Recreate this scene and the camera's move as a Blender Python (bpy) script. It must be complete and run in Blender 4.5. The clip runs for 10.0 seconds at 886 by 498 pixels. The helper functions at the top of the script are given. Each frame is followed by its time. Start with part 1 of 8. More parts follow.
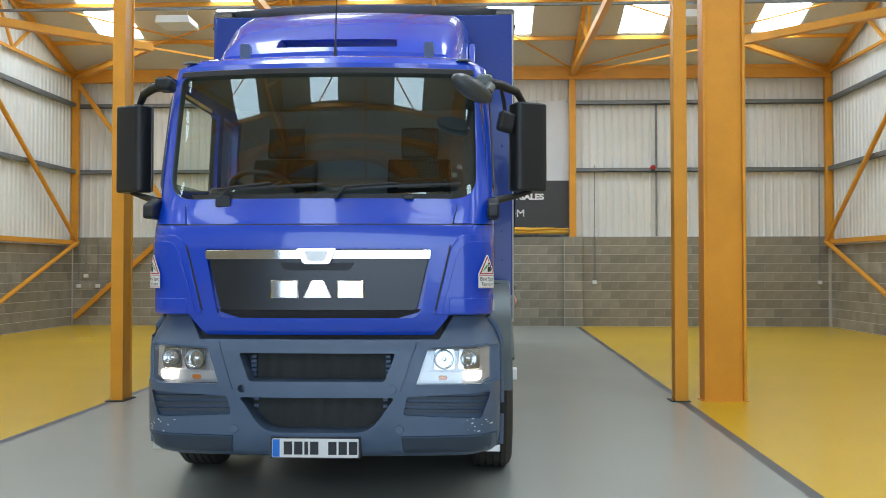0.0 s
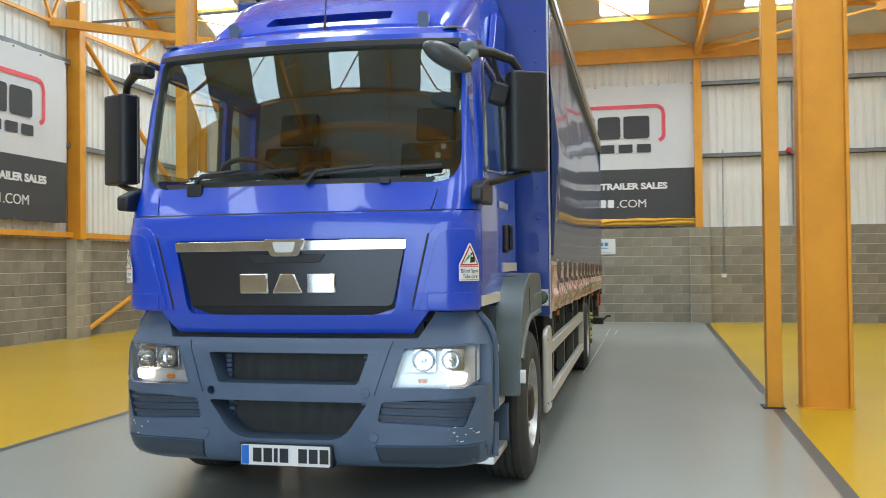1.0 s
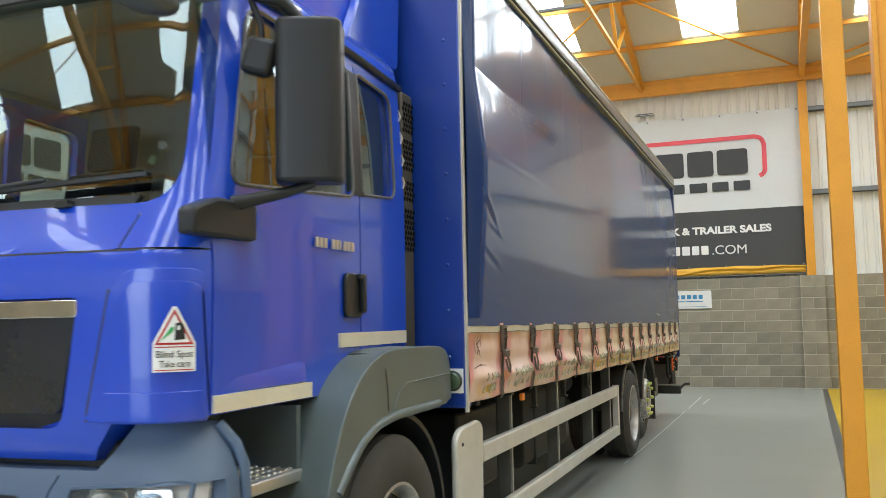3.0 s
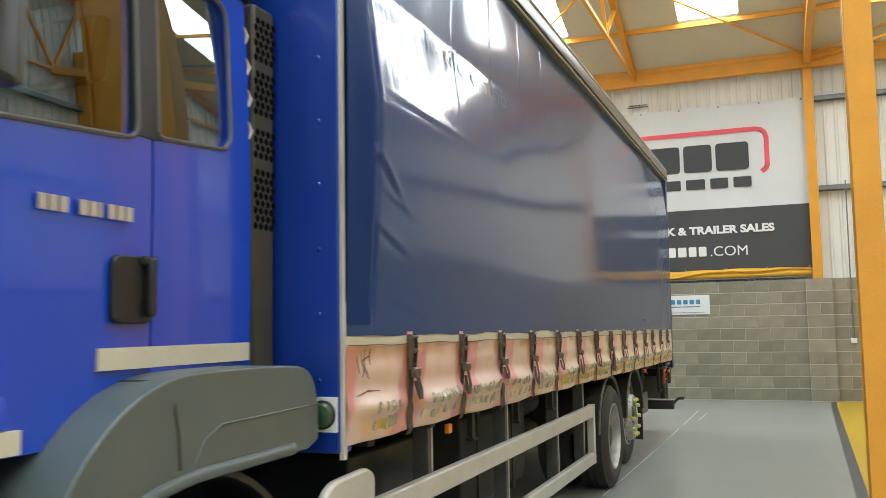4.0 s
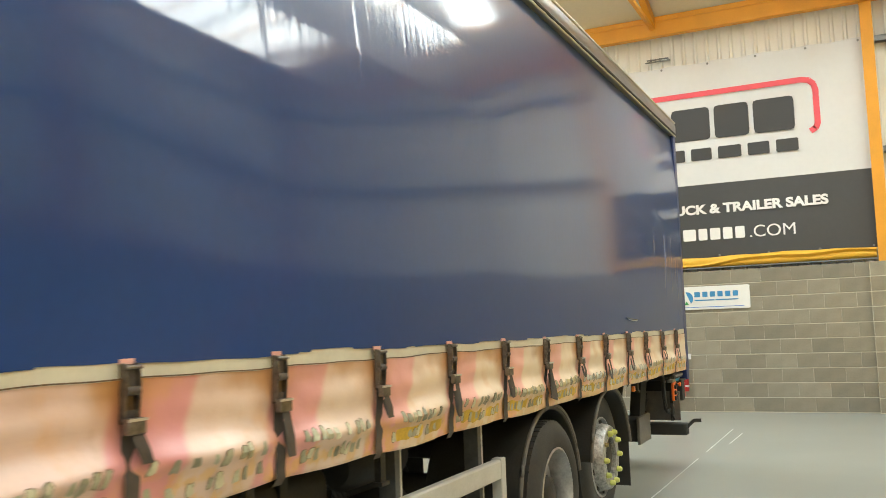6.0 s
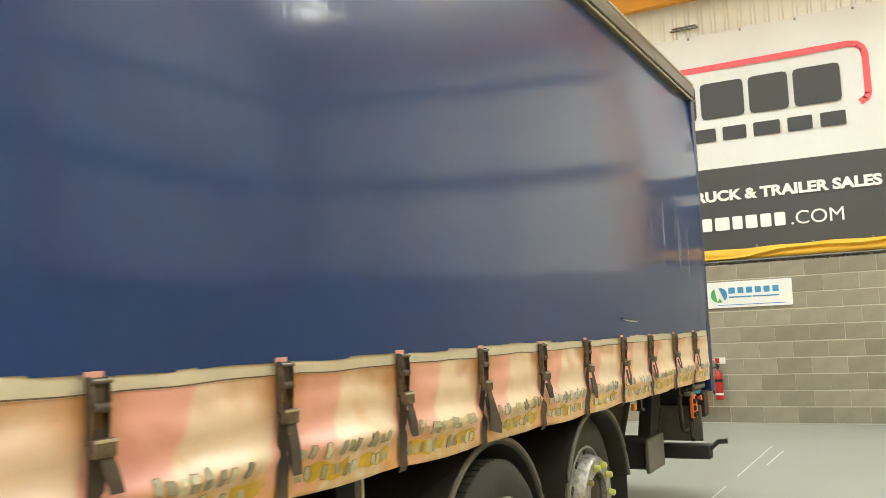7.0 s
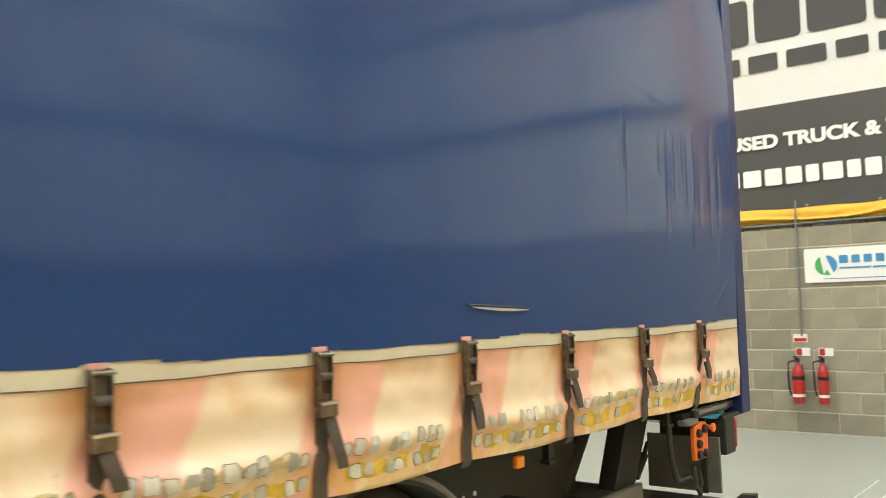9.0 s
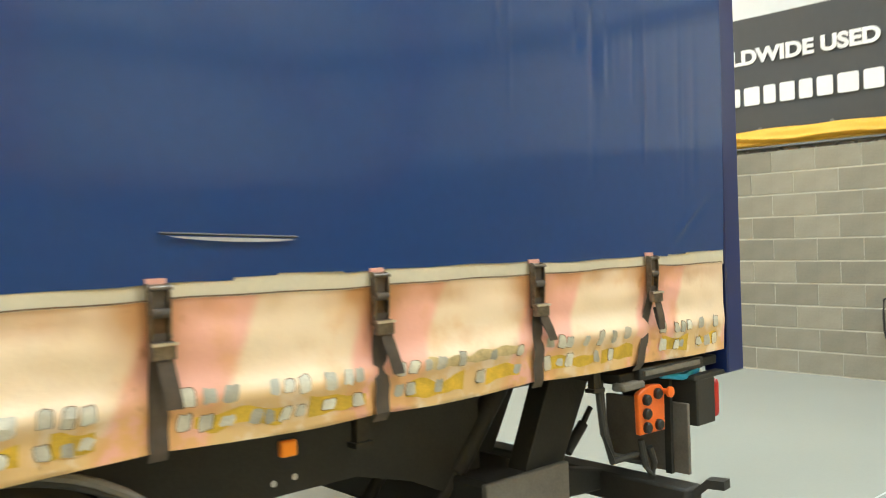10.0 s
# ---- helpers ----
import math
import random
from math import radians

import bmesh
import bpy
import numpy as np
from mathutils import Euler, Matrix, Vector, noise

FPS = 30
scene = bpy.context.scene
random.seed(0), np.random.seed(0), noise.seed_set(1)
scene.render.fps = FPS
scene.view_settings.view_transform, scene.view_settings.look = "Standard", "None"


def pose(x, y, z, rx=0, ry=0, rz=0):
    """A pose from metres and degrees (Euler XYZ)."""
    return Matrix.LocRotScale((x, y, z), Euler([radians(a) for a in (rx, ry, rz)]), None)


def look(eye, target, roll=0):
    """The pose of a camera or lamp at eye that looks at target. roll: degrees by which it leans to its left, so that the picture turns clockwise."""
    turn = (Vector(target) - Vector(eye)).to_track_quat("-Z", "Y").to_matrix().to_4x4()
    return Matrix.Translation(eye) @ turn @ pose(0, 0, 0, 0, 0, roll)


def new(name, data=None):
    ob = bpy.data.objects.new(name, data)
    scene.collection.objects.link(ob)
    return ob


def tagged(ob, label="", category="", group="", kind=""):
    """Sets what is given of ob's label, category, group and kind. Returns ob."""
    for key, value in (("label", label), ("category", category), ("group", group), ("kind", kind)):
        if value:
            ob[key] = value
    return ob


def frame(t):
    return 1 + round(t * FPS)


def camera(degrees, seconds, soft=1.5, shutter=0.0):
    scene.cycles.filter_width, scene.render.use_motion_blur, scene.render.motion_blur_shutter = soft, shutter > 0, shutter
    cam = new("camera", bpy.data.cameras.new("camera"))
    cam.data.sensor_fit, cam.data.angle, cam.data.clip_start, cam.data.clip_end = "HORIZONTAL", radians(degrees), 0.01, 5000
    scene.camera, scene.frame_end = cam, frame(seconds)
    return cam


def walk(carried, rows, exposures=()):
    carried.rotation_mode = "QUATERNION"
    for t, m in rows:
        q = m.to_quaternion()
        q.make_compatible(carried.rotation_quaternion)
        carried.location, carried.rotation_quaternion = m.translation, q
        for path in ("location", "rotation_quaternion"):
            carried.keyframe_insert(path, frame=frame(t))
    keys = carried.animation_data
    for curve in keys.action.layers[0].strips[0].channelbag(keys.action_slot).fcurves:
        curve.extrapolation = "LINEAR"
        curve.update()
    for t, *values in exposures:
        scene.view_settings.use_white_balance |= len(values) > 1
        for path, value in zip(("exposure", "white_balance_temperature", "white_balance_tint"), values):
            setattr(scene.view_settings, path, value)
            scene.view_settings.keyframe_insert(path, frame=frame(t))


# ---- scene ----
# World: x across the hall, y along the lorry from its front to its tail, z up, metres.
cam = camera(53.8, 10.0, soft=0.6, shutter=0.35)
PATH = [
    (0, (-0.294, -0.878, 1.47), (-0.373, 1.12, 1.513), -0.0),
    (0.5, (0.193, -0.589, 1.465), (-0.044, 1.397, 1.505), -0.3),
    (1, (0.641, -0.198, 1.438), (0.209, 1.754, 1.473), -0.6),
    (1.5, (1.034, 0.328, 1.449), (0.486, 2.25, 1.498), -0.8),
    (2, (1.329, 0.912, 1.447), (0.686, 2.803, 1.542), -1.4),
    (2.5, (1.476, 1.553, 1.476), (0.783, 3.423, 1.621), -1.3),
    (3, (1.526, 2.196, 1.49), (0.807, 4.056, 1.653), -1.1),
    (4.5, (1.48, 4.376, 1.486), (0.756, 6.231, 1.665), -1.0),
    (5, (1.563, 5.118, 1.515), (0.82, 6.967, 1.692), -1.2),
    (6.5, (1.727, 7.406, 1.511), (0.821, 9.179, 1.694), -2.6),
    (7, (1.664, 8.204, 1.506), (0.721, 9.958, 1.69), -2.6),
    (7.5, (1.524, 8.963, 1.538), (0.56, 10.708, 1.698), -1.4),
    (8, (1.518, 9.714, 1.53), (0.546, 11.453, 1.698), -1.8),
    (8.5, (1.629, 10.432, 1.527), (0.57, 12.118, 1.721), -2.0),
    (9, (1.81, 11.22, 1.535), (0.567, 12.782, 1.66), -1.8),
    (9.5, (1.978, 11.939, 1.505), (0.608, 13.393, 1.584), -2.3),
    (10, (2.011, 12.712, 1.497), (0.524, 14.049, 1.469), -2.0),
]
EXPOSURES = [(0.0, -0.15, 5800, 10), (1.0, 0.07, 5950, 10), (2.0, 0.17, 6100, 9), (3.0, 0.28, 6150, 9), (4.5, 0.34, 6200, 8.5), (5.2, 0.42, 6350, 8), (6.5, 0.77, 6900, 6.5), (7.5, 0.84, 6900, 6), (8.5, 0.87, 6950, 6), (10.0, 0.94, 6400, 5)]
walk(cam, [(t, look(eye, target, roll)) for t, eye, target, roll in PATH], EXPOSURES)

# ---- world and light ----
world = bpy.data.worlds.new("world")
scene.world = world
world.use_nodes = True
wn = world.node_tree
sky = wn.nodes.new("ShaderNodeTexSky")
sky.sky_type = "NISHITA"
sky.sun_disc = False
sky.sun_elevation, sky.sun_rotation = radians(48), radians(200)
wn.nodes["Background"].inputs["Strength"].default_value = 0.12
wn.links.new(sky.outputs["Color"], wn.nodes["Background"].inputs["Color"])
SKY_RADIANCE = 8.0  # strength of the glow that stands in for daylight in the roof lights
# added daylight lamp in an assumed south-wall door, unseen behind the camera's first place
DOOR_X0, DOOR_X1, DOOR_Z = -3.9, 1.5, 4.8
fill_lamp = bpy.data.lights.new("assumed_door_fill", "AREA")
fill_lamp.shape, fill_lamp.size, fill_lamp.size_y = "RECTANGLE", DOOR_X1 - DOOR_X0 - 0.1, DOOR_Z - 0.1
fill_lamp.energy = 2.75 * math.pi * fill_lamp.size * fill_lamp.size_y
fill_lamp.color = (0.74, 0.87, 1.0)
fill_light = new("assumed_door_fill", fill_lamp)
fill_light.matrix_world = look(((DOOR_X0 + DOOR_X1) / 2, -3.72, DOOR_Z / 2), ((DOOR_X0 + DOOR_X1) / 2, 3.0, DOOR_Z / 2))

# ---- materials ----


def material(name, color, rough=0.6, metal=0.0, vary=0.12, scale=6.0, fine=60.0, bump=0.0, coat=0.0, rand=0.0, spec=0.5, rvary=0.1, streak=(1, 1, 1)):
    """A principled surface whose colour and gloss vary at two scales, with fine relief."""
    m = bpy.data.materials.new(name)
    m.use_nodes = True
    nt, L = m.node_tree, m.node_tree.links
    b = nt.nodes["Principled BSDF"]
    tc = nt.nodes.new("ShaderNodeTexCoord")
    mp = nt.nodes.new("ShaderNodeMapping")
    mp.inputs["Scale"].default_value = streak
    L.new(tc.outputs["Object"], mp.inputs["Vector"])
    n1, n2 = nt.nodes.new("ShaderNodeTexNoise"), nt.nodes.new("ShaderNodeTexNoise")
    n1.inputs["Scale"].default_value, n1.inputs["Detail"].default_value = scale, 4
    n2.inputs["Scale"].default_value, n2.inputs["Detail"].default_value = fine, 3
    L.new(mp.outputs["Vector"], n1.inputs["Vector"])
    L.new(mp.outputs["Vector"], n2.inputs["Vector"])
    add = nt.nodes.new("ShaderNodeMath")
    add.operation = "MULTIPLY_ADD"
    L.new(n2.outputs["Fac"], add.inputs[0])
    add.inputs[1].default_value = 0.5
    L.new(n1.outputs["Fac"], add.inputs[2])
    rng = nt.nodes.new("ShaderNodeMapRange")
    rng.inputs["From Min"].default_value, rng.inputs["From Max"].default_value = 0.45, 1.05
    rng.inputs["To Min"].default_value, rng.inputs["To Max"].default_value = 1 - vary, 1 + vary
    L.new(add.outputs[0], rng.inputs["Value"])
    val = rng.outputs["Result"]
    if rand:
        info = nt.nodes.new("ShaderNodeObjectInfo")
        r2 = nt.nodes.new("ShaderNodeMapRange")
        r2.inputs["To Min"].default_value, r2.inputs["To Max"].default_value = 1 - rand, 1 + rand
        L.new(info.outputs["Random"], r2.inputs["Value"])
        geo = nt.nodes.new("ShaderNodeNewGeometry")
        r3 = nt.nodes.new("ShaderNodeMapRange")
        r3.inputs["To Min"].default_value, r3.inputs["To Max"].default_value = 1 - rand, 1 + rand
        L.new(geo.outputs["Random Per Island"], r3.inputs["Value"])
        mu = nt.nodes.new("ShaderNodeMath")
        mu.operation = "MULTIPLY"
        L.new(val, mu.inputs[0])
        L.new(r2.outputs["Result"], mu.inputs[1])
        mu2 = nt.nodes.new("ShaderNodeMath")
        mu2.operation = "MULTIPLY"
        L.new(mu.outputs[0], mu2.inputs[0])
        L.new(r3.outputs["Result"], mu2.inputs[1])
        val = mu2.outputs[0]
    sc = nt.nodes.new("ShaderNodeVectorMath")
    sc.operation = "SCALE"
    sc.inputs[0].default_value = color
    L.new(val, sc.inputs["Scale"])
    L.new(sc.outputs["Vector"], b.inputs["Base Color"])
    rr = nt.nodes.new("ShaderNodeMapRange")
    rr.inputs["To Min"].default_value, rr.inputs["To Max"].default_value = max(0.02, rough * (1 - rvary)), min(1.0, rough * (1 + rvary))
    L.new(n1.outputs["Fac"], rr.inputs["Value"])
    L.new(rr.outputs["Result"], b.inputs["Roughness"])
    b.inputs["Metallic"].default_value = metal
    b.inputs["Coat Weight"].default_value = coat
    b.inputs["Coat Roughness"].default_value = 0.04
    b.inputs["Specular IOR Level"].default_value = spec
    if bump:
        bp = nt.nodes.new("ShaderNodeBump")
        bp.inputs["Strength"].default_value, bp.inputs["Distance"].default_value = 0.6, bump
        L.new(n2.outputs["Fac"], bp.inputs["Height"])
        L.new(bp.outputs["Normal"], b.inputs["Normal"])
    m["sc"] = 1
    return m


def glass(name, tint, ior=1.5, rough=0.0):
    """A thin pane: clear, tinted, with a reflection that grows towards grazing."""
    m = bpy.data.materials.new(name)
    m.use_nodes = True
    nt, L = m.node_tree, m.node_tree.links
    nt.nodes.remove(nt.nodes["Principled BSDF"])
    tr, gl, mix, lw, pw, ma = (nt.nodes.new(k) for k in ("ShaderNodeBsdfTransparent", "ShaderNodeBsdfGlossy", "ShaderNodeMixShader", "ShaderNodeLayerWeight", "ShaderNodeMath", "ShaderNodeMath"))
    f0 = 2 * ((ior - 1) / (ior + 1)) ** 2
    lw.inputs["Blend"].default_value = 0.5
    pw.operation, ma.operation = "POWER", "MULTIPLY_ADD"
    pw.inputs[1].default_value = 4.5
    ma.inputs[1].default_value, ma.inputs[2].default_value = 1 - f0, f0
    tr.inputs["Color"].default_value = (*tint, 1)
    gl.inputs["Roughness"].default_value = rough
    gl.inputs["Color"].default_value = (0.84, 0.95, 0.96, 1)
    L.new(lw.outputs["Facing"], pw.inputs[0])
    L.new(pw.outputs[0], ma.inputs[0])
    L.new(ma.outputs[0], mix.inputs[0])
    L.new(tr.outputs[0], mix.inputs[1])
    L.new(gl.outputs[0], mix.inputs[2])
    L.new(mix.outputs[0], nt.nodes["Material Output"].inputs["Surface"])
    return m


def glow(name, color, strength):
    m = bpy.data.materials.new(name)
    m.use_nodes = True
    b = m.node_tree.nodes["Principled BSDF"]
    b.inputs["Base Color"].default_value = (*color, 1)
    b.inputs["Emission Color"].default_value = (*color, 1)
    b.inputs["Emission Strength"].default_value = strength
    return m


PAINT = material("blue_cab_paint", (0.010, 0.062, 0.56), 0.26, vary=0.05, scale=1.5, fine=300, coat=0.8)
PANEL = material("blue_body_paint", (0.008, 0.040, 0.290), 0.33, vary=0.06, scale=2, fine=90, bump=0.0006, coat=0.3)
PLASTIC = material("grey_moulded_plastic", (0.083, 0.123, 0.194), 0.38, vary=0.1, scale=5, fine=500, bump=0.0008)
PLASTIC2 = material("grey_fender_plastic", (0.098, 0.122, 0.121), 0.36, vary=0.1, scale=5, fine=500, bump=0.0006)
BLACK = material("black_plastic", (0.011, 0.0125, 0.0145), 0.45, vary=0.15, scale=8, fine=400, bump=0.0005)
BLACKGLOSS = material("black_gloss_panel", (0.016, 0.020, 0.027), 0.25, vary=0.1, scale=4, spec=0.62)
RUBBER = material("tyre_rubber", (0.044, 0.041, 0.034), 0.8, vary=0.3, scale=9, fine=120, bump=0.002)
CHASSIS = material("chassis_black_paint", (0.030, 0.028, 0.022), 0.65, vary=0.35, scale=6, fine=80, bump=0.002)
CHROME = material("chrome", (0.85, 0.85, 0.86), 0.07, metal=1, vary=0.02)
ALLOY = material("silver_aluminium", (0.62, 0.61, 0.58), 0.38, metal=0.85, vary=0.12, scale=5, fine=150, bump=0.0005)
RIM = material("silver_wheel_paint", (0.46, 0.455, 0.44), 0.36, metal=0.75, vary=0.28, scale=12, fine=70)
GUARD = material("pale_grey_guard_paint", (0.56, 0.545, 0.49), 0.5, metal=0.25, vary=0.14, scale=4, fine=90, bump=0.0006)
HUB = material("greasy_hub_steel", (0.045, 0.04, 0.032), 0.5, metal=0.5, vary=0.4, scale=25, fine=120, bump=0.002)
BRASS = material("yellowed_nut_steel", (0.34, 0.28, 0.12), 0.42, metal=0.5, vary=0.3, scale=30)
NUTCAP = material("yellow_green_plastic_cap", (0.62, 0.66, 0.18), 0.45, vary=0.1)
INTAKE = material("brownish_black_plastic", (0.058, 0.051, 0.034), 0.55, vary=0.2, scale=6, fine=300, bump=0.0005)
LEGSTEEL = material("dark_grey_guard_leg", (0.10, 0.10, 0.09), 0.6, metal=0.3, vary=0.3, scale=9, fine=70)
DISC = material("grease_stained_disc", (0.10, 0.09, 0.072), 0.55, metal=0.4, vary=0.4, scale=14, fine=90, bump=0.002)
SPOTTED = material("grease_spotted_silver", (0.40, 0.395, 0.375), 0.38, metal=0.6, vary=0.62, scale=34, fine=90, bump=0.001)
NAVY = material("dark_navy_paint", (0.006, 0.020, 0.115), 0.35, vary=0.1, scale=3, fine=60, coat=0.2)
STEELGREY = material("galvanised_steel", (0.22, 0.23, 0.23), 0.5, metal=0.5, vary=0.2, scale=4, fine=60)
ORANGE = material("orange_steel_paint", (0.70, 0.315, 0.022), 0.45, vary=0.10, scale=3, fine=70, bump=0.0008)
CLADDING = material("cream_steel_cladding", (0.74, 0.73, 0.68), 0.5, vary=0.06, scale=1.2, fine=30)
CEILING = material("cream_roof_lining", (0.60, 0.575, 0.50), 0.7, vary=0.07, scale=0.8, fine=20)
BLOCK = material("concrete_block", (0.282, 0.255, 0.198), 0.9, vary=0.24, scale=3, fine=70, bump=0.004, rand=0.16)
MORTAR = material("mortar", (0.53, 0.495, 0.405), 0.95, vary=0.15, scale=5, fine=80, bump=0.003)
FLOORGREY = material("grey_epoxy_floor", (0.315, 0.325, 0.295), 0.24, vary=0.035, scale=0.5, fine=40, spec=0.5, rvary=0.12)
FLOORYELLOW = material("yellow_epoxy_floor", (0.62, 0.385, 0.012), 0.26, vary=0.035, scale=0.5, fine=40, rvary=0.12)
FLOORLINE = material("dark_grey_floor_line", (0.075, 0.075, 0.072), 0.45, vary=0.2, scale=3, fine=30)
CONCRETE = material("concrete_slab", (0.3, 0.29, 0.27), 0.9, vary=0.15, scale=2)
SCUFF = material("pale_floor_scuff", (0.375, 0.39, 0.375), 0.4, vary=0.3, scale=9, fine=60)
WHITE = material("white_paint", (0.78, 0.78, 0.76), 0.45, vary=0.05, scale=3)
BANNERWHITE = material("white_banner_vinyl", (0.64, 0.65, 0.66), 0.6, vary=0.04, scale=0.8, fine=12)
BANNERBLACK = material("charcoal_banner_vinyl", (0.055, 0.057, 0.06), 0.55, vary=0.08, scale=0.8, fine=12)
PINKRED = material("pink_red_print", (0.78, 0.10, 0.13), 0.6, vary=0.05)
BANNERINK = material("black_print", (0.045, 0.047, 0.05), 0.6, vary=0.05)
BANNERTEXT = material("white_print", (0.8, 0.8, 0.8), 0.6, vary=0.03)
YELLOWCLOTH = material("yellow_sheeting", (0.72, 0.40, 0.035), 0.55, vary=0.1, scale=4, fine=40, bump=0.004)
RED = material("red_enamel", (0.44, 0.02, 0.018), 0.32, vary=0.12, coat=0.25)
ORANGEPLATE = material("orange_control_plate", (0.85, 0.16, 0.02), 0.4, vary=0.1, scale=20)
AMBER = material("amber_lens", (0.85, 0.25, 0.02), 0.3, vary=0.05)
GREENPRINT = material("green_print", (0.05, 0.35, 0.1), 0.5, vary=0.05)
BLUEPRINT = material("blue_print", (0.05, 0.25, 0.5), 0.5, vary=0.05)
BLUEBAND = material("blue_plate_band", (0.02, 0.16, 0.6), 0.4, vary=0.05)
BLUEHOSE = material("blue_air_hose", (0.03, 0.4, 0.7), 0.4, vary=0.05)
CREAMTAPE = material("cream_reflective_tape", (0.62, 0.58, 0.46), 0.4, vary=0.08, scale=8)
SILVERTAPE = material("worn_silver_tape", (0.40, 0.375, 0.255), 0.46, vary=0.30, scale=20, fine=150, rand=0.28)
PALETAPE = material("pale_grey_tape", (0.47, 0.455, 0.385), 0.42, vary=0.25, scale=20, fine=150, rand=0.2)
# brown dirt, and the painted shadow rims of the tape pieces
DIRTSHADE = material("brown_dirt_and_shadow", (0.13, 0.075, 0.035), 0.8, vary=0.3, scale=20, rand=0.2)
YELLOWTAPE = material("peeled_yellow_glue", (0.68, 0.44, 0.045), 0.6, vary=0.3, scale=20, fine=150, rand=0.15)
OLIVEGLUE = material("dirty_olive_glue", (0.54, 0.43, 0.22), 0.6, vary=0.35, scale=14, fine=120, rand=0.2)
SCRAWL = material("rubbed_brown_marker", (0.15, 0.085, 0.075), 0.7, vary=0.4, scale=60)
PINKTAB = material("faded_pink_tab", (0.74, 0.40, 0.33), 0.5, vary=0.15, scale=20)
STRAP = material("brown_black_webbing", (0.082, 0.064, 0.050), 0.8, vary=0.25, scale=30, fine=300, bump=0.001)
BUCKLE = material("worn_steel_buckle", (0.17, 0.145, 0.12), 0.40, metal=0.75, vary=0.45, scale=40, fine=200)
SEATCLOTH = material("dark_seat_cloth", (0.012, 0.013, 0.016), 0.9, vary=0.2, scale=12, spec=0.05)
DASH = material("dark_grey_dashboard", (0.03, 0.032, 0.033), 0.6, vary=0.15, scale=8, fine=300)
LININGCAB = material("grey_cab_lining", (0.13, 0.15, 0.155), 0.85, vary=0.1, scale=6)
MIRROR = material("mirror_glass", (0.8, 0.8, 0.8), 0.02, metal=1, vary=0.01)
REFLECTOR = material("lamp_housing_silver", (0.78, 0.79, 0.82), 0.32, metal=0.5, vary=0.1, scale=40)
BOWL = material("lamp_bowl_chrome", (0.90, 0.91, 0.93), 0.10, metal=1.0, vary=0.03, scale=60)
# for the darker corner panels, and for vent slats with shade in their colour
DARKENEDPLASTIC = material("darkened_slate_plastic", (0.040, 0.055, 0.080), 0.42, vary=0.12, scale=5, fine=400, bump=0.0008)
MIRRORGREY = material("dark_grey_mirror_plastic", (0.050, 0.054, 0.056), 0.33, vary=0.1, scale=6, fine=400)
RADIATOR = material("dusty_black_radiator_mesh", (0.042, 0.045, 0.042), 0.7, vary=0.35, scale=7, fine=260, bump=0.003, streak=(3, 1, 0.6))
WINDSCREEN = glass("windscreen_glass", (0.72, 0.80, 0.75), 1.62)
SIDEGLASS = glass("side_glass", (0.42, 0.50, 0.48), 1.72)
LENS = glass("lamp_lens", (0.92, 0.92, 0.92), 1.45)
# roof panes glow themselves for daylight; one slope is set brighter, as for sun
ROOFLIGHT = glow("glowing_rooflight_sheet", (0.84, 0.955, 1.0), SKY_RADIANCE * 0.62)
ROOFLIGHT_SUN = glow("sun_glow_rooflight_sheet", (0.86, 0.96, 1.0), SKY_RADIANCE * 1.42)
SEAL = material("grey_window_seal", (0.10, 0.10, 0.10), 0.3, vary=0.1)
RUNLIGHT = glow("lit_running_lamp", (1.0, 0.86, 0.66), 4.2)


def curtain_material():
    m = material("navy_pvc_curtain", (0.006, 0.043, 0.185), 0.38, vary=0.10, scale=1.1, fine=25, spec=0.15, rvary=0.03, coat=0.86)
    nt, L = m.node_tree, m.node_tree.links
    b = nt.nodes["Principled BSDF"]
    tc = nt.nodes.new("ShaderNodeTexCoord")
    mp = nt.nodes.new("ShaderNodeMapping")
    mp.inputs["Scale"].default_value = (1, 1, 0.45)
    n = nt.nodes.new("ShaderNodeTexNoise")
    n.inputs["Scale"].default_value, n.inputs["Detail"].default_value = 2.2, 1.5
    bp = nt.nodes.new("ShaderNodeBump")
    bp.inputs["Strength"].default_value, bp.inputs["Distance"].default_value = 0.15, 0.004
    L.new(tc.outputs["Object"], mp.inputs["Vector"])
    L.new(mp.outputs["Vector"], n.inputs["Vector"])
    L.new(n.outputs["Fac"], bp.inputs["Height"])
    # fine upright crinkles of the stretched cloth
    mp2 = nt.nodes.new("ShaderNodeMapping")
    mp2.inputs["Scale"].default_value = (1, 16, 2.2)
    n2 = nt.nodes.new("ShaderNodeTexNoise")
    n2.inputs["Scale"].default_value, n2.inputs["Detail"].default_value = 1.6, 2.5
    bp2 = nt.nodes.new("ShaderNodeBump")
    bp2.inputs["Strength"].default_value, bp2.inputs["Distance"].default_value = 0.4, 0.0012
    L.new(tc.outputs["Object"], mp2.inputs["Vector"])
    L.new(mp2.outputs["Vector"], n2.inputs["Vector"])
    L.new(n2.outputs["Fac"], bp2.inputs["Height"])
    L.new(bp.outputs["Normal"], bp2.inputs["Normal"])
    L.new(bp.outputs["Normal"], b.inputs["Normal"])
    L.new(bp2.outputs["Normal"], b.inputs["Coat Normal"])
    b.inputs["Coat Roughness"].default_value = 0.10
    b.inputs["Coat IOR"].default_value = 1.53
    return m


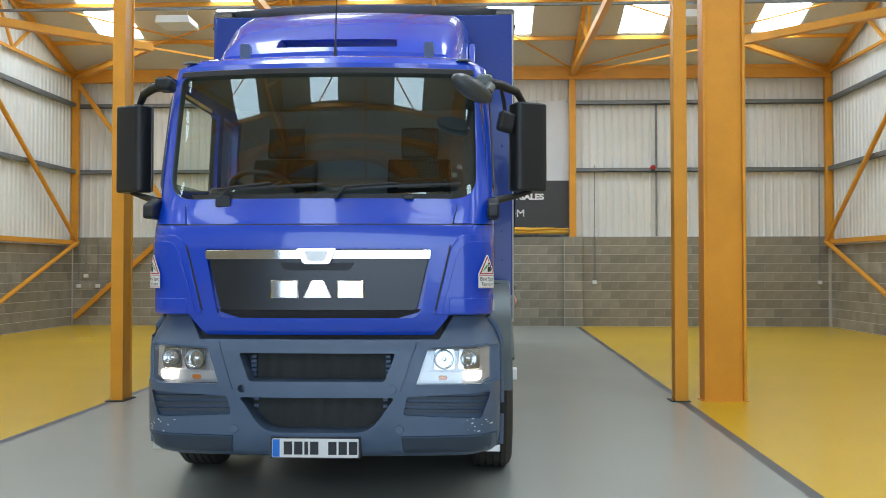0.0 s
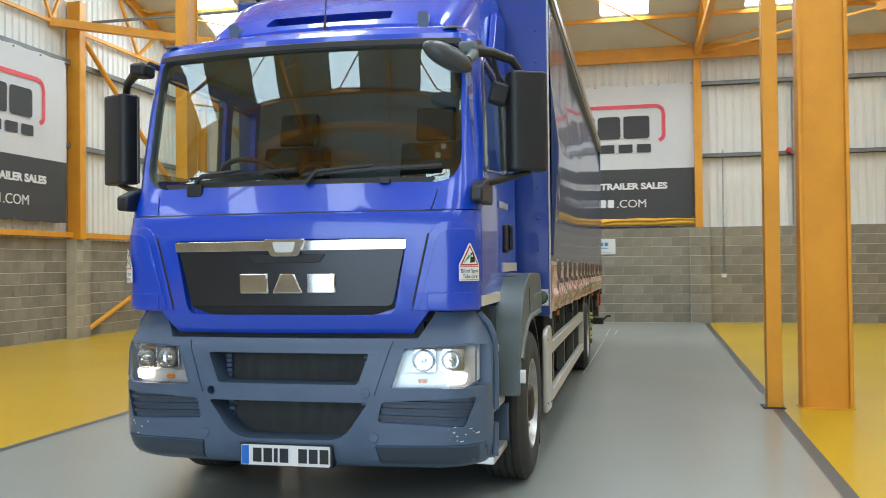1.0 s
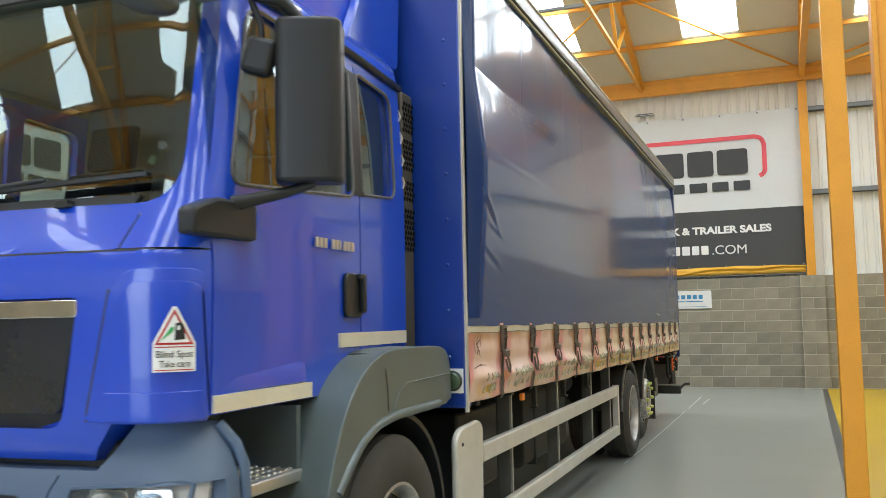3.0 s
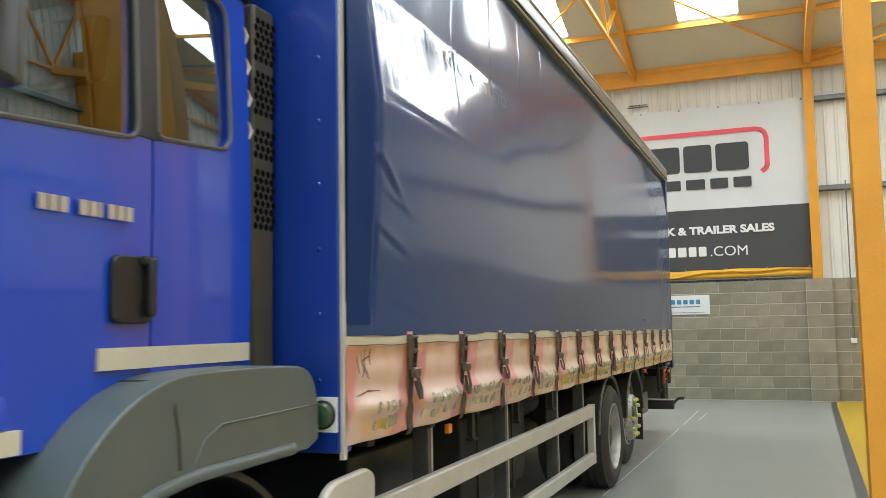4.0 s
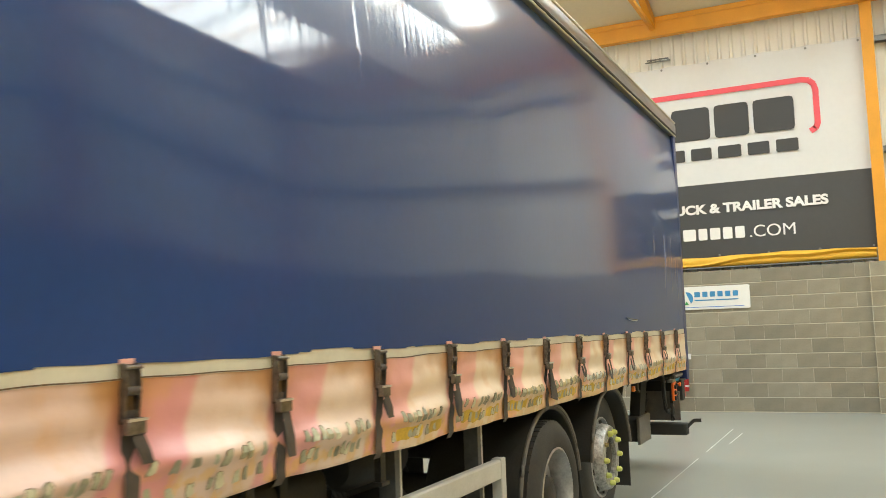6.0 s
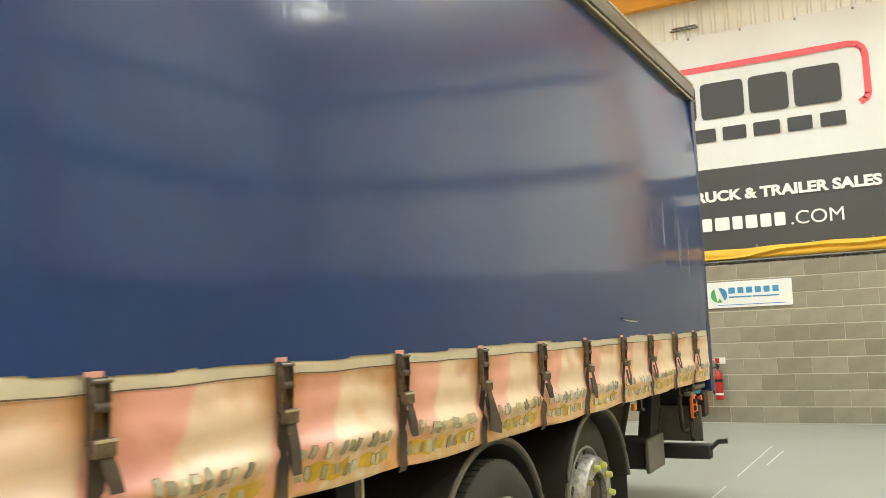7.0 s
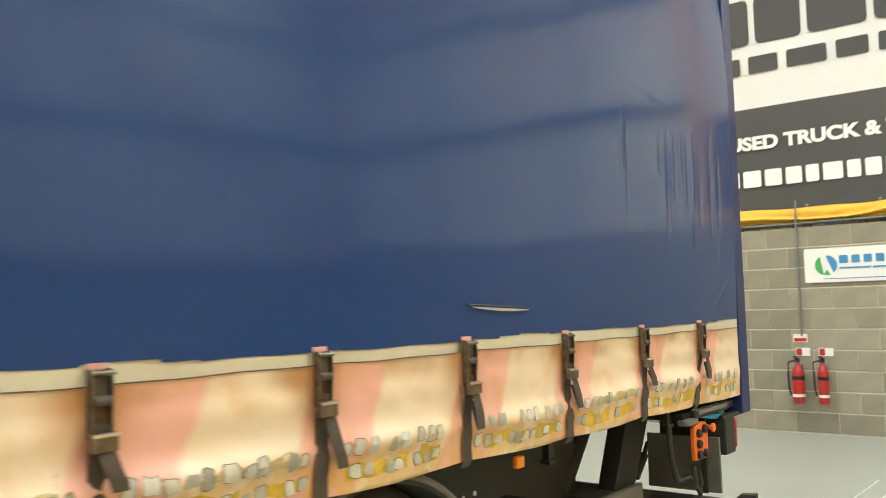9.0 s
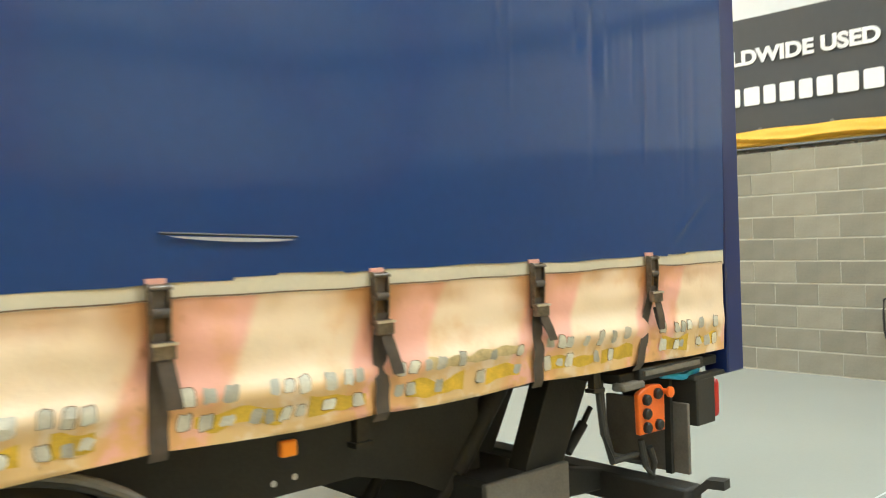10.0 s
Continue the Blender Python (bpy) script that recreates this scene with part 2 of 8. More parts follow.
def skirt_material():
    """Faded cream PVC with worn pink diagonal stripes, brown rust round the buckles and old yellow glue."""
    m = material("faded_striped_skirt", (1, 1, 1), 0.34, vary=0.08, scale=5, fine=60, bump=0.001, spec=0.6)
    nt, L = m.node_tree, m.node_tree.links
    b = nt.nodes["Principled BSDF"]
    tc = nt.nodes.new("ShaderNodeTexCoord")
    sep = nt.nodes.new("ShaderNodeSeparateXYZ")
    L.new(tc.outputs["Object"], sep.inputs[0])
    Y, Z = sep.outputs["Y"], sep.outputs["Z"]

    def put(sock, v):
        if isinstance(v, (int, float)):
            sock.default_value = v
        else:
            L.new(v, sock)

    def calc(op, a, c=0, d=0):
        nd = nt.nodes.new("ShaderNodeMath")
        nd.operation = op
        for k, v in enumerate((a, c, d)):
            put(nd.inputs[k], v)
        return nd.outputs[0]

    def ramp(v, lo, hi, t0=0.0, t1=1.0):
        nd = nt.nodes.new("ShaderNodeMapRange")
        nd.interpolation_type = "SMOOTHSTEP"
        for k, x in (("From Min", lo), ("From Max", hi), ("To Min", t0), ("To Max", t1)):
            nd.inputs[k].default_value = x
        L.new(v, nd.inputs["Value"])
        return nd.outputs["Result"]

    def blotch(scale, detail, squash=(1, 1, 1)):
        mp = nt.nodes.new("ShaderNodeMapping")
        mp.inputs["Scale"].default_value = squash
        nd = nt.nodes.new("ShaderNodeTexNoise")
        nd.inputs["Scale"].default_value, nd.inputs["Detail"].default_value = scale, detail
        L.new(tc.outputs["Object"], mp.inputs["Vector"])
        L.new(mp.outputs["Vector"], nd.inputs["Vector"])
        return nd.outputs["Fac"]

    def blend(f, a, c):
        nd = nt.nodes.new("ShaderNodeMix")
        nd.data_type = "RGBA"
        put(nd.inputs[0], f)
        for k, v in ((6, a), (7, c)):
            if isinstance(v, tuple):
                nd.inputs[k].default_value = (*v, 1)
            else:
                L.new(v, nd.inputs[k])
        return nd.outputs[2]
    soft, mid, fine = blotch(2.2, 3), blotch(5.5, 5), blotch(14, 5)
    down = calc("ADD", calc("MULTIPLY_ADD", Y, -0.0078, 1.460), calc("MULTIPLY", Z, -1))  # depth below the seam
    rearward = ramp(calc("MULTIPLY_ADD", soft, 1.5, Y), 8.4, 12.0)  # the cloth is paler and yellower towards the tail
    cream = blend(rearward, (0.66, 0.475, 0.40), (0.80, 0.645, 0.475))
    pink = blend(rearward, (0.63, 0.265, 0.265), (0.80, 0.43, 0.350))
    # one stripe at each buckle, leaning with the height
    lean = calc("MULTIPLY_ADD", Z, -0.42, calc("MULTIPLY_ADD", soft, 0.09, Y))
    beat = calc("SINE", calc("MULTIPLY", calc("ADD", lean, -6.393), 2 * math.pi / 0.6635))
    base = blend(ramp(beat, 0.05, 0.42), cream, pink)
    # broad orange bleeding
    base = blend(calc("MULTIPLY", ramp(mid, 0.53, 0.72), 0.45), base, (0.66, 0.34, 0.12))
    # how near the buckle: the straps stand 0.636 m apart at the front, 0.668 m further back
    ahead = calc("LESS_THAN", Y, 9.579)
    pitch = calc("MULTIPLY_ADD", ahead, -0.032, 0.668)
    off = calc("ABSOLUTE", calc("SUBTRACT", calc("FRACT", calc("ADD", calc("DIVIDE", calc("ADD", Y, -9.579 + 0.018), pitch), 0.5)), 0.5))
    near = ramp(calc("MULTIPLY_ADD", mid, 0.12, off), 0.30, 0.09)
    upper = ramp(down, 0.20, 0.02)
    base = blend(calc("MULTIPLY", calc("MULTIPLY", near, upper), 0.80), base, (0.45, 0.19, 0.055))
    # brown run-off under the seam, in patches
    base = blend(calc("MULTIPLY", ramp(calc("MULTIPLY_ADD", mid, 0.10, down), 0.125, 0.055), ramp(soft, 0.42, 0.66, 0.12, 0.85)), base, (0.43, 0.20, 0.07))
    # orange and yellow glue that has soaked the foot
    foot = calc("MULTIPLY", ramp(down, 0.20, 0.27), ramp(calc("MULTIPLY_ADD", rearward, 0.12, fine), 0.47, 0.64))
    base = blend(calc("MULTIPLY", foot, 0.6), base, (0.70, 0.41, 0.075))
    base = blend(calc("MULTIPLY", ramp(fine, 0.58, 0.75), calc("MULTIPLY", near, 0.55)), base, (0.33, 0.15, 0.05))
    L.new(base, b.inputs["Base Color"])
    return m


HEMBLUE = material("matt_dark_blue_hem", (0.006, 0.030, 0.14), 0.6, vary=0.12, scale=4, spec=0.12)
HOLE = material("dark_hole_disc", (0.004, 0.004, 0.004), 0.9, vary=0.1, spec=0.05)
GHOST = material("matt_lettering_residue", (0.012, 0.04, 0.15), 0.32, vary=0.15, scale=30, spec=0.25, coat=0.75)
LENSGREEN = material("dull_green_lens", (0.050, 0.085, 0.042), 0.3, vary=0.25, scale=25)
RAIL = material("weathered_dark_aluminium", (0.24, 0.235, 0.22), 0.32, metal=0.8, vary=0.3, scale=5, fine=60, streak=(1, 0.15, 1))
GREYBACK = material("dull_white_cloth_backing", (0.40, 0.42, 0.46), 0.7, vary=0.2, scale=20)
FLAPGREY = material("worn_grey_brown_rubber", (0.16, 0.145, 0.12), 0.8, vary=0.25, scale=9, fine=90)
CURTAIN = curtain_material()
SKIRT = skirt_material()

# ---- mesh helpers ----


def bx(bm, x0, x1, y0, y1, z0, z1):
    vs = [bm.verts.new((x, y, z)) for x in (x0, x1) for y in (y0, y1) for z in (z0, z1)]
    for f in ((0, 1, 3, 2), (4, 6, 7, 5), (0, 4, 5, 1), (2, 3, 7, 6), (0, 2, 6, 4), (1, 5, 7, 3)):
        bm.faces.new([vs[i] for i in f])
    return vs


def prism(bm, pts, axis, a, b):
    """A polygon of two coordinates, pushed along the third axis from a to b."""
    def at(p, v):
        return {"x": (v, p[0], p[1]), "y": (p[0], v, p[1]), "z": (p[0], p[1], v)}[axis]
    lo, hi = [bm.verts.new(at(p, a)) for p in pts], [bm.verts.new(at(p, b)) for p in pts]
    n = len(pts)
    bm.faces.new(lo)
    bm.faces.new(hi[::-1])
    for i in range(n):
        bm.faces.new((lo[i], hi[i], hi[(i + 1) % n], lo[(i + 1) % n]))
    return lo + hi


def round_poly(pts, r, n=5):
    """The polygon with its corners rounded; r is one radius or one for each corner."""
    out = []
    k = len(pts)
    for i in range(k):
        p0, p1, p2 = (Vector(pts[j % k]) for j in (i - 1, i, i + 1))
        ri = r[i] if isinstance(r, (list, tuple)) else r
        a, b = (p0 - p1), (p2 - p1)
        ri = min(ri, a.length * 0.45, b.length * 0.45)
        q0, q2 = p1 + a.normalized() * ri, p1 + b.normalized() * ri
        for j in range(n + 1):
            t = j / n
            out.append(tuple((1 - t) ** 2 * q0 + 2 * t * (1 - t) * p1 + t * t * q2))
    return out


def frame_dirs(d):
    d = Vector(d).normalized()
    side = d.cross(Vector((0, 0, 1)) if abs(d.z) < 0.9 else Vector((1, 0, 0))).normalized()
    return d, side, side.cross(d)


def tube(bm, pts, r, n=10, caps=True):
    rings = []
    pts = [Vector(p) for p in pts]
    for i, p in enumerate(pts):
        d = (pts[min(i + 1, len(pts) - 1)] - pts[max(i - 1, 0)])
        _, s, u = frame_dirs(d)
        ri = r[i] if isinstance(r, (list, tuple)) else r
        rings.append([bm.verts.new(p + ri * (math.cos(2 * math.pi * k / n) * s + math.sin(2 * math.pi * k / n) * u)) for k in range(n)])
    for a, b in zip(rings, rings[1:]):
        for k in range(n):
            bm.faces.new((a[k], a[(k + 1) % n], b[(k + 1) % n], b[k]))
    if caps:
        bm.faces.new(rings[0][::-1])
        bm.faces.new(rings[-1])


def bar(bm, p0, p1, w, h):
    """A straight square bar between two points; h is its height, w its width."""
    p0, p1 = Vector(p0), Vector(p1)
    _, s, u = frame_dirs(p1 - p0)
    q = [[bm.verts.new(p + a * s * w / 2 + b * u * h / 2) for a, b in ((-1, -1), (1, -1), (1, 1), (-1, 1))] for p in (p0, p1)]
    bm.faces.new(q[0][::-1])
    bm.faces.new(q[1])
    for k in range(4):
        bm.faces.new((q[0][k], q[0][(k + 1) % 4], q[1][(k + 1) % 4], q[1][k]))


def lathe(bm, prof, centre, axis="x", n=40, closed=False):
    """Turns a profile of (radius, place along the axis) round the axis."""
    c = Vector(centre)
    e = {"x": (Vector((1, 0, 0)), Vector((0, 1, 0)), Vector((0, 0, 1))), "y": (Vector((0, 1, 0)), Vector((1, 0, 0)), Vector((0, 0, 1))),
         "z": (Vector((0, 0, 1)), Vector((1, 0, 0)), Vector((0, 1, 0)))}[axis]
    rings = []
    for r, h in prof:
        if r < 1e-6:
            rings.append([bm.verts.new(c + e[0] * h)])
        else:
            rings.append([bm.verts.new(c + e[0] * h + r * (math.cos(2 * math.pi * k / n) * e[1] + math.sin(2 * math.pi * k / n) * e[2])) for k in range(n)])
    pairs = list(zip(rings, rings[1:])) + ([(rings[-1], rings[0])] if closed else [])
    for a, b in pairs:
        for k in range(n):
            k2 = (k + 1) % n
            if len(a) == 1 and len(b) == 1:
                continue
            if len(a) == 1:
                bm.faces.new((a[0], b[k2], b[k]))
            elif len(b) == 1:
                bm.faces.new((a[k], a[k2], b[0]))
            else:
                bm.faces.new((a[k], a[k2], b[k2], b[k]))


def sheet(bm, fn, us, vs):
    g = [[bm.verts.new(fn(u, v)) for v in vs] for u in us]
    for a, b in zip(g, g[1:]):
        for j in range(len(vs) - 1):
            bm.faces.new((a[j], b[j], b[j + 1], a[j + 1]))


def rings_solid(bm, rings):
    """A closed solid lofted through rings of equal length."""
    vs = [[bm.verts.new(p) for p in ring] for ring in rings]
    n = len(vs[0])
    for a, b in zip(vs, vs[1:]):
        for k in range(n):
            bm.faces.new((a[k], a[(k + 1) % n], b[(k + 1) % n], b[k]))
    bm.faces.new(vs[0][::-1])
    bm.faces.new(vs[-1])


def span(a, b, n):
    return [a + (b - a) * i / n for i in range(n + 1)]


def mesh_of(bm, name):
    bmesh.ops.recalc_face_normals(bm, faces=bm.faces)
    me = bpy.data.meshes.new(name)
    bm.to_mesh(me)
    bm.free()
    return me


def finish(ob, mat_, bevel=0.0, angle=38, segs=2):
    me = ob.data
    if mat_ is not None:
        me.materials.clear()
        me.materials.append(mat_)
    for p in me.polygons:
        p.use_smooth = True
    me.set_sharp_from_angle(angle=radians(angle))
    if bevel:
        md = ob.modifiers.new("bevel", "BEVEL")
        md.width, md.segments, md.limit_method, md.angle_limit = bevel, segs, "ANGLE", radians(35)
        md.harden_normals = False
    return ob


def part(name, bm, mat_, parent, label="", bevel=0.0, angle=38, flip=True):
    """Links a bmesh (or a mesh) as one mesh object under a thing or a part."""
    me = bm if isinstance(bm, bpy.types.Mesh) else mesh_of(bm, name)
    ob = finish(new(name, me), mat_, bevel, angle)
    if parent is not None:
        ob.parent = parent
        if parent.type == "EMPTY":
            ob.matrix_parent_inverse = Matrix.Translation(-parent.location)
    return tagged(ob, label)


def thing(name, at, label, category, group="", kind=""):
    ob = new(name)
    ob.location = at
    ob.empty_display_size = 0.1
    return tagged(ob, label, category, group, kind)


def solo(name, bm, mat_, label, category, group="", kind="", bevel=0.0, angle=38):
    ob = part(name, bm, mat_, None, label, bevel, angle)
    return tagged(ob, label, category, group, kind)


def carve(bm, cutters, name):
    """The mesh of bm less all cutters (bmeshes)."""
    base = new("carving", mesh_of(bm, name))
    tools = []
    for c in cutters:
        t = new("cutter", mesh_of(c, "cutter"))
        md = base.modifiers.new("cut", "BOOLEAN")
        md.operation, md.solver, md.object = "DIFFERENCE", "EXACT", t
        tools.append(t)
    dg = bpy.context.evaluated_depsgraph_get()
    dg.update()
    me = bpy.data.meshes.new_from_object(base.evaluated_get(dg))
    me.name = name
    for o in (base, *tools):
        old = o.data
        bpy.data.objects.remove(o)
        bpy.data.meshes.remove(old)
    return me


def cutter(kind, *args):
    c = bmesh.new()
    kind(c, *args)
    return c


def lettering(name, text, size, m, mat_, parent, bold=0.0, wide=1.0, label="", depth=0.002):
    """Flat writing in the built-in font; m stands for its lower left corner, x along the line, y up."""
    cu = bpy.data.curves.new(name, "FONT")
    cu.body, cu.size, cu.offset, cu.extrude = text, size, bold, depth
    tmp = new("lettering", cu)
    dg = bpy.context.evaluated_depsgraph_get()
    dg.update()
    me = bpy.data.meshes.new_from_object(tmp.evaluated_get(dg))
    bpy.data.objects.remove(tmp)
    bpy.data.curves.remove(cu)
    me.transform(m @ Matrix.Diagonal((wide, 1, 1, 1)))
    me.name = name
    ob = part(name, me, mat_, parent, label)
    return ob


# ---- the hall ----
XL, XR, YB, YF = -10.7, 8.5, 21.2, -3.6
XC = (XL + XR) / 2
EAVES, PITCH = 6.5, 0.345
POSTS = [XL + 0.05, -4.3, 2.1, XR - 0.05]
MIDBAY = -1.1  # a lighter roof frame stands between the two middle posts
SPANS = [(YF, 8.8), (8.8, YB)]


def line_x(y):
    return 1.83 + 0.0215 * (y - 5.0)


def build_floor():
    bm = bmesh.new()
    ys = span(YF - 0.3, YB + 0.3, 24)
    bm2, bm3, bm4, bm5, bm6 = (bmesh.new() for _ in range(5))
    sheet(bm, lambda u, v: (-4.26 + (line_x(v) + 4.26) * u, v, 0), [0, 1], ys)
    sheet(bm2, lambda u, v: (line_x(v) + 0.10 + (XR + 0.3 - line_x(v) - 0.10) * u, v, 0), [0, 1], ys)
    sheet(bm3, lambda u, v: (XL - 0.3 + (-4.36 - XL + 0.3) * u, v, 0), [0, 1], ys)
    sheet(bm4, lambda u, v: (line_x(v) + 0.10 * u, v, 0), [0, 1], ys)
    sheet(bm5, lambda u, v: (-4.36 + 0.10 * u, v, 0), [0, 1], ys)
    floor = solo("floor", bm, FLOORGREY, "glossy light grey epoxy floor of the aisle", "floor", kind="structure")
    solo("floor_yellow", bm2, FLOORYELLOW, "glossy mustard yellow epoxy floor bay", "floor", kind="structure")
    solo("floor_yellow", bm3, FLOORYELLOW, "glossy mustard yellow epoxy floor bay", "floor", kind="structure")
    solo("floor_line", bm4, FLOORLINE, "dark grey painted line between floor colours", "floor line", kind="structure")
    solo("floor_line", bm5, FLOORLINE, "dark grey painted line between floor colours", "floor line", kind="structure")
    bx(bm6, XL - 0.5, XR + 0.5, YF - 0.5, YB + 0.5, -0.3, -0.01)
    solo("foundation", bm6, CONCRETE, "concrete slab under the painted floor", "slab", kind="structure")
    for pts in (((-0.06, 11.3), (-0.03, 12.7), (0.0, 14.6), (0.02, 16.4)), ((0.03, 16.9), (0.05, 19.0)), ((0.19, 17.6), (0.22, 18.6))):
        b = bmesh.new()
        for p, q in zip(pts, pts[1:]):
            sheet(b, lambda u, v: (p[0] + (q[0] - p[0]) * v + 0.014 * u, p[1] + (q[1] - p[1]) * v, 0.0012), [0, 1], span(0, 1, 4))
        solo("floor_scratch", b, SCUFF, "pale scuff line on the grey floor", "scuff", kind="structure")
    bm7 = bmesh.new()
    sheet(bm7, lambda u, v: (u, v, -0.32), [-400, 400], [-400, 400])
    solo("ground", bm7, CONCRETE, "plain concrete ground outside the hall", "ground", kind="structure")
    return floor


def ribs(length, pitch=0.19, depth=0.03):
    """The places and depths along a ribbed steel sheet."""
    out, s = [], 0.0
    while s < length:
        out += [(s, 0.0), (s + pitch * 0.62, 0.0), (s + pitch * 0.72, depth), (s + pitch * 0.90, depth)]
        s += pitch
    return out + [(s, 0.0)]


def cladding(name, p0, along, inward, length, z0, z1):
    """A ribbed wall sheet with thickness, its ribs standing into the room."""
    bm = bmesh.new()
    a, n = Vector(along), Vector(inward)
    prof = ribs(length)
    sheet(bm, lambda i, z: tuple(Vector(p0) + a * prof[int(i)][0] + n * prof[int(i)][1] + Vector((0, 0, z))), range(len(prof)), [z0, z1])
    sheet(bm, lambda i, z: tuple(Vector(p0) + a * (length * i) - n * 0.12 + Vector((0, 0, z))), [0, 1], [z0, z1])
    return solo(name, bm, CLADDING, "cream ribbed steel wall cladding above the block wall", "wall", kind="structure", angle=20)


def roof_z(y, y0, y1):
    mid = (y0 + y1) / 2
    return EAVES + PITCH * ((y1 - y0) / 2 - abs(y - mid))


SKY_X = [XC + 3.1 * (k + 0.5) for k in (-3, -2, -1, 0, 1, 2)]
SKYLIGHT_W, SKY_LO, SKY_HI = 1.05, 1.35, 5.2


def build_roof():
    bm = bmesh.new()
    panes = (bmesh.new(), bmesh.new())
    for y0, y1 in SPANS:
        for side in (0, 1):
            ya, yb = (y0, (y0 + y1) / 2) if side == 0 else (y1, (y0 + y1) / 2)
            sgn = 1 if side == 0 else -1

            def z_at(y):
                return roof_z(y, y0, y1)
            ycuts = [ya, ya + sgn * SKY_LO, ya + sgn * SKY_HI, yb]
            xs = [XL - 0.3]
            for cx_ in SKY_X:
                xs += [cx_ - SKYLIGHT_W / 2, cx_ + SKYLIGHT_W / 2]
            xs.append(XR + 0.3)
            for i in range(len(xs) - 1):
                for j in range(3):
                    hole = i % 2 == 1 and j == 1
                    if hole:
                        continue
                    for lift in (0.0, 0.10):
                        vs = [bm.verts.new((x, y, z_at(y) + lift)) for x, y in ((xs[i], ycuts[j]), (xs[i + 1], ycuts[j]), (xs[i + 1], ycuts[j + 1]), (xs[i], ycuts[j + 1]))]
                        bm.faces.new(vs)
            for k, cx_ in enumerate(SKY_X):
                vs = [panes[side].verts.new((x, y, z_at(y) + 0.07)) for x, y in ((cx_ - SKYLIGHT_W / 2, ya + sgn * SKY_LO), (cx_ + SKYLIGHT_W / 2, ya + sgn * SKY_LO),
                                                                     (cx_ + SKYLIGHT_W / 2, ya + sgn * SKY_HI), (cx_ - SKYLIGHT_W / 2, ya + sgn * SKY_HI))]
                panes[side].faces.new(vs)
    bmesh.ops.remove_doubles(bm, verts=bm.verts, dist=0.001)
    solo("ceiling", bm, CEILING, "cream insulated roof lining with steep bays", "ceiling", kind="structure")
    solo("rooflights", panes[0], ROOFLIGHT, "white rooflight sheets that glow in place of daylight", "rooflight", kind="structure")
    solo("rooflights", panes[1], ROOFLIGHT_SUN, "rooflight sheets glowing more strongly, as for sun on this slope", "rooflight", kind="structure")


def truss(x, y0, y1, heavy):
    """One roof frame along the lorry's direction: two rafters, a tie and V struts."""
    t = thing("roof_truss", (x, (y0 + y1) / 2, EAVES), "orange painted steel roof truss with tie bar and V struts", "roof truss", "roof trusses")
    mid = (y0 + y1) / 2
    for ya in (y0, y1):
        b = bmesh.new()
        bar(b, (x, ya, EAVES - 0.10), (x, mid, roof_z(mid, y0, y1) - 0.10), 0.10, 0.18)
        part("rafter", b, ORANGE, t)
    b = bmesh.new()
    w = 0.15 if heavy else 0.07
    bar(b, (x, y0, EAVES - 0.14), (x, y1, EAVES - 0.14), w * 0.8, w)
    part("tie_bar", b, ORANGE, t)
    n = 4
    for i in range(1, n):
        yc = y0 + (y1 - y0) * i / n
        for d in (-0.9, 0.9):
            yy = yc + d
            b = bmesh.new()
            bar(b, (x, yc, EAVES - 0.12), (x, yy, roof_z(yy, y0, y1) - 0.16), 0.06, 0.06)
            part("strut", b, ORANGE, t)
    return t


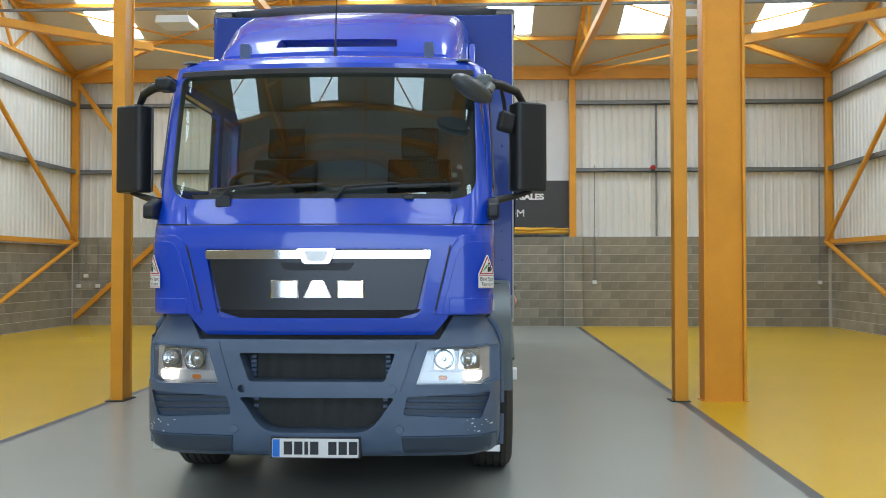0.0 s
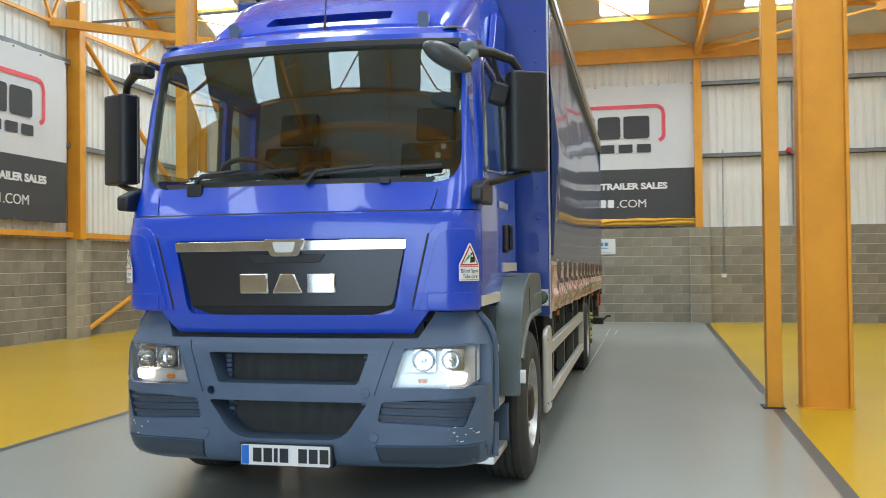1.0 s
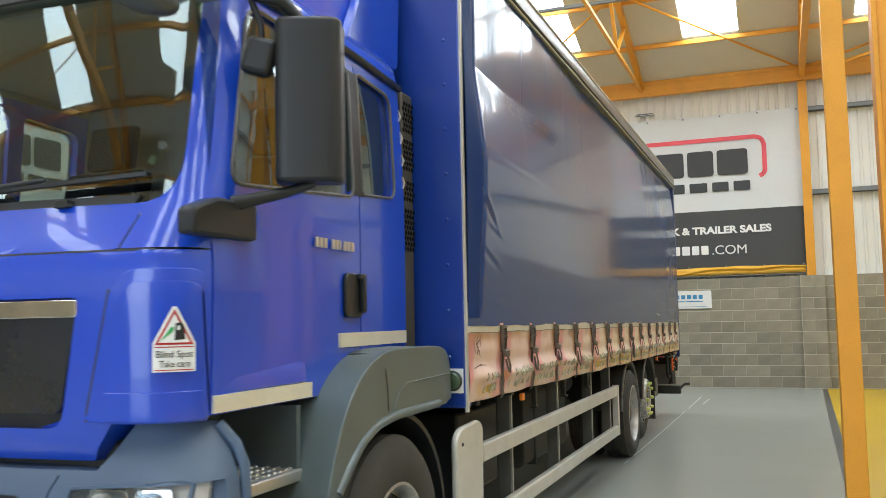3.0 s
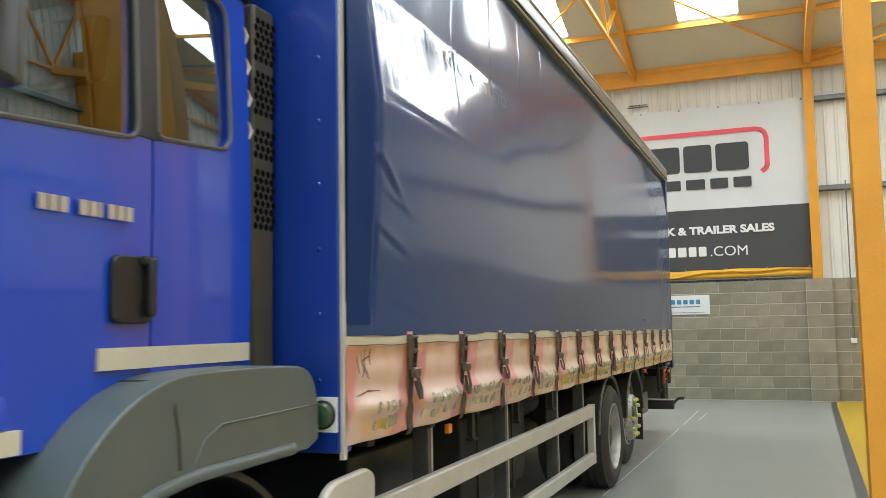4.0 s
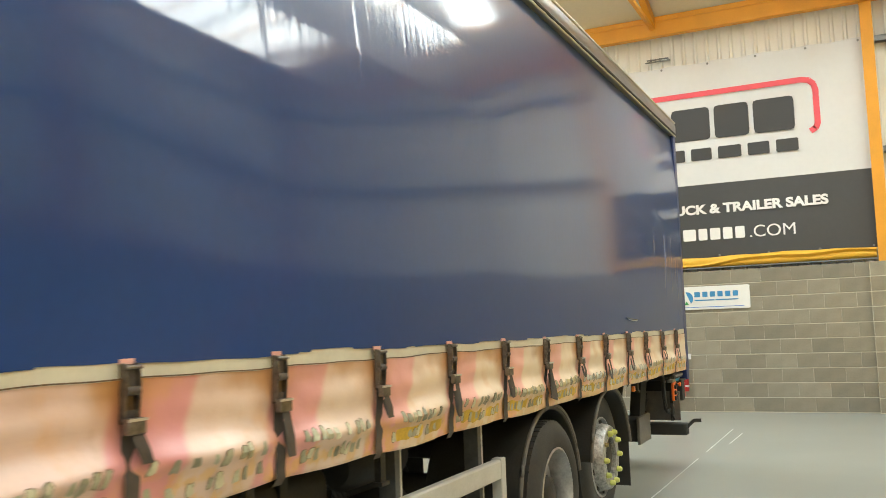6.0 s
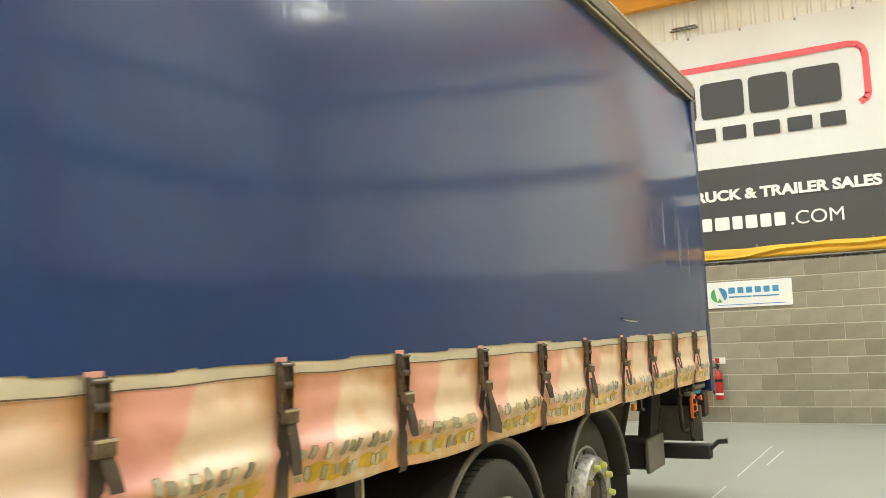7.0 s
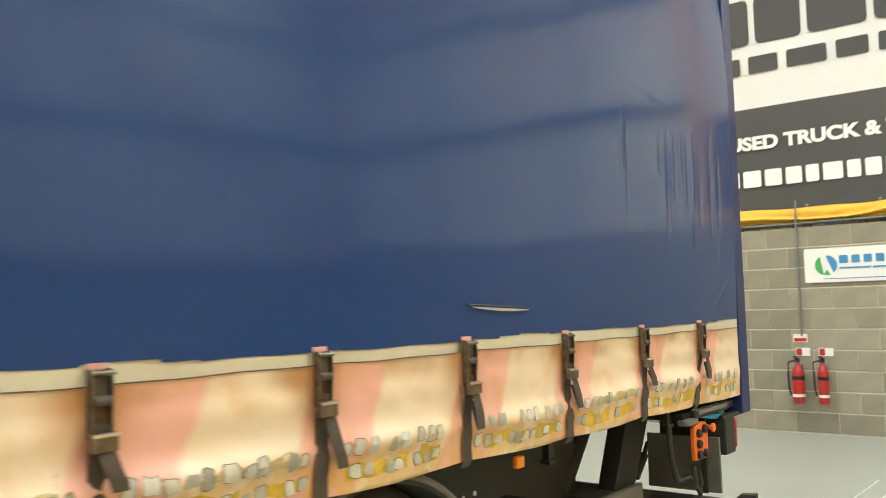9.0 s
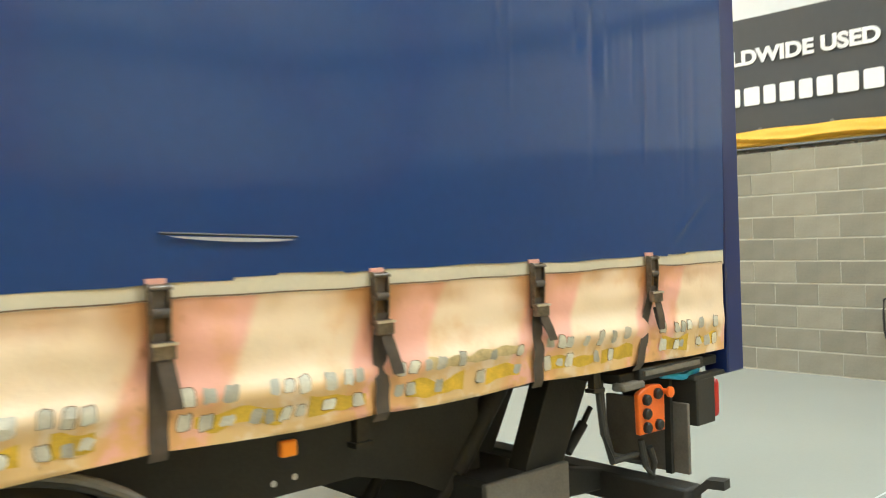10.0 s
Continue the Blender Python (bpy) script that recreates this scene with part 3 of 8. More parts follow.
def build_steel():
    for y0, y1 in SPANS:
        for i, x in enumerate(POSTS):
            truss(x, y0, y1, i in (1, 2))
        truss(MIDBAY, y0, y1, False)
        # purlins under the lining
        for side in (0, 1):
            for k in (0.12, 1.35, 2.75, 4.1, 5.5):
                y = y0 + k if side == 0 else y1 - k
                b = bmesh.new()
                bar(b, (XL - 0.2, y, roof_z(y, y0, y1) - 0.045), (XR + 0.2, y, roof_z(y, y0, y1) - 0.045), 0.06, 0.085)
                solo("purlin", b, ORANGE, "thin orange steel purlin under the roof lining", "purlin", "purlins", bevel=0)
            # sag rods between purlins
            for i in range(3):
                xa, xb = POSTS[i], POSTS[i + 1]
                for e0, e1 in (((xa, 0.15), (MIDBAY, 3.1)), ((xb, 0.15), (MIDBAY, 3.1))) if i == 1 else (((xa, 0.15), (xb, 3.1)), ((xb, 0.15), (xa, 3.1))):
                    pa = [(e[0], (y0 + e[1]) if side == 0 else (y1 - e[1])) for e in (e0, e1)]
                    b = bmesh.new()
                    tube(b, [(px, py, roof_z(py, y0, y1) - 0.10) for px, py in pa], 0.022, 6)
                    solo("roof_brace", b, ORANGE, "thin orange diagonal rod under the roof", "brace", "roof rods")
    # eaves beams on the end walls and valley beams on the columns
    for y, lo in ((YB - 0.06, 6.22), (-2.85, 6.38), (8.8, 6.22)):
        b = bmesh.new()
        bx(b, XL, XR, y - 0.07, y + 0.07, lo, 6.48)
        solo("eaves_beam", b, ORANGE, "orange painted steel eaves beam", "beam", "eaves beams", bevel=0.006)
    # plan bracing at tie level in the outer bays
    for xa, xb in ((2.1, XR), (-4.3, XL)):
        node = ((xa + xb) / 2, (YB + 15.0) / 2)
        for pa, pb, w in ((node, (xb, 15.0), 0.16), ((xb, YB), node, 0.10), ((xa, YB), node, 0.045)):
            b = bmesh.new()
            bar(b, (pa[0], pa[1], 6.34), (pb[0], pb[1], 6.34), w, w)
            solo("plan_brace", b, ORANGE, "orange diagonal steel brace at eaves level", "brace", "plan braces")
    # posts on the back wall
    for x in POSTS:
        for y, s in ((YB, 1), (YF, -1)):
            if s < 0 and DOOR_X0 - 0.6 < x < DOOR_X1 + 0.7:
                continue
            b = bmesh.new()
            lo = 2.25 if x in POSTS[1:3] else 2.0
            bx(b, x - 0.075, x + 0.075, y - 0.05 * s, y + 0.10 * s, lo, 6.22)
            bx(b, x - 0.085, x + 0.085, y - 0.062 * s, y - 0.05 * s, lo, 6.22)
            solo("wall_post", b, ORANGE, "orange painted steel post against the wall", "post", "wall posts")
    for x, s in ((XL, 1), (XR, -1)):
        for y in (15.65, 8.9, 2.6):
            b = bmesh.new()
            bx(b, x, x + 0.30 * s, y - 0.10, y + 0.10, 2.02, 6.9)
            solo("wall_post", b, ORANGE, "orange painted steel post against the wall", "post", "wall posts", bevel=0.006)
    # standing columns beside the aisle
    b = bmesh.new()
    bx(b, 1.872, 2.015, 8.83, 8.85, 0, 6.25)
    bx(b, 1.872, 2.015, 8.98, 9.0, 0, 6.25)
    bx(b, 1.875, 1.995, 8.85, 8.98, 0, 6.25)
    c = thing("steel_column", (1.935, 8.9, 0), "slim orange painted steel column beside the aisle", "column", "columns")
    part("shaft", b, ORANGE, c, bevel=0.004)
    b = bmesh.new()
    bx(b, 1.83, 2.04, 8.80, 9.03, 0, 0.012)
    part("base_plate", b, CHASSIS, c)
    c = thing("steel_column", (2.37, 8.97, 0), "broad orange I-section steel column on the yellow floor", "column", "columns")
    b = bmesh.new()
    bx(b, 2.20, 2.235, 8.86, 9.08, 0, 6.25)
    bx(b, 2.63, 2.665, 8.86, 9.08, 0, 6.25)
    bx(b, 2.235, 2.63, 8.895, 8.915, 0, 6.25)
    part("shaft", b, ORANGE, c, bevel=0.004)
    b = bmesh.new()
    bx(b, 2.18, 2.685, 8.85, 9.09, 0, 0.010)
    part("base_plate", b, ORANGE, c)
    c = thing("steel_column", (-4.27, 8.75, 0), "orange painted steel column on the aisle's edge", "column", "columns")
    b = bmesh.new()
    bx(b, -4.34, -4.20, 8.62, 8.64, 0, 6.25)
    bx(b, -4.34, -4.20, 8.86, 8.88, 0, 6.25)
    bx(b, -4.33, -4.215, 8.64, 8.86, 0, 6.25)
    part("shaft", b, ORANGE, c, bevel=0.004)
    b = bmesh.new()
    bx(b, -4.38, -4.17, 8.58, 8.92, 0, 0.012)
    part("base_plate", b, CHASSIS, c)
    # galvanised rails and yellow rails
    for z in (3.94, 5.65):
        for seg in ((XL, -4.4), (2.2, XR)):
            b = bmesh.new()
            bx(b, seg[0], seg[1], YB + 0.05, YB + 0.16, z - 0.05, z - 0.035)
            bx(b, seg[0], seg[1], YB + 0.05, YB + 0.065, z - 0.05, z + 0.05)
            bx(b, seg[0], seg[1], YB + 0.05, YB + 0.16, z + 0.04, z + 0.05)
            solo("wall_rail", b, STEELGREY, "galvanised steel cladding rail", "rail", "wall rails")
        for seg in ((XL, DOOR_X0), (DOOR_X1, XR)):
            b = bmesh.new()
            bx(b, seg[0], seg[1], YF - 0.16, YF - 0.05, z - 0.05, z + 0.05)
            solo("wall_rail", b, STEELGREY, "galvanised steel cladding rail", "rail", "wall rails")
        for x, s in ((XL, 1), (XR, -1)):
            b = bmesh.new()
            bx(b, x - 0.02 * s, x + 0.09 * s, YF, YB, z - 0.05, z + 0.05)
            solo("wall_rail", b, STEELGREY, "galvanised steel cladding rail", "rail", "wall rails")
    for x, s in ((XL, 1), (XR, -1)):
        b = bmesh.new()
        bx(b, x, x + 0.14 * s, YF, YB - 0.05, 2.06, 2.17)
        solo("wall_rail", b, ORANGE, "orange steel rail on top of the block wall", "rail", "wall rails", bevel=0.006)
        for e in (6.3, 0.06):
            b = bmesh.new()
            tube(b, [(x + 0.16 * s, 21.1, 2.12), (x + 0.16 * s, 15.75, e)], 0.055, 10)
            solo("wall_brace", b, ORANGE, "orange tubular wall brace", "brace", "wall braces")
    for pa, pb in (((-10.55, 6.2), (-7.9, 2.62)), ((-10.6, 0.2), (-7.9, 2.62))):
        b = bmesh.new()
        bar(b, (pa[0], YB - 0.09, pa[1]), (pb[0], YB - 0.09, pb[1]), 0.09, 0.11)
        solo("wall_brace", b, ORANGE, "orange steel wall brace in the corner bay", "brace", "wall braces")
    for x in (4.22, 6.42, -6.4):
        b = bmesh.new()
        bx(b, x - 0.022, x + 0.022, YB + 0.10, YB + 0.15, 2.27, 5.6)
        solo("wall_stud", b, STEELGREY, "thin galvanised upright on the cladding", "stud", "wall studs")


BLOCK_W, BLOCK_H, JOINT, JOINT_V = 0.45, 0.225, 0.013, 0.004


def block_mesh(w, name):
    """A concrete block's front, edges chamfered: local x along the wall, y into it."""
    c, d = 0.004, 0.02
    h = BLOCK_H - JOINT
    w += JOINT - JOINT_V
    me = bpy.data.meshes.new(name)
    outer = [(0, c, 0), (w, c, 0), (w, c, h), (0, c, h)]
    inner = [(c, 0, c), (w - c, 0, c), (w - c, 0, h - c), (c, 0, h - c)]
    back = [(x, d, z) for x, _, z in outer]
    faces = [(4, 5, 6, 7)] + [(i, (i + 1) % 4, 4 + (i + 1) % 4, 4 + i) for i in range(4)] + [(8 + i, 8 + (i + 1) % 4, (i + 1) % 4, i) for i in range(4)]
    me.from_pydata(outer + inner + back, [], faces)
    me.materials.append(BLOCK)
    return me


FULL, HALF = block_mesh(BLOCK_W - JOINT, "block"), block_mesh(BLOCK_W / 2 - JOINT, "half_block")


def block_places(length, courses):
    for r in range(courses):
        s = 0.0 if r % 2 == 0 else -BLOCK_W / 2
        while s < length - 0.02:
            if s < 0:
                yield 0.0, r, HALF
            elif s + BLOCK_W > length + 0.01:
                if s + BLOCK_W / 2 <= length + 0.01:
                    yield s, r, HALF
            else:
                yield s, r, FULL
            s += BLOCK_W


def block_wall(name, p0, turn, length, courses, singles, label, thick=0.2):
    """A block wall: a mortar core and blocks standing a few mm proud. singles: the stretch whose blocks are parts."""
    base = Matrix.Translation(p0) @ Matrix.Rotation(turn, 4, "Z")
    bm = bmesh.new()
    bx(bm, 0, length, 0.0045, thick, 0, courses * BLOCK_H)
    core = mesh_of(bm, name)
    core.transform(base)
    wall = part(name, core, MORTAR, None, label)
    tagged(wall, label, "wall", kind="structure")
    verts, faces = [], []
    for s, r, me in block_places(length, courses):
        jit = random.uniform(-0.0015, 0.0015)
        m = base @ Matrix.Translation((s + JOINT / 2, jit, r * BLOCK_H + JOINT))
        if singles and singles[0] <= s <= singles[1]:
            ob = new("block", me)
            ob.parent = wall
            ob.matrix_basis = m
        else:
            k = len(verts)
            verts += [tuple(m @ v.co) for v in me.vertices]
            faces += [tuple(k + i for i in p.vertices) for p in me.polygons]
    if faces:
        me = bpy.data.meshes.new("blocks")
        me.from_pydata(verts, [], faces)
        me.materials.append(BLOCK)
        ob = new("blocks", me)
        ob.parent = wall
        tagged(ob, "many grey-brown concrete blocks", kind="stuff")
    return wall


def build_walls():
    w = XR - XL
    cladding("wall_north_cladding", (XL, YB + 0.20, 0), (1, 0, 0), (0, -1, 0), w, 2.22, 7.0)
    cladding("wall_south_cladding", (XL, YF - 0.20, 0), (1, 0, 0), (0, 1, 0), DOOR_X0 - XL, 2.0, 7.0)
    cladding("wall_south_cladding", (DOOR_X1, YF - 0.20, 0), (1, 0, 0), (0, 1, 0), XR - DOOR_X1, 2.0, 7.0)
    cladding("wall_south_cladding", (DOOR_X0, YF - 0.20, 0), (1, 0, 0), (0, 1, 0), DOOR_X1 - DOOR_X0, DOOR_Z, 7.0)
    # frame of the assumed door that holds the added lamp, never directly in view
    b = bmesh.new()
    for x in (DOOR_X0, DOOR_X1):
        bx(b, x - 0.08, x + 0.08, YF - 0.3, YF + 0.08, 0, DOOR_Z + 0.08)
    bx(b, DOOR_X0 + 0.08, DOOR_X1 - 0.08, YF - 0.3, YF + 0.08, DOOR_Z, DOOR_Z + 0.16)
    solo("assumed_door_1", b, STEELGREY, "grey steel frame of an assumed, unseen vehicle door", "door", kind="structure")
    cladding("wall_west_cladding", (XL - 0.06, YF, 0), (0, 1, 0), (1, 0, 0), YB - YF, 2.0, 9.2)
    cladding("wall_east_cladding", (XR + 0.06, YF, 0), (0, 1, 0), (-1, 0, 0), YB - YF, 2.0, 9.2)


def bar_letters(parent, widths, x0, x1, y, z0, z1, mat_, gap=0.22):
    """Plain blocks the size of letters, for a name that is not spelt out."""
    h = z1 - z0
    total = sum(widths) + gap * (len(widths) - 1)
    k = (x1 - x0) / total
    x = x0
    for w in widths:
        b = bmesh.new()
        prism(b, round_poly([(x, z0), (x + w * k, z0), (x + w * k, z1), (x, z1)], h * 0.12, 2), "y", y - 0.004, y)
        part("letter_block", b, mat_, parent)
        x += (w + gap) * k


def banner(m):
    """A printed vinyl banner: white above, charcoal below, with a red bracket and writing."""
    t = thing("banner", (0, 0, 0), "white and charcoal vinyl advertising banner with red bracket", "banner", "banners")
    X0, X1, Z0, Z1, ZD = -3.05, 3.05, 2.46, 5.72, 3.68

    def cloth(u, v):
        return (u, 0.006 * math.sin(u * 2.1 + v) + 0.003 * math.sin(u * 7 + v * 3) - 0.01, v + 0.012 * math.sin(u * 9) * (1 if v > 5.7 or v < 2.47 else 0))
    b = bmesh.new()
    sheet(b, cloth, span(X0, X1, 40), span(ZD, Z1, 12))
    part("upper_field", b, BANNERWHITE, t, "white upper field")
    b = bmesh.new()
    sheet(b, cloth, span(X0, X1, 40), span(Z0, ZD, 10))
    part("lower_field", b, BANNERBLACK, t, "charcoal lower field")
    y = -0.022
    bar_letters(t, [1.5, 1.25, 1.0, 1.2, 1.05, 1.2], -2.02, 2.02, y, 4.42, 4.96, BANNERINK, 0.14)
    bar_letters(t, [1.3, 1.2, 1.1, 1.0, 1.3, 1.0, 1.1, 1.0, 1.0], -2.05, 2.05, y, 4.08, 4.28, BANNERINK, 0.3)
    for sx in (1, -1):
        b = bmesh.new()
        pts = [(sx * 0.0, 5.19), (sx * 2.15, 5.19), (sx * 2.26, 5.165), (sx * 2.325, 5.10), (sx * 2.35, 5.0), (sx * 2.35, 4.47), (sx * 2.32, 4.40), (sx * 2.25, 4.36)]
        for p, q in zip(pts, pts[1:]):
            d = (Vector(q) - Vector(p)).normalized()
            n = Vector((-d.y, d.x)) * 0.045
            prism(b, [tuple(Vector(p) + n), tuple(Vector(p) - n), tuple(Vector(q) - n + d * 0.012), tuple(Vector(q) + n + d * 0.012)], "y", y - 0.003, y)
        part("bracket", b, PINKRED, t, "pink-red printed bracket")
    k = lettering("slogan", "WORLDWIDE USED TRUCK & TRAILER SALES", 0.205, pose(-2.42, y, 3.20, 90, 0, 0), BANNERTEXT, t, bold=0.009, wide=1.0)
    xs = [v.co.x for v in k.data.vertices]
    k.data.transform(Matrix.Translation((-2.42, 0, 0)) @ Matrix.Diagonal((4.84 / (max(xs) - min(xs)), 1, 1, 1)) @ Matrix.Translation((-min(xs), 0, 0)))
    bar_letters(t, [1.4, 1.2, .9, 1.1, .95, 1.1, 1.4, 1.3, 1.2, .95, 1.4, .95, 1.1, 1, 1], -1.92, 1.16, y, 2.76, 2.95, BANNERTEXT, 0.3)
    lettering("web_ending", ".COM", 0.27, pose(1.22, y, 2.76, 90, 0, 0), BANNERTEXT, t, wide=1.05)
    for x in span(X0 + 0.05, X1 - 0.05, 8):
        for z in (Z0 + 0.04, Z1 - 0.04):
            b = bmesh.new()
            lathe(b, [(0.0, -0.03), (0.018, -0.03), (0.018, -0.012), (0.0, -0.012)], (x, -0.012, z), "y", 10)
            part("eyelet", b, STEELGREY, t)
    t.matrix_basis = m
    return t


def build_wall_things():
    banner(pose(-1.03, YB + 0.125, 0))
    banner(pose(XL + 0.13, 12.28, -0.12, 0, 0, 90))
    # yellow sheeting under the back banner
    b = bmesh.new()

    def hem(u, v):
        a = v * math.pi
        fold = 0.5 + 0.22 * math.sin(u * 1.3) + 0.10 * math.sin(u * 3.7 + 1)
        d = 0.085 * math.sin(a) ** 0.55 + 0.030 * math.exp(-((v - fold) / 0.07) ** 2) - 0.022 * math.exp(-((v - fold + 0.16) / 0.06) ** 2) + 0.008 * noise.noise(Vector((u * 4, v * 3, 2)))
        return (u, YB + 0.10 - d, 2.40 - 0.085 * math.cos(a) + (0.010 * math.sin(u * 2.1) + 0.006 * math.sin(u * 8 + 2)) * v)
    sheet(b, hem, span(-4.2, 2.0, 140), span(0, 1, 20))
    solo("yellow_sheeting", b, YELLOWCLOTH, "creased yellow sheeting rolled along the ledge", "sheeting")
    b = bmesh.new()
    bx(b, -4.2, 2.0, YB - 0.012, YB + 0.10, 2.292, 2.310)
    solo("wall_ledge", b, STEELGREY, "thin grey steel ledge on top of the block wall", "ledge")
    # small sign, printed in bars
    s = thing("wall_sign", (-0.46, YB, 1.82), "small white company sign on the block wall", "sign")
    b = bmesh.new()
    prism(b, round_poly([(-1.06, 1.635), (0.155, 1.635), (0.155, 2.005), (-1.06, 2.005)], 0.02, 3), "y", YB - 0.018, YB - 0.004)
    part("panel", b, WHITE, s, bevel=0.002)
    bar_letters(s, [1.1, 1, 1, 1, 1, 1], -0.70, -0.02, YB - 0.0185, 1.835, 1.92, BLUEPRINT, 0.45)
    bar_letters(s, [8, 9], -0.70, -0.02, YB - 0.0185, 1.775, 1.793, BLUEPRINT, 0.5)
    b = bmesh.new()
    bx(b, -0.86, 0.06, YB - 0.021, YB - 0.018, 1.67, 1.678)
    part("rule", b, BLUEBAND, s)
    for pts, mt in (([(-0.845 + 0.105 * math.cos(a), 1.82 + 0.105 * math.sin(a)) for a in span(radians(118), radians(262), 9)], GREENPRINT), ([(-0.825 + 0.105 * math.cos(a), 1.82 + 0.105 * math.sin(a)) for a in span(radians(-52), radians(96), 9)], BLUEPRINT), ([(-0.865, 1.715), (-0.79, 1.715), (-0.828, 1.775)], GREENPRINT)):
        b = bmesh.new()
        prism(b, pts, "y", YB - 0.021, YB - 0.018)
        part("emblem", b, mt, s)
    # conduits with sockets
    for x, z0, z1 in ((2.64, 1.12, 4.05), (8.2, 1.12, 4.05), (-10.34, 1.28, 2.25), (-10.53, 1.02, 3.9), (-10.03, 1.02, 2.25), (-1.13, 1.06, 2.55)):
        c = thing("conduit", (x, YB, z0), "thin grey conduit with a socket box on the wall", "conduit", "conduits")
        b = bmesh.new()
        tube(b, [(x, YB - 0.018, z0), (x, YB - 0.018, 2.25), (x + 0.01, YB - 0.018, z1)], 0.012, 8)
        part("pipe", b, STEELGREY, c)
        for zc in span(z0 + 0.3, min(z1, 2.2), 2):
            b = bmesh.new()
            bx(b, x - 0.025, x + 0.025, YB - 0.02, YB - 0.001, zc - 0.008, zc + 0.008)
            part("clip", b, STEELGREY, c)
        if x != -1.13:
            b = bmesh.new()
            bx(b, x - 0.05, x + 0.05, YB - 0.06, YB - 0.001, z0 - 0.06, z0 + 0.03)
            part("socket_box", b, WHITE, c, "white socket box", bevel=0.006)
    # fire bell
    f = thing("fire_bell", (4.12, YB, 3.98), "small red fire bell on the wall rail", "bell")
    b = bmesh.new()
    lathe(b, [(0, -0.10), (0.04, -0.095), (0.065, -0.06), (0.07, -0.03), (0.05, 0.0), (0, 0.0)], (4.12, YB + 0.05, 3.99), "y", 20)
    part("gong", b, RED, f)
    b = bmesh.new()
    bx(b, 4.09, 4.15, YB - 0.02, YB + 0.05, 3.90, 3.94)
    part("bracket", b, BLACK, f)
    # fire extinguishers and their signs
    for x, r in ((-1.17, 0.063), (-0.91, 0.054)):
        e = thing("fire_extinguisher", (x, YB - 0.1, 0.30), "red fire extinguisher hung on the block wall", "fire extinguisher", "extinguishers")
        cy = YB - 0.09
        b = bmesh.new()
        lathe(b, [(0, 0.335), (r * 0.9, 0.335), (r, 0.355), (r, 0.65), (r * 0.85, 0.71), (r * 0.35, 0.745), (r * 0.3, 0.79), (0, 0.79)], (x, cy, 0), "z", 24)
        part("cylinder", b, RED, e)
        b = bmesh.new()
        lathe(b, [(r + 0.001, 0.405), (r + 0.002, 0.405), (r + 0.002, 0.435), (r + 0.001, 0.435)], (x, cy, 0), "z", 24)
        part("label_band", b, WHITE, e, "white label band")
        b = bmesh.new()
        lathe(b, [(r + 0.001, 0.59), (r + 0.002, 0.59), (r + 0.002, 0.63), (r + 0.001, 0.63)], (x, cy, 0), "z", 24)
        part("colour_band", b, BLUEBAND if r > 0.07 else BLACK, e)
        b = bmesh.new()
        bx(b, x - 0.02, x + 0.02, cy - 0.02, cy + 0.02, 0.78, 0.82)
        bar(b, (x, cy, 0.82), (x, cy - 0.12, 0.85), 0.022, 0.012)
        bar(b, (x, cy, 0.80), (x, cy - 0.11, 0.79), 0.022, 0.010)
        part("valve_lever", b, BLACK, e)
        b = bmesh.new()
        tube(b, [(x - 0.02, cy, 0.80), (x - 0.09, cy - 0.02, 0.78), (x - r - 0.035, cy - 0.02, 0.66), (x - r - 0.03, cy - 0.02, 0.50), (x - r - 0.015, cy - 0.02, 0.42)], 0.011, 8)
        part("hose", b, BLACK, e)
        b = bmesh.new()
        bx(b, x - 0.025, x + 0.025, cy + 0.05, YB - 0.001, 0.6, 0.75)
        part("wall_hook", b, STEELGREY, e)
    for x, z, w, red in ((-1.15, 1.035, 0.15, 1), (-1.13, 0.885, 0.15, 0), (-0.89, 0.885, 0.15, 0)):
        s = thing("safety_sign", (x, YB, z), "small red and white fire point sign", "sign", "fire point signs")
        b = bmesh.new()
        bx(b, x - w / 2, x + w / 2, YB - 0.006, YB - 0.001, z - 0.045, z + 0.045)
        part("plate", b, WHITE, s)
        b = bmesh.new()
        bx(b, x - w / 2 + 0.008, x - (0.01 if not red else -w / 2 + 0.008), YB - 0.008, YB - 0.006, z - 0.037, z + (0.037 if not red else 0.0))
        part("red_field", b, RED, s)
    # small bracket on the cladding above the banner
    w = thing("wall_bracket", (-1.1, YB + 0.1, 5.86), "small dark steel bracket on the cladding", "bracket")
    b = bmesh.new()
    bx(b, -1.30, -0.88, YB + 0.10, YB + 0.16, 5.852, 5.862)
    bx(b, -1.27, -0.91, YB + 0.10, YB + 0.16, 5.888, 5.897)
    for x in (-1.2, -1.05):
        bx(b, x - 0.008, x + 0.008, YB + 0.10, YB + 0.16, 5.85, 5.905)
    part("bars", b, STEELGREY, w)
    # hanging lamps
    for x in (XC - 5.1, XC + 4.9):
        l = thing("hanging_lamp", (x, 16.0, 6.25), "white rectangular hanging lamp below the roof, unlit", "lamp", "hanging lamps")
        b = bmesh.new()
        prism(b, round_poly([(-0.34 + x, 6.22), (0.34 + x, 6.22), (0.31 + x, 6.36), (-0.31 + x, 6.36)], 0.01, 2), "y", 15.7, 16.3)
        part("housing", b, WHITE, l)
        for dx in (-0.2, 0.2):
            b = bmesh.new()
            tube(b, [(x + dx, 16.0, 6.35), (x + dx, 16.0, 6.575)], 0.006, 6)
            part("hanger", b, STEELGREY, l)
    b = bmesh.new()
    bx(b, XL + 0.3, XR - 0.3, 15.97, 16.03, 6.55, 6.60)
    solo("lamp_track", b, STEELGREY, "grey steel track carrying the hanging lamps", "track", bevel=0.004)

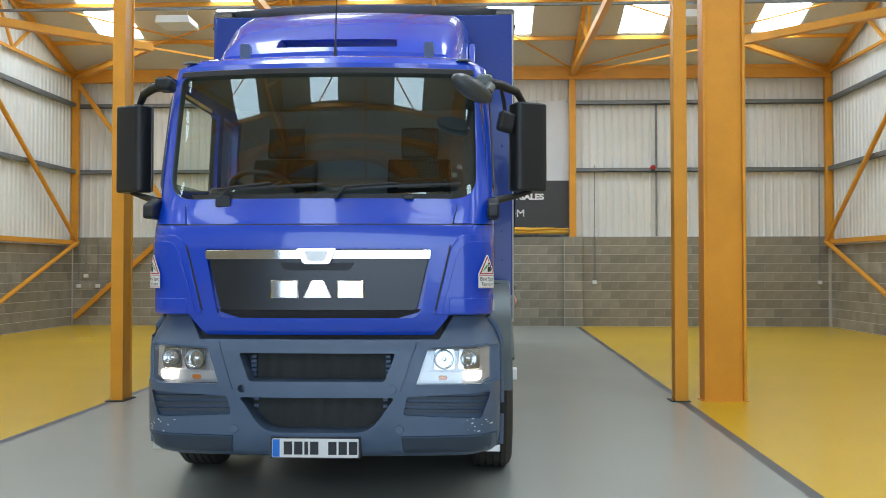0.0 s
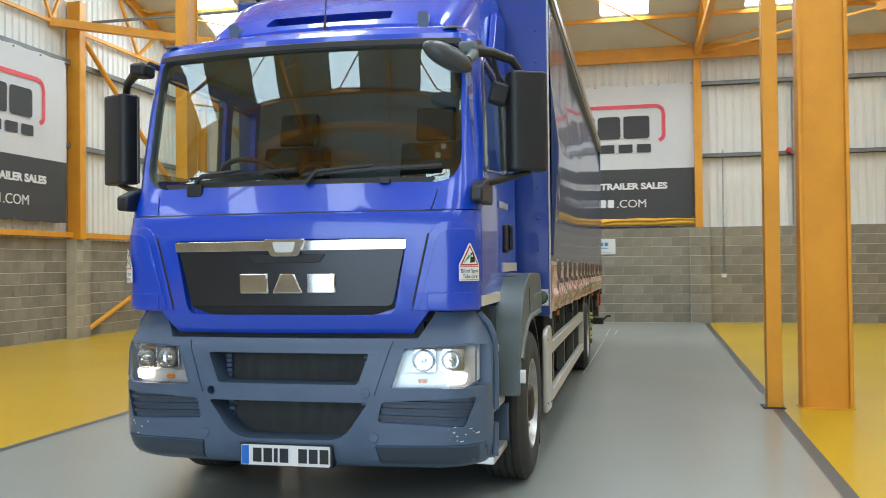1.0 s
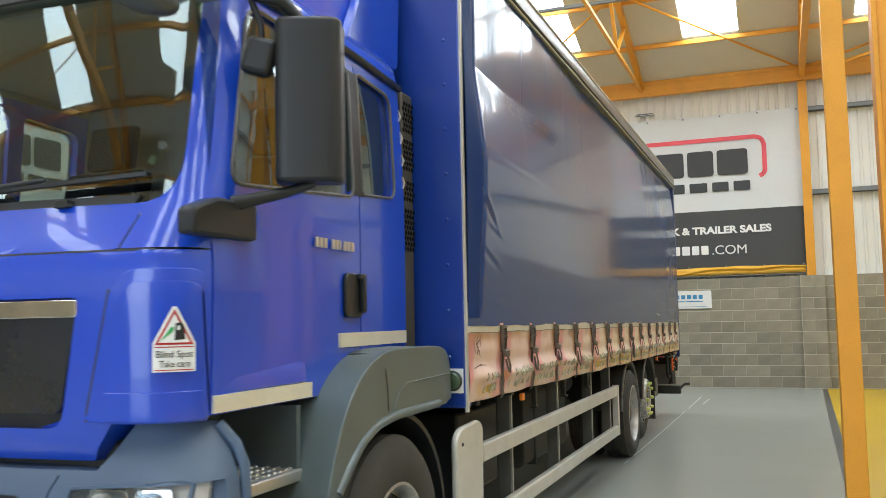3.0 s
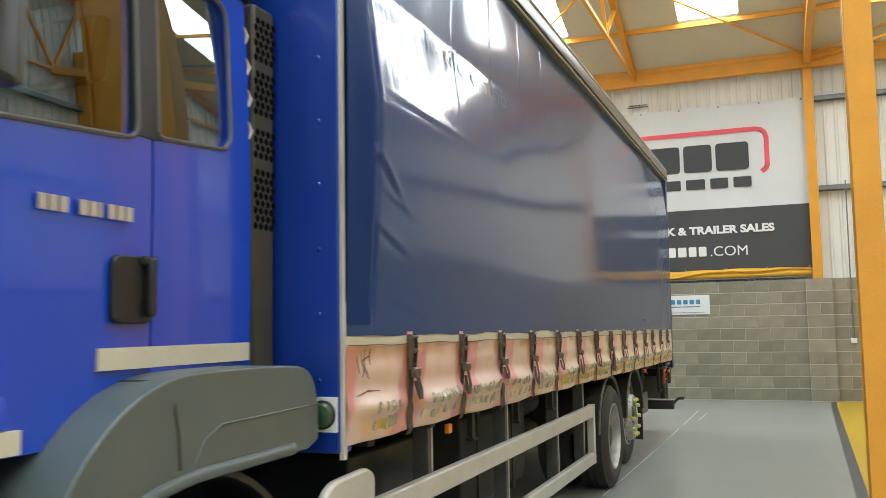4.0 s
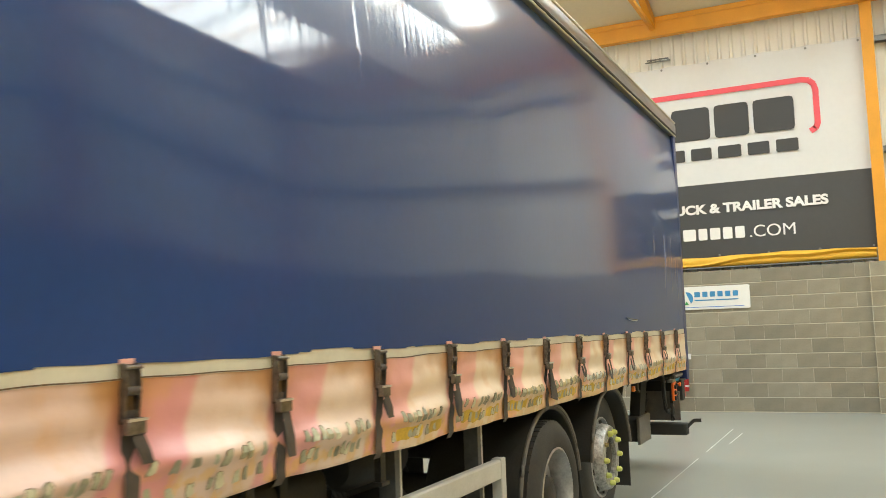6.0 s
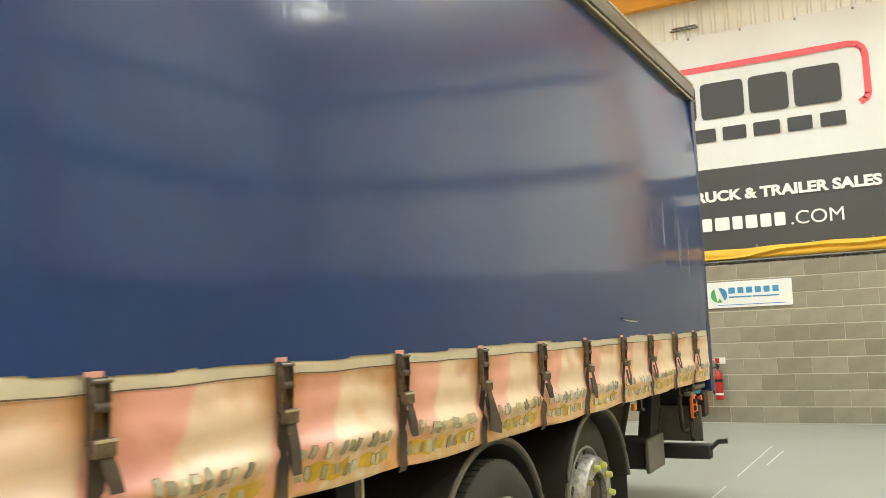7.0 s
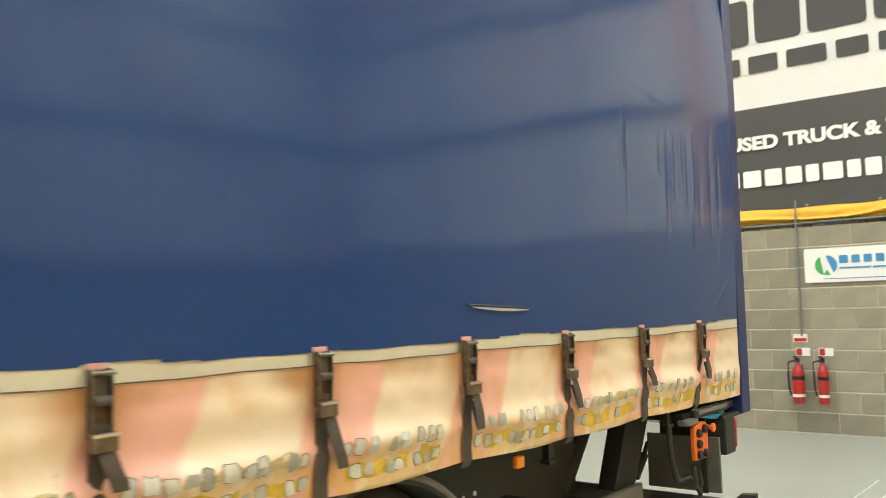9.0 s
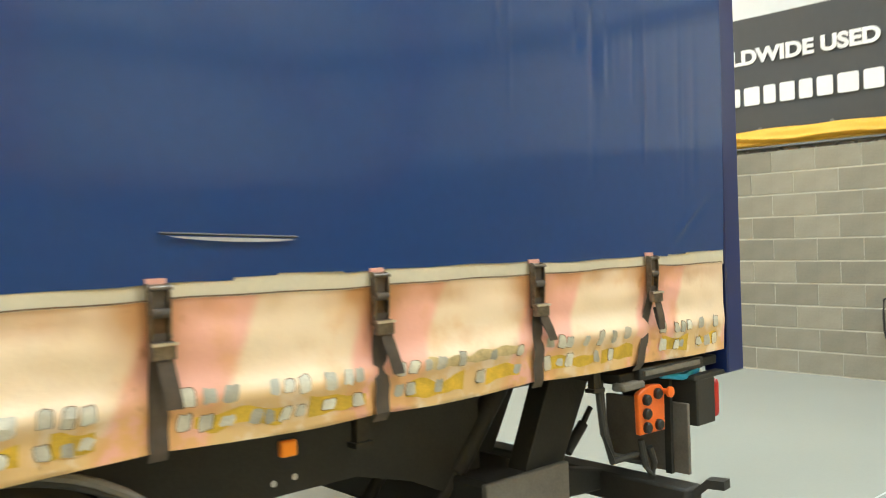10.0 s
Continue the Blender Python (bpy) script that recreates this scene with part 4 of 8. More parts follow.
# ---- the lorry ----
CX = -1.262  # its middle line
FRONT_AXLE, DRIVE_AXLE, TAG_AXLE = 5.70, 11.78, 13.20
BODY_F, BODY_R, ROOF = 6.43, 16.27, 3.66
lorry = thing("lorry", (CX, 9.0, 0), "blue six-wheeled curtain-sided lorry parked on the grey floor", "lorry")


def outline(z, w, yf, r, bulge, yr):
    """A ring of the cab or the bumper at one height, seen from above."""
    pts = []
    wi = w - r
    for i in range(-8, 9):
        x = wi * i / 8
        pts.append((CX + x, yf + bulge * (x / wi) ** 2, z))
    for i in range(1, 8):
        a = math.pi / 2 * i / 8
        pts.append((CX + wi + r * math.sin(a), yf + bulge + r * (1 - math.cos(a)), z))
    taper = 0.035 if yr > 5.5 else 0.0
    pts += [(CX + w, yf + bulge + r, z), (CX + w - taper, yr - 0.05, z), (CX + w - 0.04 - taper, yr, z), (CX - w + 0.04 + taper, yr, z), (CX - w + taper, yr - 0.05, z), (CX - w, yf + bulge + r, z)]
    for i in range(7, 0, -1):
        a = math.pi / 2 * i / 8
        pts.append((CX - wi - r * math.sin(a), yf + bulge + r * (1 - math.cos(a)), z))
    return pts


CAB = [(1.06, 1.03, 4.42, 0.20, 0.05), (1.10, 1.05, 4.39, 0.20, 0.05), (1.20, 1.065, 4.365, 0.20, 0.05), (1.60, 1.07, 4.345, 0.20, 0.05), (1.72, 1.07, 4.35, 0.20, 0.06),
       (1.80, 1.07, 4.385, 0.19, 0.07), (1.90, 1.07, 4.43, 0.18, 0.085), (2.10, 1.068, 4.47, 0.17, 0.09), (2.40, 1.058, 4.525, 0.17, 0.09), (2.70, 1.035, 4.585, 0.17, 0.09), (2.77, 1.02, 4.60, 0.17, 0.09),
       (2.82, 0.985, 4.65, 0.2, 0.09), (2.86, 0.93, 4.78, 0.2, 0.07), (2.885, 0.80, 4.98, 0.2, 0.05)]


def lerp_row(rows, z):
    for a, b in zip(rows, rows[1:]):
        if z <= b[0]:
            t = (z - a[0]) / (b[0] - a[0])
            return [p + (q - p) * t for p, q in zip(a, b)]
    return rows[-1]


def skin_y(rows, x, z):
    """Where the front skin lies at x from the middle, at the height z."""
    _, w, yf, r, bulge = lerp_row(rows, z)
    wi = w - r
    ax = abs(x)
    if ax <= wi:
        return yf + bulge * (ax / wi) ** 2
    d = min(ax - wi, r)
    return yf + bulge + r - math.sqrt(max(r * r - d * d, 0))


def on_skin(rows, poly, off0, off1, bm, cuts=6):
    """A plate that follows the front skin within a polygon in x (from the middle) and z, from off0 to off1 in front of it."""
    flat = bmesh.new()
    vs = [flat.verts.new((p[0], 0, p[1])) for p in poly]
    flat.faces.new(vs)
    xs = [p[0] for p in poly]
    zs = [p[1] for p in poly]
    for i in range(1, cuts * 2):
        x = min(xs) + (max(xs) - min(xs)) * i / (cuts * 2)
        bmesh.ops.bisect_plane(flat, geom=list(flat.verts) + list(flat.edges) + list(flat.faces), plane_co=(x, 0, 0), plane_no=(1, 0, 0))
    for i in range(1, cuts):
        z = min(zs) + (max(zs) - min(zs)) * i / cuts
        bmesh.ops.bisect_plane(flat, geom=list(flat.verts) + list(flat.edges) + list(flat.faces), plane_co=(0, 0, z), plane_no=(0, 0, 1))
    flat.verts.index_update()
    maps = []
    for off in (off0, off1):
        maps.append({v.index: bm.verts.new((CX + v.co.x, skin_y(rows, v.co.x, v.co.z) - off, v.co.z)) for v in flat.verts})
    for f in flat.faces:
        idx = [v.index for v in f.verts]
        bm.faces.new([maps[0][i] for i in idx])
        bm.faces.new([maps[1][i] for i in idx][::-1])
    for e in flat.edges:
        if len(e.link_faces) == 1:
            a, b = e.verts[0].index, e.verts[1].index
            bm.faces.new((maps[0][a], maps[0][b], maps[1][b], maps[1][a]))
    flat.free()


def mx(pts, s):
    return [(s * x, z) for x, z in pts]


def build_cab():
    bm = bmesh.new()
    rings_solid(bm, [outline(*row, 6.25) for row in CAB])
    inner = bmesh.new()
    rings_solid(inner, [outline(z, w - 0.055, yf + 0.05, r, b, 6.19) for z, w, yf, r, b in CAB[3:11]])
    cuts = [inner]
    # windscreen, side windows
    ws = round_poly([(CX - 0.965, 1.895), (CX + 0.965, 1.895), (CX + 0.945, 2.70), (CX - 0.945, 2.70)], [0.16, 0.16, 0.06, 0.06], 6)
    cuts.append(cutter(prism, ws, "y", 4.2, 4.95))
    door_glass = round_poly([(4.66, 1.965), (5.61, 2.04), (5.61, 2.62), (4.80, 2.64)], [0.08, 0.05, 0.06, 0.10], 6)
    cuts.append(cutter(prism, door_glass, "x", CX - 1.5, CX + 1.5))
    rear_glass = round_poly([(5.70, 2.06), (6.08, 2.09), (6.08, 2.60), (5.70, 2.62)], [0.03, 0.07, 0.07, 0.03], 6)
    cuts.append(cutter(prism, rear_glass, "x", CX - 1.5, CX + 1.5))
    # the floor line of the doors and the slanting cut under the bonnet
    for s in (1, -1):
        cuts.append(cutter(prism, [(CX + s * 0.64, 1.0), (CX + s * 0.70, 1.06), (CX + s * 0.80, 1.185), (CX + s * 1.3, 1.185), (CX + s * 1.3, 1.0)], "y", 4.0, 6.3))
    cuts.append(cutter(bx, CX - 1.3, CX + 1.3, 4.56, 6.3, 0.9, 1.20))
    # grille recess
    gr = round_poly([(CX - 0.615, 1.165), (CX + 0.615, 1.165), (CX + 0.69, 1.585), (CX - 0.69, 1.585)], [0.06, 0.06, 0.02, 0.02], 4)
    cuts.append(cutter(prism, gr, "y", 4.2, 4.44))
    # shut lines
    for s in (1, -1):
        cuts.append(cutter(bx, CX + s * 1.058, CX + s * 1.2, 4.565, 4.572, 1.1, 1.93))
        cuts.append(cutter(bx, CX + s * 1.015, CX + s * 1.2, 5.674, 5.683, 1.1, 2.66))
        cuts.append(cutter(prism, [(CX + s * 0.815, 1.735), (CX + s * 0.822, 1.735), (CX + s * 0.865, 1.93), (CX + s * 0.858, 1.93)], "y", 4.2, 4.485))
    cuts.append(cutter(bx, CX - 0.82, CX + 0.82, 4.2, 4.372, 1.730, 1.737))
    cuts.append(cutter(bx, CX + 0.80, CX + 1.3, 4.2, 4.56, 1.732, 1.739))
    cuts.append(cutter(bx, CX - 1.3, CX - 0.80, 4.2, 4.56, 1.732, 1.739))
    me = carve(bm, cuts, "cab_shell")
    cab = part("cab_shell", me, PAINT, lorry, "glossy royal blue painted cab", angle=30)
    # the inside faces and window rims are dark lining
    cab.data.materials.append(LININGCAB)
    for p in cab.data.polygons:
        x, y, z = p.center
        w = lerp_row(CAB, z)[1] - 0.035 * max(0.0, (y - 4.9) / 1.3)
        if 1.22 < z < 2.80 and abs(x - CX) < w - (0.030 if y < 5.6 else 0.075) and skin_y(CAB, x - CX, z) + 0.016 < y < 6.23 and not (y < 4.46 and z < 1.78):
            p.material_index = 1
    # wing panels with a raised edge
    for s in (1, -1):
        b = bmesh.new()
        on_skin(CAB, mx(round_poly([(0.75, 1.19), (1.06, 1.19), (1.06, 1.63), (0.90, 1.63), (0.855, 1.58)], [0.02, 0.02, 0.03, 0.08, 0.06], 4), s), -0.004, 0.022, b)
        wp = part("wing_panel", b, PAINT, cab, bevel=0.010)
        b = bmesh.new()
        on_skin(CAB, mx(round_poly([(0.715, 1.188), (1.06, 1.188), (1.06, 1.672), (0.87, 1.672), (0.815, 1.61)], [0.02, 0.02, 0.03, 0.08, 0.06], 4), s), -0.004, 0.010, b)
        part("wing_lip", b, PAINT, wp, bevel=0.008)
        b = bmesh.new()
        on_skin(CAB, mx([(0.702, 1.19), (0.713, 1.19), (0.812, 1.605), (0.802, 1.61)], s), -0.003, 0.001, b, 5)
        part("wing_gap", b, CHASSIS, wp)
        # stepped foot of the wing, carried on along the door
        b = bmesh.new()
        on_skin(CAB, mx([(0.80, 1.192), (1.056, 1.192), (1.056, 1.285), (0.80, 1.285)], s), 0.012, 0.028, b)
        part("wing_foot", b, PAINT, wp, bevel=0.010)
        b = bmesh.new()
        rings_solid(b, [[(CX + s * x, y, z) for x, z in ((1.03, 1.264), (1.066, 1.264), (1.0645, 1.312), (1.055, 1.345), (1.03, 1.345))] for y in (4.577, 4.8, 5.0, 5.165)])
        part("door_swage", b, PAINT, cab, bevel=0.005)
        b = bmesh.new()
        bx(b, CX + s * 1.05, CX + s * 1.072, 4.575, 5.20, 1.205, 1.262)
        part("cream_strip", b, CREAMTAPE, cab, "cream reflective strip")
        for ya, yb, xo_ in ((5.46, 5.672, 1.06), (5.686, 6.18, 1.045)):
            b = bmesh.new()
            prism(b, [(ya, 1.385), (yb, 1.385), (yb, 1.445), (ya, 1.445)], "x", CX + s * (xo_ - 0.03), CX + s * xo_)
            part("cream_strip", b, CREAMTAPE, cab, "cream reflective strip")
        # black pillar between the side windows
        def side_x(y, z):
            return lerp_row(CAB, z)[1] - 0.035 * max(0.0, (y - 4.9) / 1.3)
        b = bmesh.new()
        rings_solid(b, [[(CX + s * (side_x(y, z) + d), y, z) for y, d in ((5.605, -0.03), (5.605, 0.002), (5.705, 0.002), (5.705, -0.03))] for z in span(2.05, 2.615, 5)])
        part("window_pillar", b, BLACK, cab)
        for poly in (door_glass, rear_glass):
            b = bmesh.new()
            ring = [(CX + s * (side_x(y, z) + 0.001), y, z) for y, z in poly]
            tube(b, ring + ring[:1], 0.0075, 6)
            part("window_seal", b, SEAL, cab)
        b = bmesh.new()
        tube(b, [(CX + s * (side_x(y, 2.69) + 0.004), y, 2.70 - 0.05 * max(0.0, y - 5.7)) for y in span(4.70, 6.22, 10)], 0.020, 8)
        part("rain_gutter", b, BLACKGLOSS, cab)
        # silver slivers stand in for the highlights on four edge notches
        for k in range(4):
            z = 2.56 - 0.115 * k
            b = bmesh.new()
            tube(b, [(CX + s * (side_x(6.19, z) + 0.003), 6.19, z), (CX + s * (side_x(6.19, z) + 0.006), 6.205, z - 0.03), (CX + s * (side_x(6.19, z) + 0.003), 6.195, z - 0.06)], [0.003, 0.007, 0.003], 8)
            part("notch_glint", b, ALLOY, cab)
        # side glass
        for ya, yb in ((4.60, 5.63), (5.68, 6.09)):
            b = bmesh.new()
            sheet(b, lambda u, v: (CX + s * (side_x(u, v) - 0.014 - 0.25 * max(0.0, 4.70 + 0.22 * (v - 1.96) - u)), u, v), span(ya, yb, 10), span(1.93, 2.03 if s < 0 and ya < 5 else 2.66, 6))
            g = part("side_window", b, SIDEGLASS, cab, "dark tinted side glass")
            g.visible_shadow = False
        # door handle with its recess
        h = bmesh.new()
        prism(h, round_poly([(5.50, 1.51), (5.665, 1.51), (5.665, 1.70), (5.50, 1.70)], 0.035, 4), "x", CX + s * 1.05, CX + s * 1.069)
        hd = part("handle_recess", h, BLACK, cab, bevel=0.006)
        h = bmesh.new()
        bar(h, (CX + s * 1.082, 5.635, 1.53), (CX + s * 1.082, 5.635, 1.695), 0.028, 0.024)
        bx(h, CX + s * 1.06, CX + s * 1.088, 5.60, 5.66, 1.675, 1.70)
        part("door_handle", h, BLACK, cab, bevel=0.006)
    # windscreen
    b = bmesh.new()
    sheet(b, lambda u, v: (CX + u, skin_y(CAB, u, v) + 0.022, v), span(-1.0, 1.0, 32), span(1.86, 2.72, 10))
    g = part("windscreen", b, WINDSCREEN, cab, "large raked windscreen with clear tinted glass")
    g.visible_shadow = False
    b = bmesh.new()
    on_skin(CAB, [(-0.95, 2.698), (0.95, 2.698), (0.94, 2.738), (-0.94, 2.738)], -0.01, 0.010, b, 10)
    part("screen_header", b, BLACK, cab, bevel=0.004)
    b = bmesh.new()
    on_skin(CAB, [(-0.80, 1.885), (0.80, 1.885), (0.82, 1.925), (-0.82, 1.925)], -0.02, -0.004, b)
    part("scuttle_seal", b, BLACK, cab)
    b = bmesh.new()
    on_skin(CAB, [(-0.95, 1.730), (0.95, 1.730), (0.95, 1.7365), (-0.95, 1.7365)], -0.012, 0.0015, b, 14)
    part("shut_line", b, BLACK, cab)
    # grille panel
    b = bmesh.new()
    on_skin(CAB, round_poly([(-0.60, 1.212), (0.60, 1.212), (0.672, 1.53), (-0.672, 1.53)], [0.03, 0.03, 0.01, 0.01], 3), -0.05, -0.012, b)
    gp = part("grille_panel", b, BLACKGLOSS, cab, "satin black grille panel", bevel=0.006)
    b = bmesh.new()
    on_skin(CAB, [(-0.62, 1.16), (0.62, 1.16), (0.63, 1.22), (-0.63, 1.22)], -0.08, -0.05, b)
    part("grille_slot", b, CHASSIS, cab)
    b = bmesh.new()
    on_skin(CAB, round_poly([(-0.685, 1.522), (0.685, 1.522), (0.69, 1.578), (-0.69, 1.578)], 0.012, 3), -0.02, 0.006, b)
    part("chrome_bar", b, CHROME, cab, "polished chrome grille bar", bevel=0.018)
    b = bmesh.new()
    on_skin(CAB, round_poly([(-0.08, 1.49), (0.08, 1.49), (0.125, 1.588), (-0.125, 1.588)], 0.02, 3), 0.0, 0.022, b)
    bd = part("badge", b, CHROME, cab, "chrome badge boss", bevel=0.006)
    b = bmesh.new()
    on_skin(CAB, round_poly([(-0.05, 1.512), (0.05, 1.512), (0.07, 1.57), (-0.07, 1.57)], 0.015, 3), 0.02, 0.027, b)
    part("badge_face", b, ALLOY, cab, bevel=0.003)
    b = bmesh.new()
    on_skin(CAB, round_poly([(-0.19, 1.455), (0.19, 1.455), (0.23, 1.50), (-0.23, 1.50)], 0.012, 3), -0.014, -0.004, b)
    part("grille_lip", b, BLACK, cab, bevel=0.004)
    # the maker's name is left as plain chrome blocks
    for pts in ([(-0.285, 1.283), (-0.112, 1.283), (-0.112, 1.397), (-0.285, 1.397)], [(-0.088, 1.283), (0.095, 1.283), (0.045, 1.397), (-0.038, 1.397)],
                [(0.12, 1.283), (0.285, 1.283), (0.285, 1.397), (0.12, 1.397)]):
        b = bmesh.new()
        on_skin(CAB, pts, -0.014, 0.002, b, 3)
        part("letter_block", b, CHROME, cab, "plain chrome block", bevel=0.012)
    # model plate as small blocks on both doors
    for s in (1, -1):
        for i, wd in enumerate((0.045, 0.045, 0.045, 0.0, 0.05, 0.05, 0.012, 0.045, 0.045, 0.045)):
            if wd:
                y0 = 5.235 + i * 0.034
                b = bmesh.new()
                bx(b, CX + s * 1.066, CX + s * 1.073, y0, y0 + min(wd, 0.027), 1.792, 1.832)
                part("model_block", b, ALLOY, cab)
    # roof marker lamps and deflector
    for x in (-0.90, 0.88):
        b = bmesh.new()
        lathe(b, [(0, 0.0), (0.05, 0.0), (0.045, 0.02), (0.02, 0.03), (0, 0.032)], (0, 0, 0), "z", 16)
        bmesh.ops.scale(b, vec=(1.1, 0.5, 0.5), verts=b.verts)
        bmesh.ops.translate(b, vec=(CX + x, skin_y(CAB, x, 2.80) - 0.01, 2.80), verts=b.verts)
        part("roof_marker", b, PLASTIC2, cab)
    return cab


def build_interior(cab):
    b = bmesh.new()
    prism(b, [(4.50, 1.45), (4.50, 1.87), (4.62, 1.90), (4.95, 1.86), (5.02, 1.75), (5.0, 1.45)], "x", CX - 0.98, CX + 0.98)
    part("dashboard", b, DASH, cab, "dark grey dashboard", bevel=0.03)
    b = bmesh.new()
    prism(b, [(4.62, 1.89), (4.92, 1.85), (4.94, 1.93), (4.75, 2.0)], "x", CX - 0.78, CX - 0.22)
    part("instrument_hood", b, DASH, cab, bevel=0.03)
    b = bmesh.new()
    prof = [(0.215 + 0.018 * math.cos(a), 0.018 * math.sin(a)) for a in span(0, 2 * math.pi, 10)[:-1]]
    lathe(b, prof, (0, 0, 0), "z", 36, closed=True)
    for k in range(3):
        a = math.radians(90 + 120 * k)
        bar(b, (0, 0, -0.02), (0.21 * math.cos(a), 0.21 * math.sin(a), 0), 0.04, 0.015)
    lathe(b, [(0, -0.04), (0.07, -0.03), (0.07, 0.0), (0, 0.01)], (0, 0, 0), "z", 20)
    bmesh.ops.rotate(b, cent=(0, 0, 0), matrix=Matrix.Rotation(radians(-32), 3, "X"), verts=b.verts)
    bmesh.ops.translate(b, vec=(CX - 0.52, 5.10, 2.0), verts=b.verts)
    part("steering_wheel", b, BLACK, cab, "black steering wheel on the right-hand-drive side")
    for x in (-0.52, 0.52):
        b = bmesh.new()
        prism(b, round_poly([(5.28, 1.62), (5.72, 1.60), (5.74, 1.78), (5.26, 1.80)], 0.05, 4), "x", CX + x - 0.25, CX + x + 0.25)
        prism(b, round_poly([(5.66, 1.74), (5.80, 1.74), (5.92, 2.30), (5.80, 2.31)], 0.05, 4), "x", CX + x - 0.24, CX + x + 0.24)
        prism(b, round_poly([(5.82, 2.32), (5.90, 2.32), (5.94, 2.56), (5.86, 2.56)], 0.03, 4), "x", CX + x - 0.14, CX + x + 0.14)
        part("cab_seat", b, SEATCLOTH, cab, "dark cloth cab seat with head rest", bevel=0.03)
    b = bmesh.new()
    bx(b, CX - 0.96, CX + 0.96, 6.15, 6.18, 1.4, 2.74)
    part("rear_lining", b, LININGCAB, cab)
    b = bmesh.new()
    bx(b, CX - 0.94, CX + 0.94, 4.80, 6.10, 2.735, 2.755)
    part("roof_lining", b, LININGCAB, cab)
    b = bmesh.new()
    bx(b, CX - 0.96, CX + 0.96, 4.52, 6.10, 1.40, 1.43)
    part("cab_floor", b, DASH, cab)
    # papers and stickers behind the glass
    for x, z, r, mt in ((0.825, 2.05, 0.017, LENSGREEN), (0.855, 2.10, 0.016, SEAL)):
        b = bmesh.new()
        y = skin_y(CAB, x, z) + 0.028
        lathe(b, [(0, 0), (r, 0), (r, 0.002), (0, 0.002)], (CX + x, y, z), "y", 20)
        part("screen_sticker", b, mt, cab)
    b = bmesh.new()
    bx(b, CX - 0.12, CX + 0.50, 4.56, 4.78, 1.922, 1.928)
    part("paper_sheet", b, WHITE, cab, "white paper on the dashboard")


def build_wipers(cab):
    for xa, xb in ((0.10, 0.86), (-0.62, 0.02)):
        b = bmesh.new()
        y0 = skin_y(CAB, xa, 1.90)
        tube(b, [(CX + xa, y0 - 0.02, 1.895), (CX + xa + 0.06, skin_y(CAB, xa, 1.96) - 0.03, 1.965), (CX + (xa + xb) / 2, skin_y(CAB, (xa + xb) / 2, 1.99) - 0.03, 1.99)], [0.016, 0.012, 0.008], 8)
        w = part("wiper_arm", b, BLACK, cab)
        b = bmesh.new()
        sheet(b, lambda u, v: (CX + u, skin_y(CAB, u, 1.98) - 0.012, 1.945 + v + 0.05 * (u - xa)), span(xa - 0.02, xb, 14), [0, 0.014])
        sheet(b, lambda u, v: (CX + u, skin_y(CAB, u, 1.98) - 0.034, 1.945 + v + 0.05 * (u - xa)), span(xa - 0.02, xb, 14), [0, 0.014])
        sheet(b, lambda u, v: (CX + u, skin_y(CAB, u, 1.98) - 0.034 + v, 1.959 + 0.05 * (u - xa)), span(xa - 0.02, xb, 14), [0, 0.022])
        part("wiper_blade", b, BLACK, cab)
    for x, z in ((-0.60, 1.885), (0.55, 1.905)):
        b = bmesh.new()
        y = skin_y(CAB, x, z)
        prism(b, round_poly([(CX + x - 0.05, z - 0.04), (CX + x + 0.05, z - 0.04), (CX + x + 0.045, z + 0.03), (CX + x - 0.045, z + 0.03)], 0.015, 3), "y", y - 0.025, y + 0.01)
        if x > 0:
            bmesh.ops.scale(b, vec=(0.6, 1, 0.4), verts=b.verts, space=Matrix.Translation((-CX - x, 0, -z)))
        part("bonnet_catch", b, BLACK, cab, bevel=0.006)


